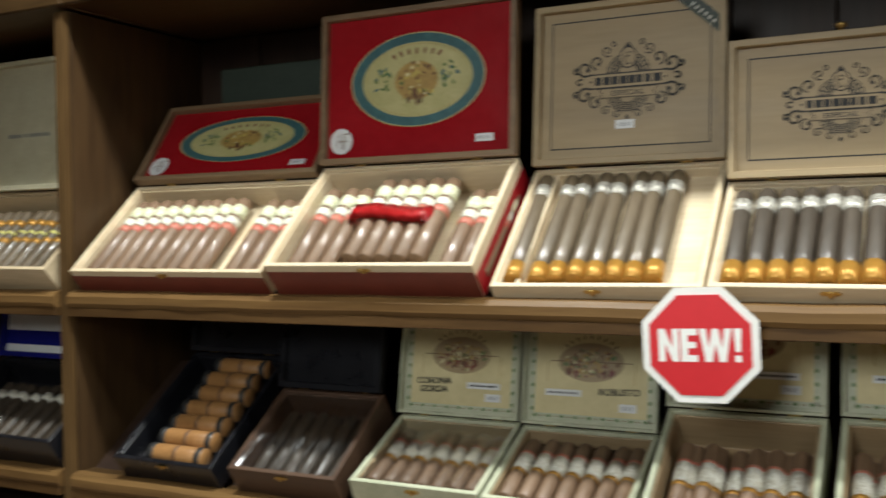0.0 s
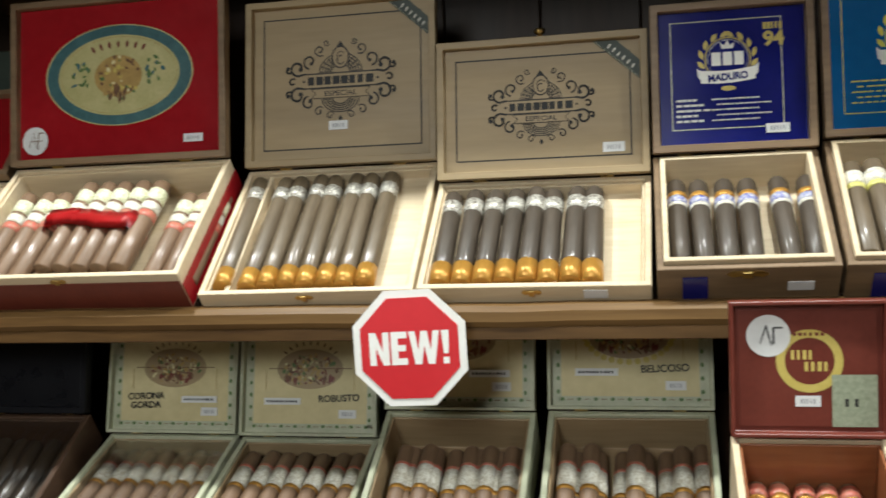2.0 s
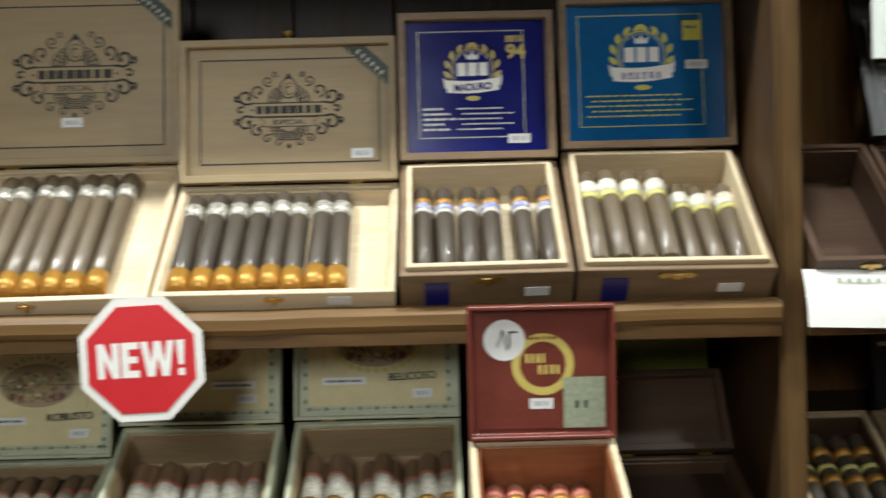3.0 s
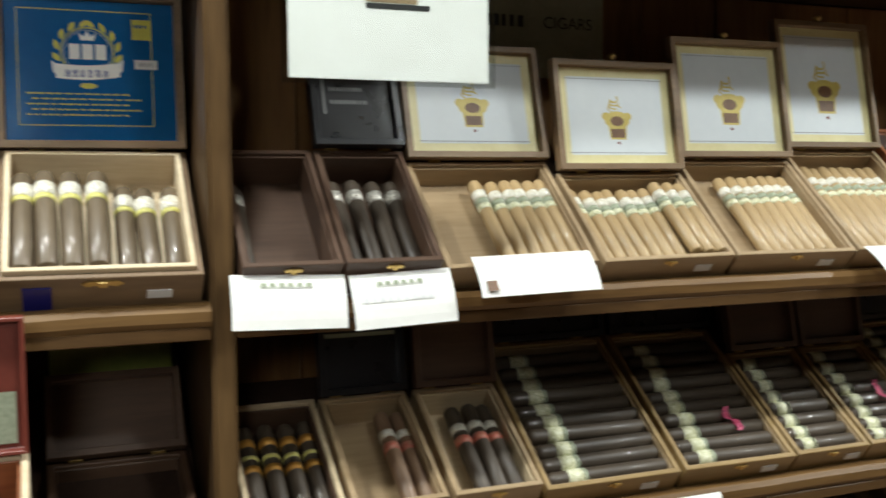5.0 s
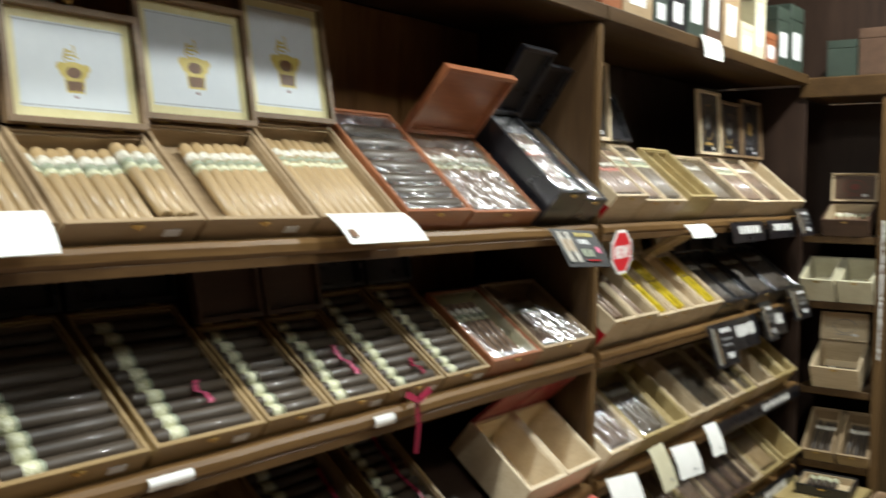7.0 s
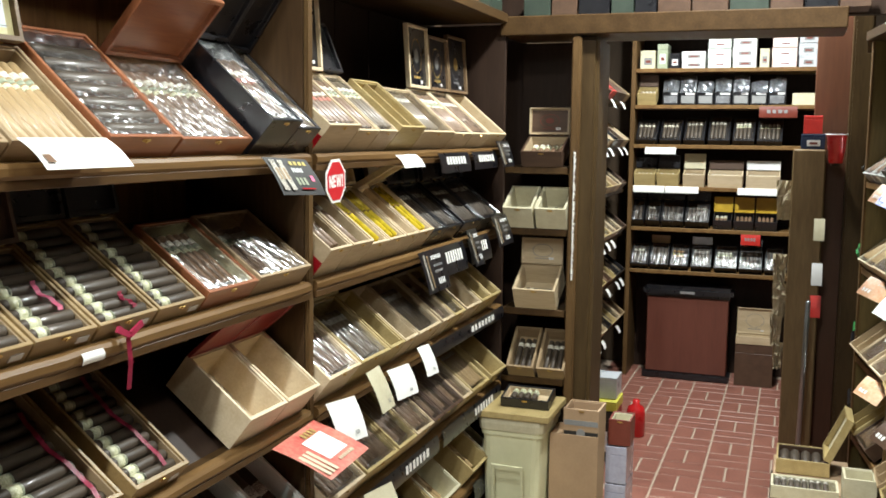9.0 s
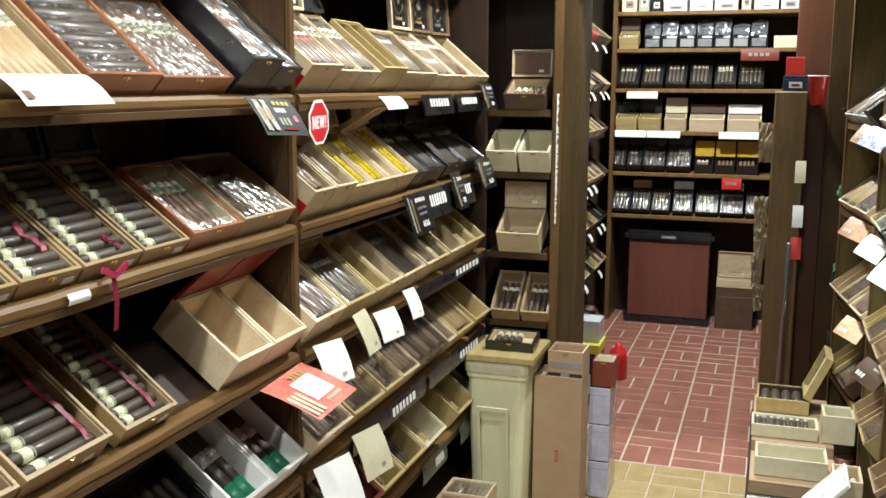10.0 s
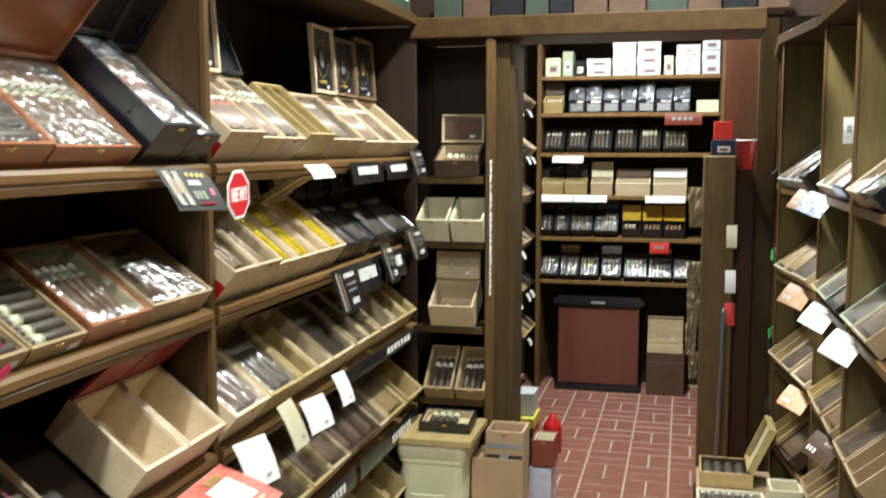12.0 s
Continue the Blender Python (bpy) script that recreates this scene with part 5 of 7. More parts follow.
# ---- cards and signs ----
def card(name, x0, x1, z1, z0, material, label, y=-0.012, lean=25, bars=None, category="sign", M=None, swing=0.0, art=None):
    """A thin card that hangs or leans at a shelf edge; its face looks at the aisle and leans outwards at the foot."""
    w, h = x1 - x0, z1 - z0
    h = h / math.cos(radians(lean))
    bm = bmesh.new()
    n = 6
    rows = []
    for i in range(n + 1):
        s = i / n
        rows.append([bm.verts.new((sx * w / 2, -0.004 * math.sin(s * 3.1) - dy, -h * s)) for sx in (-1, 1) for dy in (0, -0.0008)])
    for a, b in zip(rows, rows[1:]):
        bm.faces.new((a[0], b[0], b[2], a[2]))
        bm.faces.new((a[1], a[3], b[3], b[1]))
        bm.faces.new((a[0], a[1], b[1], b[0]))
        bm.faces.new((a[2], b[2], b[3], a[3]))
    bm.faces.new((rows[0][0], rows[0][2], rows[0][3], rows[0][1]))
    bm.faces.new((rows[-1][0], rows[-1][1], rows[-1][3], rows[-1][2]))
    ob = new(name, finish(bm, name, material))
    ob.matrix_basis = M if M is not None else pose((x0 + x1) / 2, y, z1, -lean, swing, 0)
    tagged(ob, label, category, "cards along the shelf edges")
    if bars or art:
        a = Art(ob, -0.0046, "print")
        for mt, bx0, bx1, bz0, bz1, k in bars or []:
            a.bars(mt, -w / 2 + bx0 * w, -w / 2 + bx1 * w, -h * bz1, h * (bz1 - bz0), k, 4)
        if art:
            art(a, w, h)
        a.done()
    return ob


card("price_card", 1.962, 2.092, 1.612, 1.553, WHITE, "white paper card hanging from the shelf edge, faint print", y=-0.014, lean=20, bars=[(GREENBAND, 0.25, 0.72, 0.17, 0.25, 6)], swing=2)
card("price_card", 2.097, 2.222, 1.610, 1.549, WHITE, "white paper card hanging from the shelf edge, faint print", y=-0.014, lean=20, bars=[(GREENBAND, 0.25, 0.72, 0.17, 0.25, 6), (STICKER, 0.1, 0.8, 0.45, 0.55, 9)], swing=-2)
card("price_card", 2.250, 2.412, 1.625, 1.579, WHITE, "white paper card with small brown mark on the shelf edge", y=-0.016, lean=35, bars=[(UMBER, 0.05, 0.18, 0.65, 0.9, 1)], swing=-1)
card("price_card", 2.865, 3.050, 1.617, 1.574, WHITE, "white paper card with small grey mark on the shelf edge", y=-0.018, lean=50, bars=[(UMBER, 0.05, 0.18, 0.6, 0.85, 1)])
card("picture_card", 3.515, 3.70, 1.575, 1.50, INK, "black picture card hanging at the shelf edge", y=-0.02, lean=35, bars=[(SILVERBAND, 0.06, 0.40, 0.10, 0.90, 2), (TAN, 0.10, 0.34, 0.3, 0.62, 3), (STICKER, 0.46, 0.72, 0.30, 0.42, 5), (GOLDPRINT, 0.48, 0.9, 0.12, 0.22, 4), (GREENBAND, 0.44, 0.7, 0.56, 0.76, 3), (PINK, 0.80, 0.92, 0.5, 0.66, 1), (RED, 0.46, 0.96, 0.84, 0.88, 1)], swing=3)


# heavy narrow capitals N, E, W and an exclamation mark in a unit-high cell
LETTERS = [
    (0.62, [[(0, 0), (0, 1), (0.2, 1), (0.42, 0.42), (0.42, 1), (0.62, 1), (0.62, 0), (0.42, 0), (0.2, 0.55), (0.2, 0)]]),
    (0.50, [[(0, 0), (0, 1), (0.5, 1), (0.5, 0.8), (0.22, 0.8), (0.22, 0.6), (0.46, 0.6), (0.46, 0.41), (0.22, 0.41), (0.22, 0.2), (0.5, 0.2), (0.5, 0)]]),
    (0.95, [[(0, 1), (0.2, 1), (0.28, 0.42), (0.38, 1), (0.57, 1), (0.67, 0.42), (0.75, 1), (0.95, 1), (0.78, 0), (0.58, 0), (0.475, 0.55), (0.37, 0), (0.17, 0)]]),
    (0.24, [[(0, 1), (0.24, 1), (0.19, 0.3), (0.05, 0.3)], [(0.03, 0), (0.21, 0), (0.21, 0.2), (0.03, 0.2)]]),
]


def octagon_sign(x, z, r, y, yaw=0):
    """Red eight-sided sign with a white rim."""
    def ngon(name, rr, y0, y1, material):
        bm = bmesh.new()
        pts = [(rr * math.cos(radians(22.5 + 45 * i)), rr * math.sin(radians(22.5 + 45 * i))) for i in range(8)]
        a, b = [bm.verts.new((px, y0, pz)) for px, pz in pts], [bm.verts.new((px, y1, pz)) for px, pz in pts]
        bm.faces.new(a)
        bm.faces.new(b[::-1])
        for i in range(8):
            bm.faces.new((a[i], b[i], b[(i + 1) % 8], a[(i + 1) % 8]))
        bmesh.ops.recalc_face_normals(bm, faces=bm.faces[:])
        return finish(bm, name, material)
    ob = new("octagon_sign", ngon("octagon_sign", r, 0.0, 0.0015, WHITE))
    ob.matrix_basis = pose(x, y, z, 0, -2, yaw)
    tagged(ob, "red eight-sided paper sign with a white rim reading NEW!", "sign", "new signs")
    part("red_face", ngon("red_face", r * 0.87, -0.0008, -0.0002, mat("sign_red", (0.62, 0.018, 0.026), (0.54, 0.014, 0.02), 0.45, scale=10, bump=0.0)), ob)
    a = Art(ob, -0.0008, "lettering")
    h = r * 0.53
    x = -1.245 * h
    for width, shapes in LETTERS:
        for pts in shapes:
            a.poly(WHITE, [(x + px * h, (pz - 0.5) * h) for px, pz in pts])
        x += (width + 0.06) * h
    a.done()


octagon_sign(1.271, 1.5385, 0.069, -0.034)
octagon_sign(3.86, 1.517, 0.055, -0.016)

sg = block("white_sign", 2.024, 2.258, -0.052, -0.049, 1.827, 2.04, WHITE, "large white paper sign in a clear sleeve under the top shelf", "sign", w=0)
part("sleeve", box_mesh("sleeve", -0.125, 0.125, -0.0028, -0.0022, -0.006, 0.21, GLASS, 0), sg, "clear plastic sleeve").visible_shadow = False
a = Art(sg, -0.0016, "picture")
a.rect(TAN, -0.03, 0.03, 0.085, 0.13)
a.rect(INK, -0.03, 0.045, 0.078, 0.084)
a.done()
bs = block("wall_sign", 2.405, 2.625, 0.300, 0.305, 1.88, 2.03, PAPERGREEN, "pale green sign on the back boards with dark lettering", "sign", w=0)
a = Art(bs, -0.0026, "lettering")
a.bars(INK, -0.10, -0.03, 0.078, 0.018, 5, 2, 0.6)
a.text(INK, "CIGARS", 0.045, 0.078, 0.026)
a.done()
card("shelf_tag", 2.985, 3.035, 1.288, 1.270, WHITE, "small white price tag on the shelf edge", y=-0.013, lean=4)
card("shelf_tag", 2.55, 2.62, 1.288, 1.272, WHITE, "small white price tag on the shelf edge", y=-0.013, lean=4)

# third bay cards
card("price_card", 4.21, 4.36, 1.572, 1.538, WHITE, "white paper card hanging at the shelf edge", y=-0.02, lean=40)
for x0, x1, z1, z0 in ((4.55, 4.83, 1.572, 1.512), (4.87, 5.14, 1.572, 1.514), (4.55, 4.79, 1.286, 1.196), (4.83, 5.06, 1.286, 1.20)):
    card("brand_card", x0, x1, z1, z0, BLACK, "black card with plain pale lettering blocks hanging at the shelf edge", y=-0.016, lean=14, bars=[(WHITE, 0.2, 0.84, 0.22, 0.60, 7)])
for x0, x1, z1, z0, yaw in ((5.12, 5.27, 1.607, 1.515, 0), (4.37, 4.55, 1.290, 1.172, 0), (4.80, 4.90, 1.318, 1.20, 0), (5.08, 5.26, 1.340, 1.235, 0)):
    card("brand_card", x0, x1, z1, z0, BLACK, "black card with a pale cigar picture and small print", y=-0.024, lean=18, bars=[(SILVERBAND, 0.10, 0.20, 0.08, 0.92, 1), (TAN, 0.24, 0.30, 0.12, 0.9, 1), (STICKER, 0.42, 0.88, 0.14, 0.24, 6), (GREYINK, 0.45, 0.85, 0.36, 0.42, 8), (GREYINK, 0.45, 0.80, 0.50, 0.56, 8), (STICKER, 0.5, 0.8, 0.70, 0.84, 4)])
for x0, x1, z1, z0 in ((4.50, 5.28, 0.992, 0.948), (4.02, 4.58, 0.695, 0.640), (4.62, 5.26, 0.695, 0.640), (4.56, 4.80, 0.405, 0.340), (4.95, 5.26, 0.405, 0.335)):
    card("shelf_strip", x0, x1, z1, z0, BLACK, "long black strip with plain pale lettering blocks along the shelf edge", y=-0.014, lean=5, bars=[(WHITE, 0.50, 0.84, 0.24, 0.70, 7)])
for x0, x1, z1, z0, mt, sw in ((3.745, 3.90, 1.005, 0.912, WHITE, 7), (3.968, 4.048, 1.036, 0.935, CREAM, -2), (4.10, 4.252, 1.005, 0.928, WHITE, 5), (4.316, 4.408, 1.025, 0.945, WHITE, 4), (3.735, 3.94, 0.705, 0.575, WHITE, 9), (3.955, 4.135, 0.712, 0.600, CREAM, 8)):
    card("paper_card", x0, x1, z1, z0, mt, "plain paper card with a small mark at its foot", y=-0.045, lean=24, bars=[(GREYINK, 0.60, 0.74, 0.78, 0.86, 3)], swing=sw)
# the broad white bar and pinkish tone paint glare onto the red flyer
card("red_flyer", 3.545, 3.735, 0.972, 0.922, mat("red_flyer_paper", (0.50, 0.05, 0.045), (0.62, 0.30, 0.22), 0.35, scale=16, bump=0.0), "red printed flyer with painted white glare sticking out from the shelf edge", y=-0.02, lean=70, bars=[(WHITE, 0.34, 1.04, 0.24, 0.74, 1), (OCHRE, 0.48, 0.78, 0.10, 0.22, 4), (CREAM, 0.04, 0.30, 0.40, 0.94, 3), (CREAM, 0.45, 0.80, 0.80, 0.86, 8)], swing=-3)


def hanging_ribbon(x, z0, z1, y, material, label):
    """A narrow ribbon that falls over a shelf edge, with a loose bow."""
    bm = bmesh.new()
    path = [(x + 0.03, 0.10, z1 + 0.045), (x + 0.016, 0.05, z1 + 0.035), (x + 0.004, 0.012, z1 + 0.020), (x, y, z1), (x + 0.002, y - 0.003, (z0 + z1) / 2), (x - 0.002, y - 0.001, z0)]
    rows = [[bm.verts.new((px + s * 0.006, py, pz)) for s in (-1, 1)] for px, py, pz in path]
    for p, q in zip(rows, rows[1:]):
        bm.faces.new((p[0], q[0], q[1], p[1]))
    bmesh.ops.solidify(bm, geom=bm.faces[:], thickness=0.0006)
    for ang in (25, 155):
        m = Matrix.Translation((x, y - 0.004, z1)) @ pose(0, 0, 0, 0, -ang, 0)
        add_box(bm, 0.0, 0.035, -0.002, 0.002, -0.005, 0.005, m)
    return tagged(new("ribbon", finish(bm, "ribbon", material)), label, "ribbon")


hanging_ribbon(3.085, 1.21, 1.30, -0.022, RIBBON, "dark red ribbon hanging over the shelf edge")


def box_ribbon(x0, z, tilt, y0, y1, off, h, material=RIBBON):
    """A ribbon laid along the cigars of a box from back to front."""
    bm = bmesh.new()
    n = 10
    rows = [[bm.verts.new((off + 0.006 * math.sin(k * 0.7) + s * 0.0055, y0 + (y1 - y0) * k / n, h + 0.002 * math.sin(k * 1.9))) for s in (-1, 1)] for k in range(n + 1)]
    for p, q in zip(rows, rows[1:]):
        bm.faces.new((p[0], q[0], q[1], p[1]))
    bmesh.ops.solidify(bm, geom=bm.faces[:], thickness=0.0006)
    ob = new("ribbon", finish(bm, "ribbon", material))
    ob.matrix_basis = pose(x0, 0.014, z, tilt)
    return tagged(ob, "narrow red ribbon lying over cigars in a box", "ribbon")


box_ribbon(2.969, TOPS[2], 38, 0.02, 0.22, 0.065, 0.042)
box_ribbon(3.185, TOPS[2], 38, 0.02, 0.25, 0.030, 0.038)
box_ribbon(2.742, TOPS[2], 38, 0.02, 0.12, 0.045, 0.040)
box_ribbon(2.965, TOPS[1], 36, 0.05, 0.12, 0.030, 0.038, PINK)
box_ribbon(2.662, TOPS[1], 36, 0.055, 0.10, 0.030, 0.038, PINK)
box_ribbon(3.112, TOPS[1], 36, 0.02, 0.06, 0.030, 0.038)


# ---- end unit, doorway post and lintel ----
def end_unit():
    block("end_panel", 5.56, 5.58, -0.247, 0.0, 0, 1.985, DARKWOOD, "dark wooden back of the narrow end shelves", "back panel", "structure", 0.001)
    for z in (1.487, 1.258, 0.955, 0.692):
        sh = block("end_shelf", 5.315, 5.56, -0.244, -0.003, z, z + 0.026, SHELF, "narrow dark wooden shelf at the end of the aisle", "shelf", "structure", 0.003, "narrow end shelves")
    po = block("door_post", 5.335, 5.56, -0.342, -0.248, 0, 1.985, POSTWOOD, "dark stained wooden door post with rounded edges", "post", "structure", 0.014, seg=3)
    part("trim_strip", box_mesh("trim_strip", -0.145, -0.1135, 0.012, 0.046, 0.0, 1.985, UPRIGHT, 0.006, 2), po)
    ch = new("bead_chain")
    ch.location = (5.3005, -0.27, 0)
    tagged(ch, "thin pale twisted cord hanging along the door post", "cord")
    bm = bmesh.new()
    rnd = random.Random(4)
    for k in range(60):
        z = 1.10 + 0.47 * k / 60
        add_box(bm, -0.002 + rnd.uniform(-0.003, 0.003), 0.002 + rnd.uniform(-0.002, 0.003), -0.002 + rnd.uniform(-0.003, 0.003), 0.003, z, z + 0.009)
    part("cord", finish(bm, "cord", WHITE), ch)
    li = block("lintel", 5.30, 5.60, -1.165, 0.02, 1.99, 2.06, SHELF, "dark wooden shelf board over the doorway", "shelf", "structure", 0.004)
    block("wall_over_door", 5.56, 5.60, -1.42, 0.345, 2.0605, 3.2, DARKWOOD, "dark panelled wall over the doorway", "wall", "structure", 0)
    rnd = random.Random(12)
    y = -0.06
    for k in range(11):
        w, h, d = rnd.uniform(0.07, 0.13), rnd.uniform(0.06, 0.16), rnd.uniform(0.12, 0.2)
        mt = rnd.choice((BROWN, DKGREEN, BLACK, BROWN, BLACK))
        plain_box(5.33, 5.33 + d, y - w, y, 2.06, 2.06 + h, mt, "closed cigar box standing on the board over the doorway", "boxes over the doorway", face="x", sticker=False)
        y -= w + 0.006


def plain_box(x0, x1, y0, y1, z0, z1, material, label, group, face="y", sticker=True, name="closed_box"):
    """A closed carton or cigar box with a lid seam and a paper label on its front."""
    cx, cy = (x0 + x1) / 2, (y0 + y1) / 2
    h = z1 - z0
    ob = new(name, box_mesh(name, x0 - cx, x1 - cx, y0 - cy, y1 - cy, 0, h * 0.78, material, 0.0015))
    ob.location = (cx, cy, z0)
    tagged(ob, label, "box", group)
    part("lid", box_mesh("lid", x0 - cx, x1 - cx, y0 - cy, y1 - cy, h * 0.785, h, material, 0.0015), ob)
    if sticker:
        if face == "x":
            part("paper_label", box_mesh("paper_label", x0 - cx - 0.0008, x0 - cx + 0.0002, (y0 - cy) * 0.6, (y1 - cy) * 0.5, h * 0.2, h * 0.6, GREYINK if material in (STICKER, CREAM, BOARD) else STICKER, 0), ob)
            part("printed_band", box_mesh("printed_band", x0 - cx - 0.0014, x0 - cx - 0.0009, (y0 - cy) * 0.4, (y1 - cy) * 0.3, h * 0.32, h * 0.46, MAROON, 0), ob)
        else:
            part("paper_label", box_mesh("paper_label", (x0 - cx) * 0.6, (x1 - cx) * 0.5, y0 - cy - 0.0008, y0 - cy + 0.0002, h * 0.2, h * 0.6, STICKER, 0), ob)
    return ob


end_unit()


def end_box(y1, y0, z, d, h, body, inner, label, tilt, lid=None, fill=None, x=5.318, cover=None):
    """A cigar box that faces down the aisle, towards -x."""
    w = y1 - y0
    M = pose(x, (y0 + y1) / 2, z, 0, 0, -90) @ pose(0, 0, 0, tilt)
    return cigar_box(-w / 2, w / 2, z, d, h, body, inner, label, tilt, lid, fill, cover, M=M, group="cigar boxes on the narrow end shelves", seed=int(1000 * (z + y0 + 3)))


end_box(-0.066, -0.224, 1.513, 0.15, 0.062, BROWN, CEDAR, "brown box of small cigars with a dark open lid", 24, dict(lean=3, d=0.10, mat=CEDAR, face=BROWN, art=art_badge(MAROON, MAROON), deep=False), simple_fill(0.155, COLORADO, "white2", 0.10, 5, 0.012, 0.012))
end_box(-0.006, -0.122, 1.284, 0.15, 0.09, CREAM, CREAM, "deep cream box of a few white-banded cigars", 30, None, simple_fill(0.11, COLORADO, "white2", 0.07, 2, 0.0, 0.03))
end_box(-0.128, -0.248, 1.284, 0.15, 0.09, CREAM, CREAM, "deep cream box of a few white-banded cigars", 30, None, simple_fill(0.11, COLORADO, "white2", 0.08, 4, 0.0, 0.012))
end_box(-0.050, -0.214, 0.981, 0.16, 0.09, CEDAR, CEDAR, "cedar box of dark cigars with a pale printed lid", 30, dict(lean=2, d=0.10, mat=CEDAR, face=CEDAR, art=art_badge(GREYINK, CEDAR), deep=False), [dict(across=True, r=0.010, L=0.13, n=4, wr=DARKLEAF, st="plain")])
end_box(-0.030, -0.138, 0.718, 0.19, 0.06, TAN, TAN, "tan box of dark banded cigars leaning back", 42, None, simple_fill(0.105, DARKLEAF, "plain", 0.14, 3, 0.0, 0.006))
end_box(-0.146, -0.256, 0.718, 0.19, 0.06, TAN, TAN, "tan box of dark cigars leaning back", 42, None, simple_fill(0.105, DARKLEAF, "plain", 0.14, 3, 0.0, 0.006))


# ---- bin, cardboard carton and floor clutter at the doorway ----
def waste_bin(x0, x1, y0, y1, h):
    """A tall tapered plastic bin with a rolled rim and a handle recess."""
    root = new("waste_bin")
    root.location = ((x0 + x1) / 2, (y0 + y1) / 2, 0)
    tagged(root, "tall pale yellow-green plastic waste bin with a board across its top", "waste bin")
    w, d = (y1 - y0) / 2, (x1 - x0) / 2

    def shell(name, rows, material):
        bm = bmesh.new()
        rings = []
        for z, s, k in rows:
            ring = []
            for cx, cy, a0 in ((1, 1, 0), (-1, 1, 90), (-1, -1, 180), (1, -1, 270)):
                for i in range(4):
                    a = radians(a0 + 30 * i)
                    r = 0.03
                    ring.append(bm.verts.new((cx * (d * s + k - r) + r * math.cos(a), cy * (w * s + k - r) + r * math.sin(a), z)))
            rings.append(ring)
        for a, b in zip(rings, rings[1:]):
            for i in range(16):
                bm.faces.new((a[i], a[(i + 1) % 16], b[(i + 1) % 16], b[i]))
        bm.faces.new(rings[0][::-1])
        bm.faces.new(rings[-1])
        return finish(bm, name, material)
    part("body", shell("body", [(0, 0.82, 0), (0.02, 0.83, 0.001), (h * 0.9, 0.985, 0), (h * 0.9, 1.0, 0.004), (h * 0.985, 1.0, 0.006), (h, 1.0, 0.002)], BINPLASTIC), root)
    bm = bmesh.new()
    for s in (-1, 1):
        add_box(bm, -0.004, 0.002, s * 0.052 - 0.004, s * 0.052 + 0.004, 0.03, h * 0.74)
    add_box(bm, -0.004, 0.002, -0.056, 0.056, h * 0.735, h * 0.755)
    part("front_rib", finish(bm, "front_rib", BINPLASTIC), root, "", Matrix.Translation((-d * 0.90, 0.0, 0)) @ pose(0, 0, 0, 0, -6.5, 0))
    part("liner_edge", shell("liner_edge", [(h * 0.93, 1.0, 0.009), (h * 0.97, 1.0, 0.012), (h * 1.0, 1.0, 0.010)], CREAM), root, "pale bin liner folded over the rim")
    return root


waste_bin(5.04, 5.315, -0.232, -0.012, 0.63)
block("board", 5.02, 5.312, -0.262, 0.0, 0.632, 0.655, GOLDWOOD, "wooden board lying across a waste bin", "board")
tr, _ = end_box(-0.065, -0.245, 0.657, 0.11, 0.035, BLACK, CEDAR, "shallow black-fronted tray of cigars on a wooden board", 12, None, simple_fill(0.17, DARKLEAF, "sage", 0.06, 4, 0.008, 0.02), x=5.10)


def carton(x0, x1, y0, y1, h, material, label):
    root = new("carton")
    root.location = ((x0 + x1) / 2, (y0 + y1) / 2, 0)
    tagged(root, label, "carton")
    w, d = x1 - x0, y1 - y0
    part("body", tray_mesh("body", w, d, h, 0.004, material), root, "", Matrix.Translation((0, -d / 2, 0)))
    part("inner_top", box_mesh("inner_top", -w / 2 + 0.005, w / 2 - 0.005, -d / 2 + 0.005, d / 2 - 0.005, h - 0.03, h - 0.026, CARDBOARD, 0), root)
    part("printed_mark", box_mesh("printed_mark", -w / 2 - 0.0008, -w / 2 + 0.0002, -0.006, 0.006, h * 0.42, h * 0.50, REDCARD, 0), root, "small red printed mark")
    part("printed_mark", box_mesh("printed_mark", -w / 2 - 0.0012, -w / 2 - 0.0009, -0.003, 0.003, h * 0.43, h * 0.49, CARDBOARD, 0), root)
    return root


carton(5.16, 5.30, -0.412, -0.236, 0.56, CARDBOARD, "tall plain brown cardboard carton standing on the floor")
cb, _ = end_box(-0.282, -0.414, 0.540, 0.13, 0.115, CARDBOARD, CARDBOARD, "brown open cigar box with a dark printed band on a carton", 0, None, None, x=5.165)
part("printed_band", box_mesh("printed_band", -0.062, 0.062, -0.0012, -0.0002, 0.02, 0.034, INK, 0), cb)
part("printed_band", box_mesh("printed_band", -0.062, 0.062, -0.0012, -0.0002, 0.055, 0.074, GREYINK, 0), cb)
part("badge", finish(lathe([(0, 0.016), (0.0015, 0.016)], 18), "badge", GREYINK), cb, "", Matrix.Translation((0, -0.003, 0.028)))
for k in range(3):
    plain_box(5.42, 5.60, -0.475, -0.395, 0.005 + 0.15 * k, 0.15 + 0.15 * k, LAVENDER, "grey-blue wrapped carton in a stack on the floor", "wrapped cartons in a stack", face="x", sticker=False)
end_box(-0.402, -0.488, 0.457, 0.12, 0.10, MAROON, CREAM, "dark maroon open box on a stack of cartons", 0, None, None, x=5.42)
block("bottle_case", 6.02, 6.12, -0.40, -0.34, 0, 0.12, OLIVE, "small olive glass jar wrapped in clear film on the floor", "jar", w=0.01)
plain_box(6.55, 6.75, -0.24, -0.06, 0, 0.26, BLACK, "black carton with a white inner box standing on the floor", "cartons by the inner shelves", face="x")
plain_box(6.55, 6.75, -0.245, -0.055, 0.262, 0.31, YELLOW, "bright yellow printed box on a black carton", "cartons by the inner shelves", face="x", sticker=False)
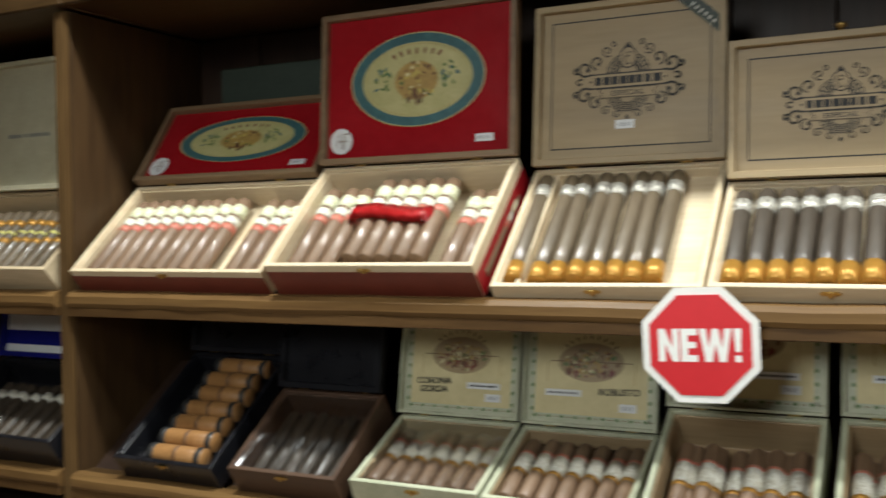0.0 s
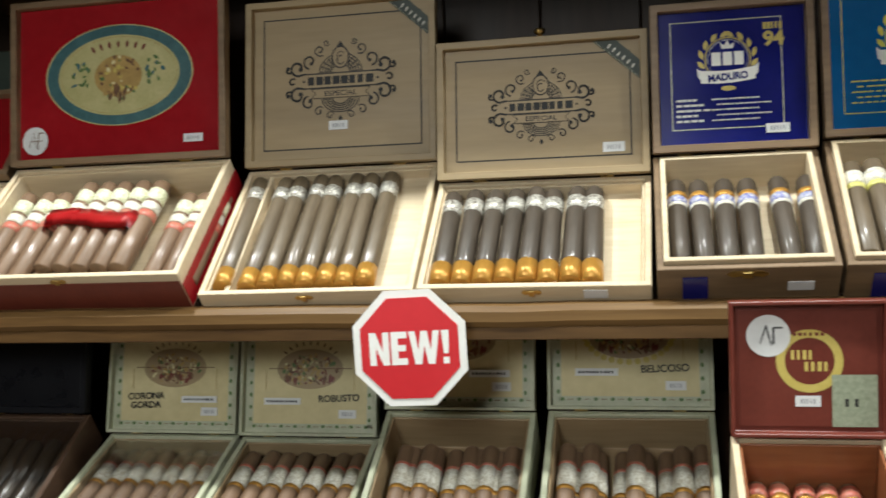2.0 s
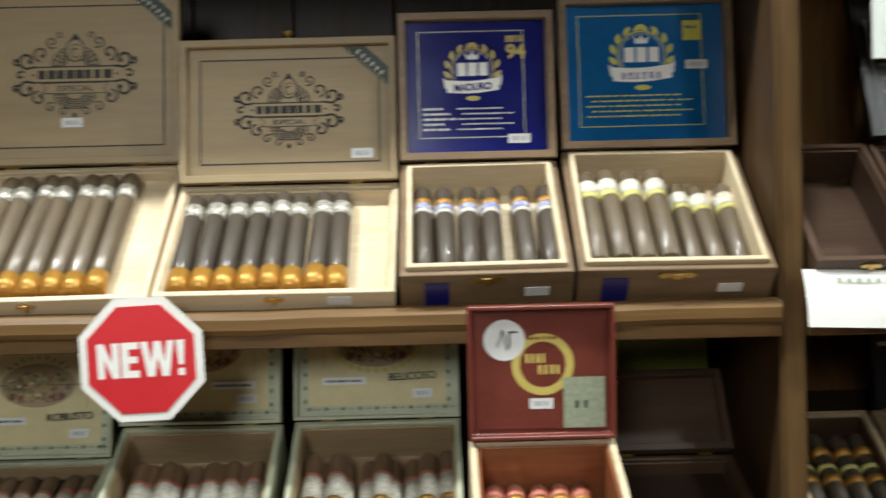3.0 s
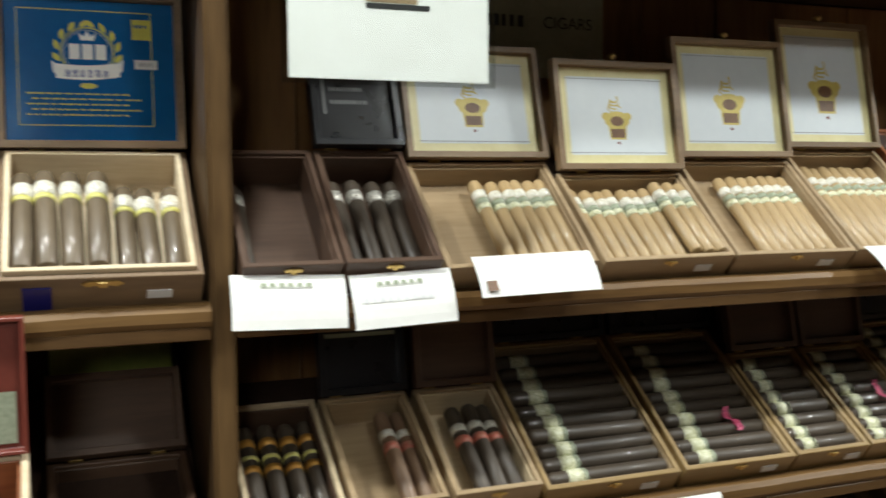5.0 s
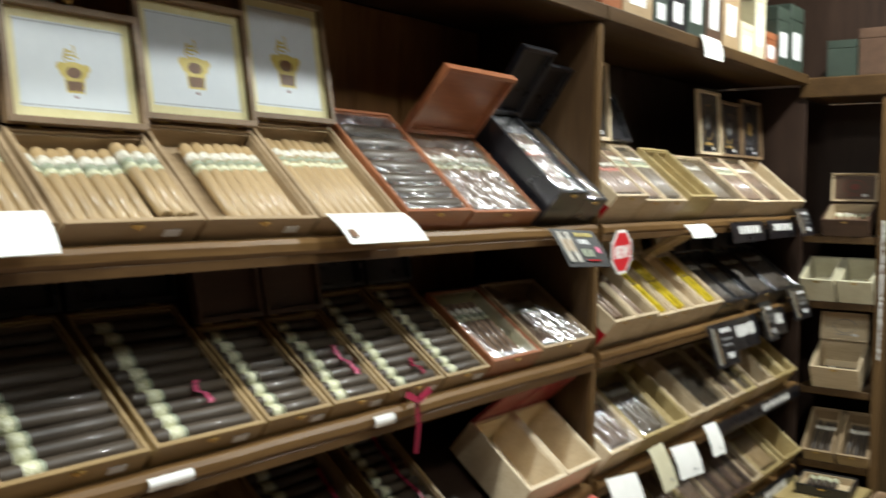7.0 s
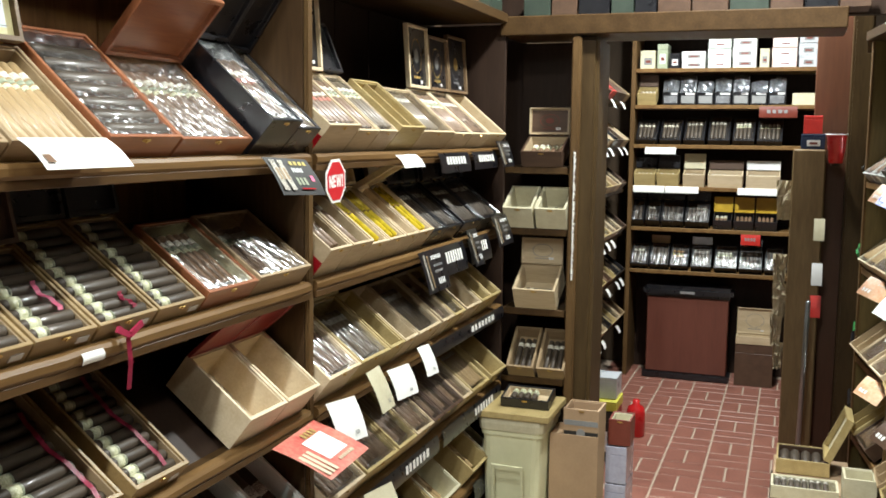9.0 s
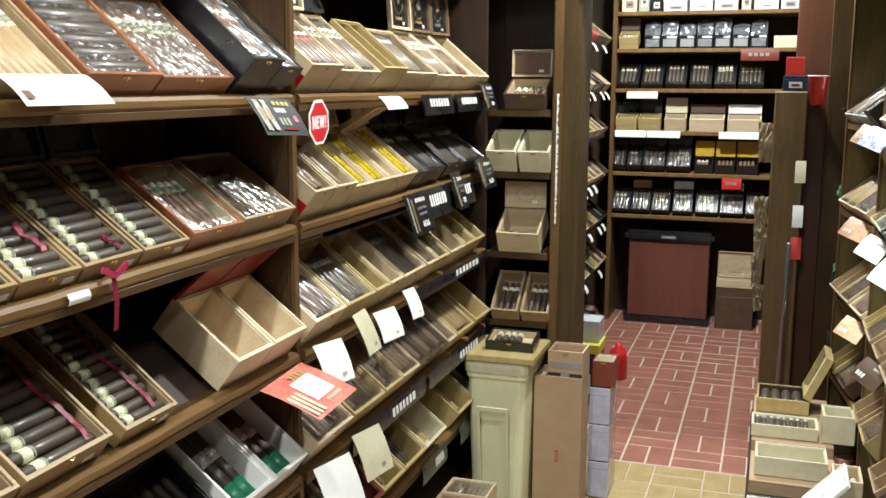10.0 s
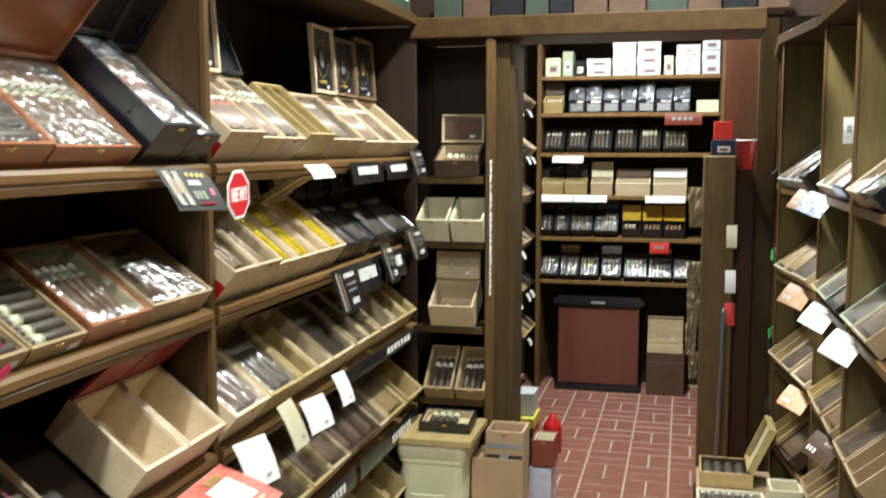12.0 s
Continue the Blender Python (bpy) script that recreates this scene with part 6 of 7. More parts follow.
plain_box(6.60, 6.75, -0.235, -0.08, 0.312, 0.42, BOARD, "clear grey plastic box on a yellow box", "cartons by the inner shelves", face="x", sticker=False)
fe = new("red_cylinder", finish(lathe([(0, 0.045), (0.004, 0.05), (0.13, 0.05), (0.16, 0.042), (0.175, 0.02), (0.20, 0.018)], 20, "Z"), "red_cylinder", REDPLASTIC, True))
fe.location = (7.05, -0.27, 0)
tagged(fe, "red plastic bottle standing on the tiled floor", "bottle")

# stacked cartons before the third bay
plain_box(4.52, 4.78, -0.20, -0.03, 0.0, 0.16, REDCARD, "red carton standing on the floor before the shelves", "floor cartons", face="x")
pb1, _ = end_box(-0.03, -0.19, 0.161, 0.20, 0.105, CARDBOARD, CARDBOARD, "brown open box with an oval print on a red carton", 0, None, None, x=4.50)
pb2, _ = end_box(-0.03, -0.19, 0.161, 0.13, 0.105, CEDAR, CEDAR, "open cedar box of wrapped cigars on a red carton", 0, None, [dict(across=True, r=0.011, L=0.12, n=4, wr=COLORADO, st="silver", lift=0.06)], x=4.705, cover=CLEAR)
plain_box(4.80, 4.90, -0.16, -0.10, 0.0, 0.09, LEAFGREEN, "small green carton on the floor", "floor cartons", face="x", sticker=False)

# boxes on the top shelf over the third bay
rnd = random.Random(3)
x = 3.80
while x < 5.2:
    w, h = rnd.uniform(0.08, 0.17), rnd.uniform(0.10, 0.24)
    plain_box(x, x + w, 0.02, 0.20, 2.07, 2.07 + h, rnd.choice((CREAM, BROWN, REDWOOD, DKGREEN, TAN, BLACK)), "closed cigar box standing on the top shelf", "boxes on the top shelf")
    x += w + 0.01
card("price_card", 4.30, 4.43, 2.075, 2.015, WHITE, "white paper card hanging from the top shelf edge", y=-0.016, lean=12)


# ---- inner room: shelves on its far and side walls ----
YELLOWLID = mat("ochre_yellow_lid", (0.55, 0.36, 0.03), (0.42, 0.26, 0.02), 0.4, bump=0.02)
PALECARTON = mat("pale_printed_carton", (0.70, 0.72, 0.68), (0.45, 0.52, 0.48), 0.5, scale=14, bump=0.02)
PINKCARTON = mat("pink_printed_carton", (0.66, 0.42, 0.38), (0.72, 0.68, 0.62), 0.5, scale=14, bump=0.02)


def film_pack(y1, w, z, k):
    """A dark pack with a clear window below and a peak of crinkled film above."""
    rnd = random.Random(k + 40)
    root = new("film_pack", box_mesh("film_pack", -0.05, 0.05, -w / 2, w / 2, 0, 0.085, BLACK, 0.003))
    root.location = (8.47, y1 - w / 2, z)
    tagged(root, "dark pack of cigars wrapped in crinkled clear film", "pack", "film-wrapped packs on the far shelves")
    part("label", box_mesh("label", -0.0518, -0.0504, -w * 0.42, -w * 0.02 + 0.02 * (k % 2), 0.066, 0.080, STICKER, 0), root)
    part("window", box_mesh("window", -0.0515, -0.0503, -w * 0.40, w * 0.40, 0.012, 0.060, FOIL if k % 3 == 0 else GREYINK, 0), root)
    bm = bmesh.new()
    n = 7
    g = [[bm.verts.new((-0.056 + 0.075 * j / n + rnd.uniform(-0.006, 0.006), -w * 0.48 + w * 0.96 * i / n, 0.082 + (0.10 + 0.02 * math.sin(k * 2.1)) * j / n - 0.028 * abs(i / n - 0.5) * j / n + rnd.uniform(-0.006, 0.006))) for i in range(n + 1)] for j in range(n + 1)]
    for j in range(n):
        for i in range(n):
            bm.faces.new((g[j][i], g[j + 1][i], g[j + 1][i + 1], g[j][i + 1]))
    bmesh.ops.solidify(bm, geom=bm.faces[:], thickness=0.001)
    part("film_top", finish(bm, "film_top", FOIL), root, "shiny crinkled film")


def inner_shelves():
    zs = [0.742, 1.028, 1.303, 1.579, 1.838, 2.075, 2.345]
    block("inner_upright", 8.40, 8.74, 0.0, 0.03, 0, 2.5, UPRIGHT, "wooden upright board of the far shelves", "shelf upright", "structure", 0.003)
    block("inner_upright", 8.40, 8.74, -1.16, -1.13, 0, 2.5, UPRIGHT, "wooden upright board of the far shelves", "shelf upright", "structure", 0.003)
    # near-black back: the shade between the far shelves is in its colour
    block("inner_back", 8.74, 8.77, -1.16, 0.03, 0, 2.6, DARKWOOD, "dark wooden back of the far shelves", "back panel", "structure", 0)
    for z in zs:
        block("inner_shelf", 8.39, 8.74, -1.13, 0.0, z - 0.026, z, NOSE, "wooden shelf board on the far wall", "shelf", "structure", 0.003, "shelves on the far wall")
    # lowest shelf: dark trays under clear wrap
    for y1, w, st, lid in ((0.0, 0.125, "plain", None), (-0.128, 0.13, "none", TAN), (-0.262, 0.125, "gold2", None), (-0.40, 0.135, "silver", BOARD), (-0.548, 0.15, "white2", None), (-0.705, 0.15, "silver", BLACK), (-0.865, 0.12, "none", None)):
        inner_box(y1, y1 - w, zs[0], BLACK, DARKLEAF, st, CLEAR, 0.055, 0.18, 48, dict(lean=10, d=0.05, mat=lid, deep=False) if lid else None)
    # second shelf: black boxes, then open yellow-lidded ones
    for y1, w, st in ((0.0, 0.085, "none"), (-0.09, 0.10, "plain"), (-0.195, 0.15, "none"), (-0.35, 0.16, "silver")):
        inner_box(y1, y1 - w, zs[1], BLACK, DARKLEAF, st, CLEAR, 0.07, 0.18, 48, dict(lean=6, d=0.06, mat=BLACK, deep=False))
    for y1, w, st in ((-0.53, 0.125, "white2"), (-0.66, 0.13, "none"), (-0.795, 0.14, "none")):
        inner_box(y1, y1 - w, zs[1], BLACK, COLORADO, st, None, 0.07, 0.10, 30, dict(lean=4, d=0.10, mat=YELLOWLID, deep=False))
    # third shelf: cedar boxes with short cigars and assorted lids
    for y1, w, body, lid, ld in ((-0.005, 0.145, GOLDWOOD, BLACK, 0.07), (-0.155, 0.15, GOLDWOOD, BLACK, 0.09), (-0.325, 0.145, CEDAR, CREAM, 0.10), (-0.485, 0.225, PALE, BROWN, 0.06), (-0.725, 0.215, PALE, STICKER, 0.06)):
        inner_box(y1, y1 - w, zs[2], body, COLORADO, "plain", None, 0.085, 0.11, 18, dict(lean=6, d=ld, mat=lid, deep=False))
    # fourth shelf: flat clear-wrapped boxes
    for y1, w, st, d in ((-0.01, 0.145, "plain", 0.19), (-0.165, 0.145, "plain", 0.19), (-0.32, 0.14, "silver", 0.21), (-0.475, 0.145, "silver", 0.22), (-0.63, 0.14, "white2", 0.21), (-0.78, 0.16, "white2", 0.20)):
        inner_box(y1, y1 - w, zs[3], BLACK, DARKLEAF, st, CLEAR, 0.045, d, 46, None)
    # fifth shelf: a cedar box, film-wrapped packs and a pale carton
    inner_box(-0.01, -0.14, zs[4], GOLDWOOD, COLORADO, "plain", None, 0.08, 0.12, 24, dict(lean=4, d=0.08, mat=BROWN, deep=False))
    for k in range(7):
        film_pack(-0.175 - 0.111 * k, 0.106, zs[4], k)
    plain_box(8.42, 8.60, -1.12, -0.985, zs[4], zs[4] + 0.075, CREAM, "pale closed carton on the far shelves", "cartons on the far shelves", face="x", sticker=False)
    # top shelf: stacks of cartons of several sizes
    for y1, w, h, n, mt in ((-0.02, 0.10, 0.12, 1, CREAM), (-0.13, 0.07, 0.16, 1, GREENBAND), (-0.21, 0.07, 0.10, 1, BLACK), (-0.29, 0.15, 0.055, 2, STICKER), (-0.455, 0.145, 0.062, 4, PALECARTON), (-0.61, 0.145, 0.066, 4, STICKER), (-0.775, 0.06, 0.12, 1, CREAM), (-0.85, 0.15, 0.062, 3, PINKCARTON), (-1.01, 0.11, 0.075, 3, BOARD)):
        for i in range(n):
            plain_box(8.41 + 0.006 * (i % 2), 8.58, y1 - w, y1 - 0.004 * ((i + 1) % 2), zs[5] + h * i, zs[5] + h * (i + 1) - 0.001, mt, "closed printed carton in a stack on the far shelves", "cartons on the far shelves", face="x")
    for y0, y1, z in ((-0.01, -0.215, 1.305), (-0.22, -0.435, 1.305), (-0.68, -0.93, 1.305), (-0.08, -0.28, 1.560)):
        M = pose(8.383, (y0 + y1) / 2, z, 0, 0, -90) @ pose(0, 0, 0, -10)
        card("shelf_strip", 0, y0 - y1, 0.045, 0, WHITE, "white paper strip along a far shelf edge", M=M, lean=0)
    for y0, y1, z, mt in ((-0.79, -1.02, 1.828, MAROON), (-0.715, -0.835, 1.005, REDCARD)):
        M = pose(8.383, (y0 + y1) / 2, z, 0, 0, -90)
        card("red_card", 0, y0 - y1, 0.07, 0, mt, "red printed card hanging from a far shelf", M=M, lean=0, bars=[(GREYINK, 0.2, 0.8, 0.3, 0.6, 4)])


def inner_box(y1, y0, z, body, wr, st, cov, h, d, tilt, lid=None):
    w = y1 - y0 - 0.004
    M = pose(8.40 + h * math.sin(radians(tilt)) * 0.6, (y0 + y1) / 2, z, 0, 0, -90) @ pose(0, 0, 0, tilt)
    cigar_box(-w / 2, w / 2, z, d, h, body, body if body in (CEDAR,) else None, "small open box of cigars under clear wrap on the far shelves" if cov else "small open box of cigars on the far shelves", tilt, lid, simple_fill(w, wr, st, d * 0.72, None, h * 0.4), cov, M=M, group="cigar boxes on the far shelves", seed=int(1000 * (z + y0 + 3)), clasp=False)


inner_shelves()


def cabinet_humidifier():
    """Low cabinet with a dark top and a plain reddish front."""
    root = new("humidifier_cabinet")
    root.location = (8.50, -0.39, 0)
    tagged(root, "low reddish-brown humidifier cabinet with a black rounded top and base", "humidifier")
    part("body", box_mesh("body", -0.085, 0.08, -0.265, 0.265, 0.045, 0.56, mat("cabinet_front", (0.15, 0.05, 0.033), (0.10, 0.032, 0.022), 0.35, scale=10, stretch=GZ, bump=0.05), 0.006), root)
    part("top", box_mesh("top", -0.105, 0.085, -0.295, 0.295, 0.56, 0.635, BLACK, 0.022, 4), root, "black glossy top")
    part("base", box_mesh("base", -0.10, 0.085, -0.285, 0.285, 0.0, 0.045, BLACK, 0.008, 2), root, "black base")
    part("handle", box_mesh("handle", -0.112, -0.104, -0.05, 0.05, 0.585, 0.61, GREYINK, 0.004, 2), root, "grey handle recess")
    return root


cabinet_humidifier()
plain_box(8.40, 8.54, -0.95, -0.71, 0, 0.28, BROWN, "dark closed crate standing on the floor", "floor crates", face="x", sticker=False)
cigar_box(-0.115, 0.115, 0.28, 0.13, 0.05, CEDAR, CEDAR, "pale cedar box with an open printed lid on a dark crate", 0, dict(lean=0, d=0.17, mat=CEDAR, face=CEDAR, art=art_badge(GREYINK, CEDAR), deep=False), None, M=pose(8.395, -0.825, 0.281, 0, 0, -90), clasp=False, group="floor crates")

# side shelves of the inner room
rnd = random.Random(31)
for z in (0.40, 0.70, 0.99, 1.28, 1.56, 1.85):
    block("side_shelf", 5.62, 8.39, 0.06, 0.33, z - 0.024, z, SHELF, "dark wooden shelf board on the side wall of the inner room", "shelf", "structure", 0.002, "side shelves of the inner room")
    x = 6.5
    while x < 8.2:
        w = rnd.uniform(0.13, 0.2)
        body = rnd.choice((CEDAR, GOLDWOOD, BROWN, BLACK, TAN, REDCARD if z > 1.4 else CEDAR))
        cigar_box(x, x + w, z, 0.2, 0.06, body, None, "small open cigar box leaning on an inner room shelf", 38, None, simple_fill(w, rnd.choice((MADURO, COLORADO)), "plain", 0.15, None, 0.015), CLEAR if rnd.random() < 0.6 else None, y0=0.05, group="cigar boxes on the side shelves", clasp=False)
        if rnd.random() < 0.5:
            card("price_card", x + 0.02, x + 0.09, z - 0.002, z - 0.05, WHITE, "white paper tag hanging from a side shelf", y=0.03, lean=30)
        x += w + 0.01
block("side_panel_wall", 5.60, 5.62, 0.0, 0.33, 0, 2.03, DARKWOOD, "dark wooden side panel", "panel", "structure", 0)

# ---- right side of the aisle: posts, panel and shelves ----
block("wood_column", 6.90, 7.05, -1.163, -1.011, 0, 1.575, mat("column_wood", (0.19, 0.125, 0.06), (0.11, 0.07, 0.033), 0.45, scale=18, stretch=GZ, bump=0.25), "dark wooden column with a flat top holding small boxes", "post", "structure", 0.006)
block("door_panel", 7.06, 7.10, -1.30, -1.10, 0, 2.62, mat("red_brown_panel", (0.11, 0.042, 0.02), (0.07, 0.026, 0.013), 0.42, scale=12, stretch=GZ, bump=0.15), "dark reddish-brown wooden door panel", "panel", "structure", 0.004)
plain_box(6.91, 7.03, -1.155, -1.045, 1.577, 1.65, mat("dark_blue_carton", (0.02, 0.035, 0.08), (0.012, 0.02, 0.05), 0.4, bump=0.0), "small dark blue box on top of a wooden column", "boxes on the column", face="x")
plain_box(6.92, 7.02, -1.14, -1.055, 1.652, 1.74, REDCARD, "small red carton on a blue box", "boxes on the column", face="x", sticker=False)
cu = new("plastic_cup", finish(lathe([(0, 0.030), (0.002, 0.032), (0.13, 0.046), (0.133, 0.049), (0.138, 0.049), (0.138, 0.046)], 24, "Z"), "plastic_cup", REDPLASTIC, True))
cu.location = (6.85, -1.205, 1.512)
tagged(cu, "red plastic cup with a white rim on a small bracket", "cup")
part("rim", finish(lathe([(0.134, 0.0495), (0.1395, 0.0495), (0.1395, 0.044)], 24, "Z"), "rim", WHITE, True), cu, "white rim")
block("cup_bracket", 6.83, 7.06, -1.222, -1.188, 1.498, 1.512, DARKWOOD, "small dark bracket on a door panel", "bracket", w=0.001)
for z, mt in ((1.24, CREAM), (1.02, STICKER), (0.86, REDCARD)):
    M = pose(6.888, -1.15, z, 0, 0, -90) @ pose(0, 0, 0, -12)
    card("paper_note", 0, 0.05, 0.11, 0, mt, "small paper note pinned to a wooden column", M=M, lean=0)
pole = new("metal_pole", finish(lathe([(0, 0.011), (0.85, 0.011), (0.86, 0.008)], 12, "Z"), "metal_pole", mat("grey_metal", (0.35, 0.37, 0.38), (0.25, 0.27, 0.28), 0.35, metal=0.8, bump=0.02), True))
pole.matrix_basis = pose(6.70, -1.10, 0, 1, 0, 0)
tagged(pole, "slim grey metal pole leaning beside a wooden column", "pole")


block("door_jamb", 6.93, 7.05, -1.352, -1.258, 0, 2.62, POSTWOOD, "dark wooden door jamb with rounded edges", "post", "structure", 0.010, seg=2)


def paper_bag(x, y, z, w, h, seed):
    """A crumpled tan paper bag hanging flat beside the column."""
    rnd = random.Random(seed)
    bm = bmesh.new()
    n = 6
    g = [[bm.verts.new((0.012 * rnd.uniform(-1, 1), w * (i / n - 0.5) * (1 - 0.25 * j / n), -h * j / n + 0.004 * rnd.uniform(-1, 1))) for i in range(n + 1)] for j in range(n + 1)]
    for j in range(n):
        for i in range(n):
            bm.faces.new((g[j][i], g[j + 1][i], g[j + 1][i + 1], g[j][i + 1]))
    bmesh.ops.solidify(bm, geom=bm.faces[:], thickness=0.004)
    ob = new("paper_bag", finish(bm, "paper_bag", mat("tan_paper", (0.55, 0.47, 0.33), (0.38, 0.32, 0.22), 0.7, scale=20, bump=0.3)))
    ob.matrix_basis = pose(x, y, z, 0, 0, rnd.uniform(-15, 15))
    return tagged(ob, "crumpled tan paper bag hanging beside a wooden column", "paper bag", "paper bags by the column")


for k, (y, z, w, h) in enumerate(((-0.985, 1.42, 0.09, 0.20), (-0.975, 1.05, 0.07, 0.16), (-0.98, 0.90, 0.07, 0.17), (-0.97, 0.74, 0.06, 0.16), (-0.985, 0.60, 0.05, 0.14))):
    paper_bag(6.96, y, z, w, h, k)
RIGHTWOOD = mat("olive_wood", (0.17, 0.125, 0.048), (0.095, 0.07, 0.028), 0.45, scale=16, stretch=GZ, bump=0.2)
ROWS = (1.45, 1.09, 0.71, 0.37)


def right_bay(xa, ya, xb, yb, fills):
    """One bay of the facing shelves from its nearer to its farther front corner; fills holds boxes row by row."""
    L, ang = math.hypot(xb - xa, yb - ya), math.degrees(math.atan2(yb - ya, xb - xa))
    M = pose(xa, ya, 0, 0, 0, ang)
    up = new("right_upright", box_mesh("right_upright", L - 0.026, L, -0.34, -0.003, 0, 2.03, RIGHTWOOD, 0.002))
    up.matrix_basis = M
    tagged(up, "yellow-brown wooden upright board of the facing shelves", "shelf upright", "uprights of the facing unit", "structure")
    part("front_edge", box_mesh("front_edge", L - 0.027, L + 0.001, -0.003, 0.006, 0, 2.03, UPRIGHT, 0.002), up, "lighter worn front edge")
    for name, x0, x1, y0, y1, z0, z1, mt, label, cat in (("right_back", 0, L, -0.365, -0.342, 0, 2.03, DARKWOOD, "dark wooden back of the facing shelves", "back panel"), ("right_top_shelf", 0, L, -0.36, 0.03, 2.032, 2.068, SHELF, "dark wooden top shelf of the facing unit", "shelf")):
        ob = new(name, box_mesh(name, x0, x1, y0, y1, z0, z1, mt, 0.001))
        ob.matrix_basis = M
        tagged(ob, label, cat, kind="structure")
    for z, row in zip(ROWS, fills):
        sh = new("right_shelf", box_mesh("right_shelf", 0.001, L - 0.028, -0.34, -0.008, z - 0.024, z, SHELF, 0.001))
        sh.matrix_basis = M
        tagged(sh, "dark wooden shelf of the facing unit", "shelf", "shelves of the facing unit", "structure")
        part("front_edge", box_mesh("front_edge", 0.001, L - 0.028, -0.008, 0.002, z - 0.024, z + 0.002, NOSE, 0.002), sh)
        x = L - 0.032
        for w, d, h, body, wr, cov, cardmat in row:
            x -= w
            B = M @ pose(x + w / 2, -0.012, z, 0, 0, 180) @ pose(0, 0, 0, 40)
            cigar_box(x, x + w, z, d, h, body, None, "open box of cigars under clear wrap leaning on the facing shelves" if cov else "open box leaning on the facing shelves", 40, None, simple_fill(w, wr, "silver", d * 0.75, None, h * 0.45) if wr else None, cov, M=B, group="cigar boxes on the facing shelves", seed=int(x * 1000 + z * 50 + xa * 10), clasp=False, divider=None if wr else [0.0])
            if cardmat:
                C = M @ pose(x + w * 0.5, 0.006, z + 0.004, 0, 0, 214) @ pose(0, 0, 0, -40, 12)
                card("price_card", 0, min(w * 0.9, 0.12), 0.085, 0, cardmat, "printed paper card sticking out from the facing shelves", M=C, lean=0, bars=[(WHITE if cardmat is not WHITE else STICKER, 0.12, 0.45, 0.62, 0.80, 3), (GREYINK if cardmat is WHITE else CREAM, 0.5, 0.9, 0.2, 0.3, 5)])
            x -= 0.008


FOILBOX = mat("white_foil_wrap", (0.70, 0.71, 0.70), (0.42, 0.43, 0.42), 0.3, scale=40, bump=0.3, coat=0.4)
BLUEWRAP = mat("blue_white_wrap", (0.10, 0.13, 0.50), (0.70, 0.72, 0.78), 0.25, scale=24, bump=0.1, coat=0.4, amount=0.5)
right_bay(6.28, -1.312, 6.86, -1.348, [
    [(0.16, 0.2, 0.06, BLACK, MADURO, CLEAR, None)],
    [(0.30, 0.2, 0.05, LEAFGREEN, MADURO, CLEAR, None), (0.2, 0.2, 0.06, LEAFGREEN, COLORADO, CLEAR, None)],
    [(0.30, 0.2, 0.05, LEAFGREEN, MADURO, CLEAR, None), (0.2, 0.2, 0.06, BLACK, COLORADO, None, None)],
    [(0.30, 0.2, 0.06, BLACK, MADURO, CLEAR, None)]])
right_bay(5.64, -1.385, 6.255, -1.305, [
    [(0.14, 0.24, 0.05, FOILBOX, COLORADO, CLEAR, None), (0.12, 0.26, 0.05, FOILBOX, COLORADO, CLEAR, None), (0.14, 0.26, 0.05, FOILBOX, MADURO, CLEAR, None), (0.10, 0.26, 0.08, BLACK, MADURO, CLEAR, ORANGE)],
    [(0.15, 0.24, 0.05, CREAM, CLARO, CLEAR, None), (0.15, 0.24, 0.05, CEDAR, CLARO, CLEAR, None), (0.22, 0.22, 0.06, CEDAR, COLORADO, CLEAR, ORANGE)],
    [(0.20, 0.22, 0.07, CEDAR, None, None, None), (0.16, 0.22, 0.07, CEDAR, COLORADO, CLEAR, None), (0.20, 0.2, 0.06, PALE, COLORADO, CLEAR, ORANGE)],
    [(0.18, 0.22, 0.07, GOLDWOOD, None, None, None), (0.2, 0.2, 0.06, BROWN, COLORADO, CLEAR, None)]])
right_bay(5.00, -1.388, 5.615, -1.385, [
    [(0.18, 0.28, 0.05, CEDAR, MADURO, CLEAR, BLUEWRAP), (0.18, 0.28, 0.05, CEDAR, COLORADO, BLUECLEAR, None), (0.2, 0.25, 0.06, BLACK, MADURO, CLEAR, None)],
    [(0.14, 0.22, 0.06, GOLDWOOD, COLORADO, CLEAR, None), (0.2, 0.24, 0.06, GREENBAND, MADURO, CLEAR, WHITE), (0.2, 0.22, 0.06, BLACK, MADURO, CLEAR, None)],
    [(0.16, 0.2, 0.06, GOLDWOOD, None, None, None), (0.18, 0.22, 0.07, TAN, COLORADO, CLEAR, None), (0.18, 0.22, 0.06, TAN, COLORADO, None, BROWN)],
    [(0.20, 0.22, 0.08, TAN, None, None, None), (0.2, 0.22, 0.07, GOLDWOOD, COLORADO, CLEAR, None)]])
right_bay(4.36, -1.390, 4.975, -1.388, [
    [(0.2, 0.26, 0.06, CEDAR, COLORADO, CLEAR, None), (0.2, 0.26, 0.06, BLACK, MADURO, CLEAR, None)],
    [(0.2, 0.24, 0.06, GREENBAND, MADURO, CLEAR, WHITE), (0.2, 0.24, 0.06, TAN, COLORADO, CLEAR, None)],
    [(0.2, 0.24, 0.07, TAN, COLORADO, CLEAR, None), (0.2, 0.24, 0.07, TAN, None, None, None)],
    [(0.2, 0.24, 0.08, TAN, None, None, None), (0.2, 0.24, 0.07, BROWN, COLORADO, CLEAR, None)]])
rnd = random.Random(15)
x = 4.45
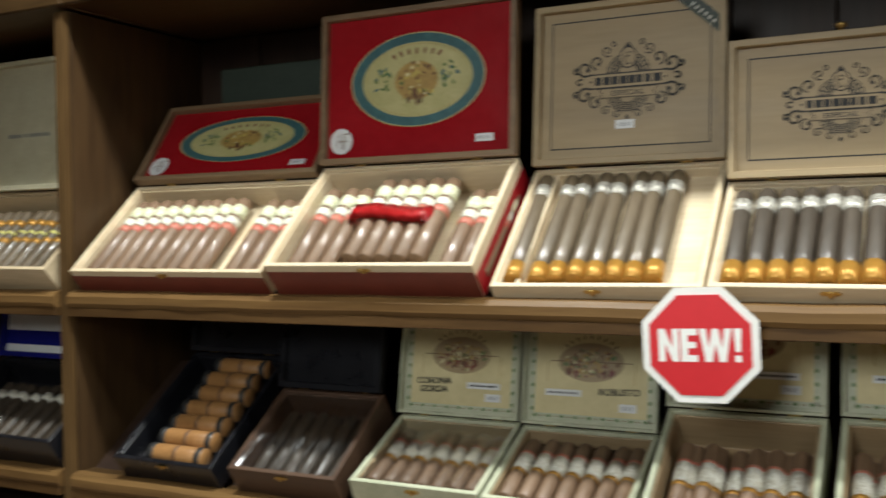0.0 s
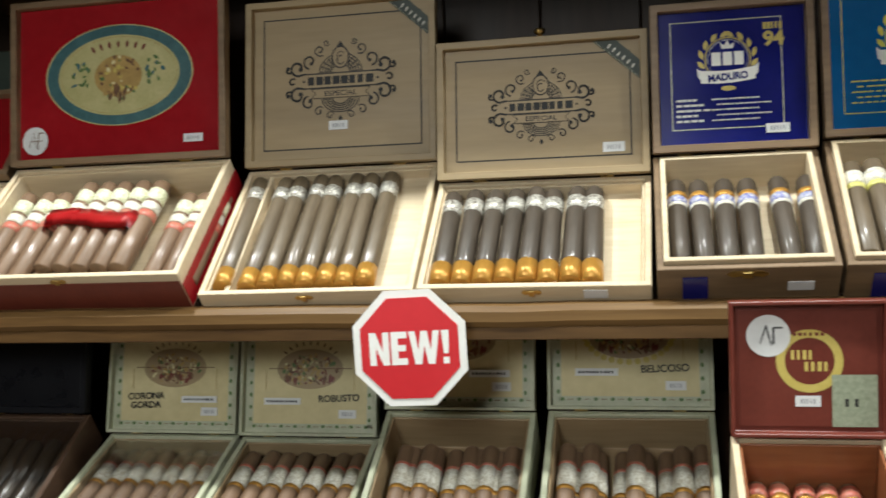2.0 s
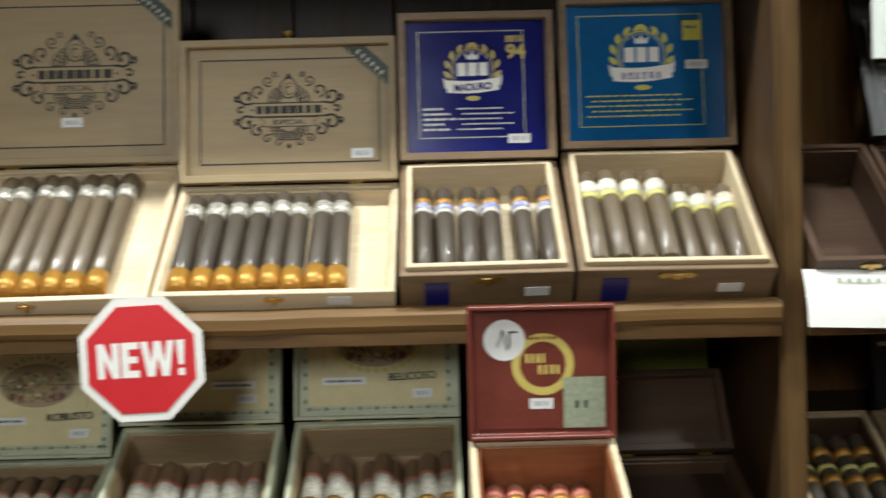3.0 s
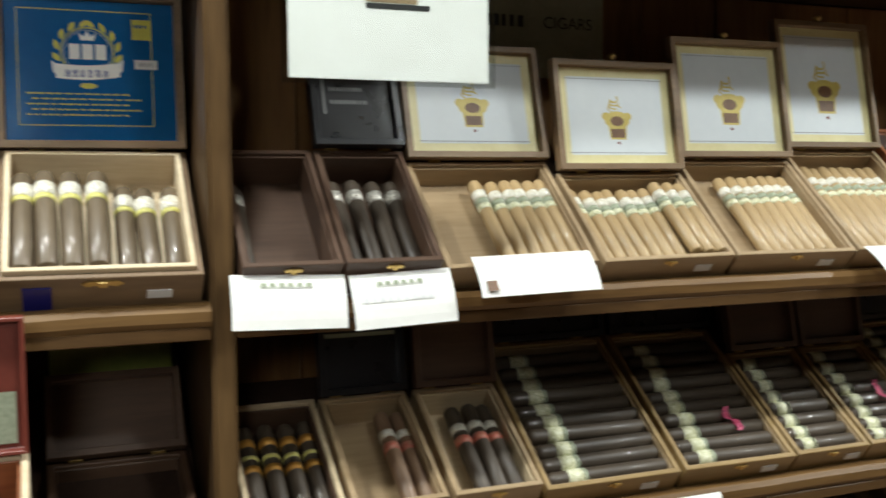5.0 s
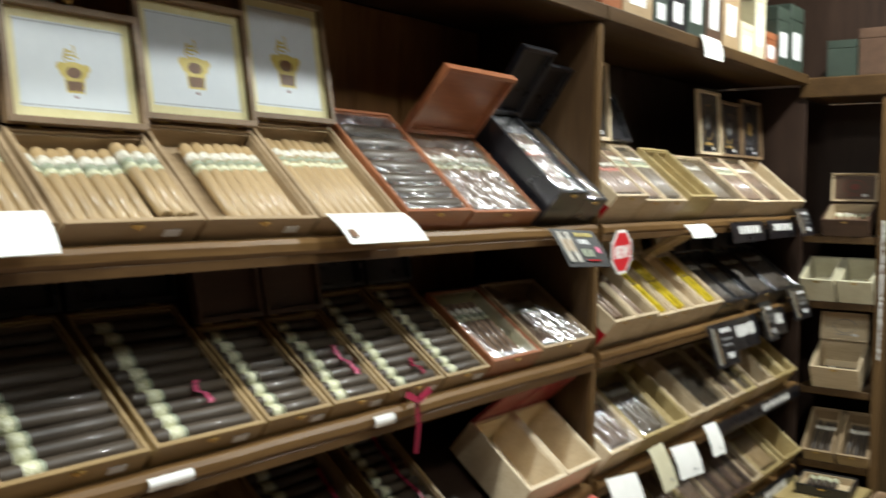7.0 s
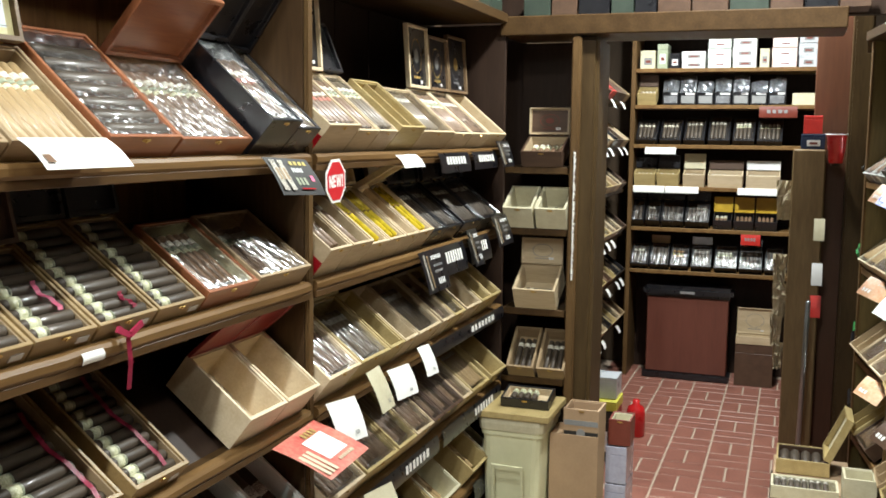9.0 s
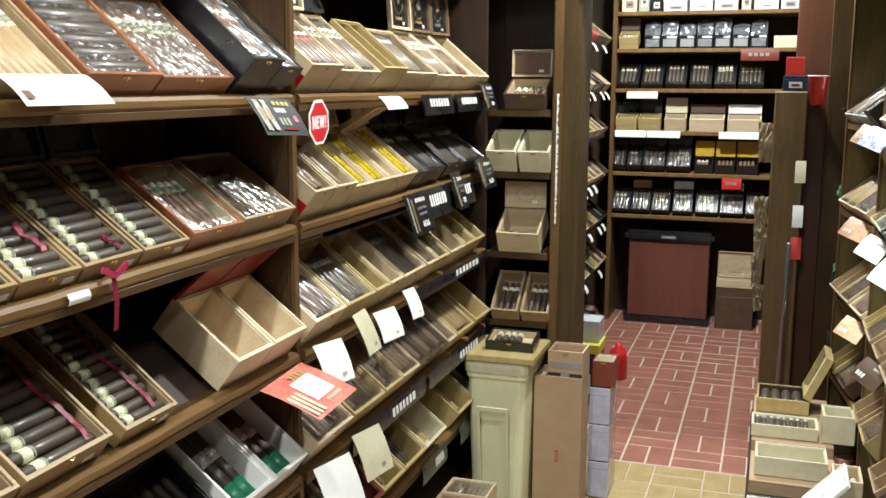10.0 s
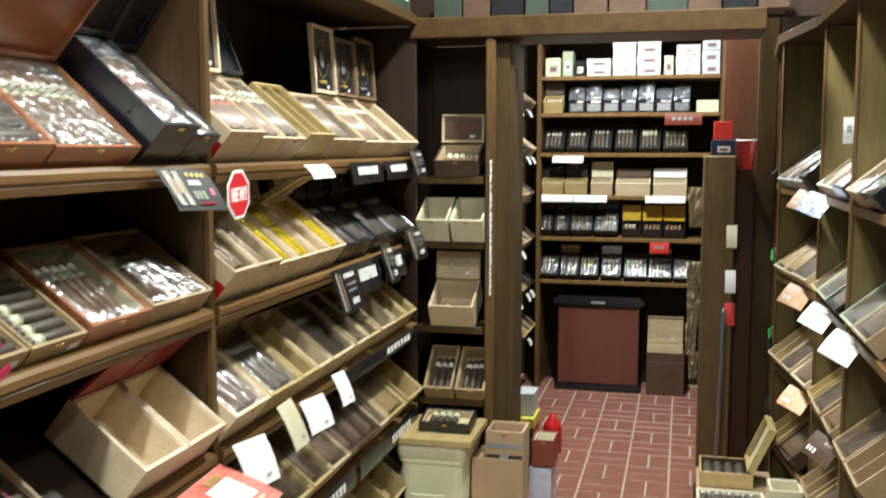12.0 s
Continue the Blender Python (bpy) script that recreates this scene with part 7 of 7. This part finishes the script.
while x < 6.1:
    w, h = rnd.uniform(0.09, 0.17), rnd.uniform(0.08, 0.16)
    plain_box(x, x + w, -1.62, -1.42, 2.07, 2.07 + h, rnd.choice((CREAM, TAN, BROWN, PALECARTON, PINKCARTON)), "closed cigar box standing on the facing top shelf", "boxes on the facing top shelf")
    x += w + 0.012
card("hanging_tag", 0, 0.035, 0.075, 0, STICKER, "small pale tag with rounded print hanging from an upright", M=pose(4.965, -1.372, 1.70, 0, 0, -90), lean=0, bars=[(GREYINK, 0.3, 0.7, 0.3, 0.6, 2)])
block("low_bench", 4.75, 6.25, -1.30, -0.99, 0.0, 0.16, DARKWOOD, "low dark wooden platform in front of the facing shelves", "platform", "", 0.003)


def bench_box(x, y, w, d, h, z, body, inner, label, turn=180, lid=None, fill=None, cover=None, tilt=0):
    M = pose(x, y, z, 0, 0, turn) @ pose(0, 0, 0, tilt)
    return cigar_box(-w / 2, w / 2, z, d, h, body, inner, label, 0, lid, fill, cover, M=M, group="boxes on the low platform", seed=int(x * 1000), clasp=False)


for x0, x1, h in ((5.62, 6.22, 0.16), (5.28, 5.58, 0.10)):
    plain_box(x0, x1, -1.30, -1.0, 0.162, 0.162 + h * 0.5, CARDBOARD, "brown carton supporting other boxes on the platform", "cartons on the platform", face="x", sticker=False)
bench_box(6.08, -1.01, 0.22, 0.21, 0.06, 0.245, GOLDWOOD, BROWN, "honey-coloured wooden box with dark wrapped bundles and its lid standing open", 180, dict(lean=24, d=0.20, h=0.03, mat=GOLDWOOD, face=CREAM, art=art_badge(GREYINK, CREAM)), [dict(across=True, r=0.021, L=0.19, n=4, wr=DARKLEAF, st="none")])
bench_box(5.66, -1.12, 0.25, 0.14, 0.05, 0.245, CREAM, CREAM, "cream tray of dark wrapped cigars", -90, None, simple_fill(0.24, DARKLEAF, "silver", 0.12, 8, 0.02), CLEAR)
bench_box(5.33, -1.14, 0.25, 0.16, 0.07, 0.215, CREAM, CREAM, "deep cream tray with a single cigar", -90, None, [dict(across=True, r=0.012, L=0.16, n=1, wr=DARKLEAF, st="big", off=0.02, lift=0.01)])
bench_box(5.06, -0.99, 0.20, 0.19, 0.05, 0.162, BLACK, WHITE, "white-edged black box of silver-wrapped cigars with a white lid", 180, dict(lean=42, d=0.19, h=0.012, mat=WHITE, face=WHITE, art=art_sketch, deep=False), [dict(across=True, r=0.011, L=0.17, n=6, wr=DARKLEAF, st="plain", lift=0.012)], CLEAR)
bench_box(5.66, -1.315, 0.12, 0.14, 0.11, 0.245, CREAM, CREAM, "deep pale open box", -90, None, None)
bench_box(5.30, -1.33, 0.10, 0.16, 0.08, 0.162, PALE, CEDAR, "pale box of short cigars", -90, None, simple_fill(0.1, COLORADO, "white2", 0.12, 3, 0.02))
bench_box(4.95, -1.33, 0.16, 0.18, 0.07, 0.162, REDWOOD, CEDAR, "reddish cedar box with an open top", -90, None, None)
# ---- cigars past the near bays, too many to count ----
def far_cigars():
    verts, faces, slots, mats, base = [], [], [], [], 0
    for me, m in FAR_CIGARS:
        co = np.empty(len(me.vertices) * 3, np.float32)
        me.vertices.foreach_get("co", co)
        mm = np.array(m)
        verts.append(co.reshape(-1, 3) @ mm[:3, :3].T + mm[:3, 3])
        mt = me.materials[0]
        if mt not in mats:
            mats.append(mt)
        k = mats.index(mt)
        for p in me.polygons:
            faces.append([base + v for v in p.vertices])
            slots.append(k)
        base += len(me.vertices)
    me = bpy.data.meshes.new("cigars")
    me.from_pydata(np.concatenate(verts).tolist(), [], faces)
    for mt in mats:
        me.materials.append(mt)
    me.polygons.foreach_set("material_index", slots)
    me.polygons.foreach_set("use_smooth", [True] * len(faces))
    tagged(new("cigars", me), "many banded cigars filling the farther open boxes", "cigars", kind="stuff")


far_cigars()

# ---- floor tiles: sand-coloured squares, then red clay pavers in a basket weave ----
def tile_mesh(name, a, b, material):
    bm = bmesh.new()
    add_box(bm, -a / 2, a / 2, -b / 2, b / 2, -0.006, 0.0)
    top = [e for e in bm.edges if all(v.co.z > -0.001 for v in e.verts)]
    bmesh.ops.bevel(bm, geom=top, offset=0.003, segments=1, affect="EDGES")
    return finish(bm, name, material)


def floors():
    fl = bpy.data.objects["floor"]
    G, U = 0.0095, 0.1045
    long_x = tile_mesh("tile", 2 * U - G, U - G, TILE)
    long_y = tile_mesh("tile", U - G, 2 * U - G, TILE)
    rnd = random.Random(9)
    y_line = -0.672
    for c in range(-6, 4):
        yc = y_line + (c + 0.5) * 2 * U
        for r in range(0, 14):
            x = 5.85 + r * 2 * U * 2 - (2 * U if c % 2 else 0)
            for me, dx, dy in ((long_x, U, -U / 2), (long_x, U, U / 2), (long_y, 2 * U + U / 2, 0), (long_y, 3 * U + U / 2, 0)):
                px, py = x + dx, yc + dy
                if px < 5.85 + 0.04 or px > 8.7 or py > 0.3 or py < -1.5:
                    continue
                part("tile", me, fl, "", pose(px, py, rnd.uniform(-0.001, 0.0005), rnd.uniform(-0.25, 0.25), rnd.uniform(-0.25, 0.25), 0))
    sand = tile_mesh("tile", 0.099, 0.199, SANDTILE)
    sand2 = tile_mesh("tile", 0.199, 0.099, SANDTILE)
    for i in range(-5, 7):
        for j in range(-9, 2):
            x, y = 5.74 - i * 0.206, -0.10 + j * 0.206
            if y < -1.6:
                continue
            if (i + j) % 2:
                for s in (-0.0515, 0.0515):
                    if x + s < 5.80:
                        part("tile", sand, fl, "", pose(x + s, y, rnd.uniform(-0.001, 0.0005), rnd.uniform(-0.2, 0.2), rnd.uniform(-0.2, 0.2)))
            else:
                for s in (-0.0515, 0.0515):
                    if x < 5.78:
                        part("tile", sand2, fl, "", pose(x, y + s, rnd.uniform(-0.001, 0.0005), rnd.uniform(-0.2, 0.2), rnd.uniform(-0.2, 0.2)))


floors()
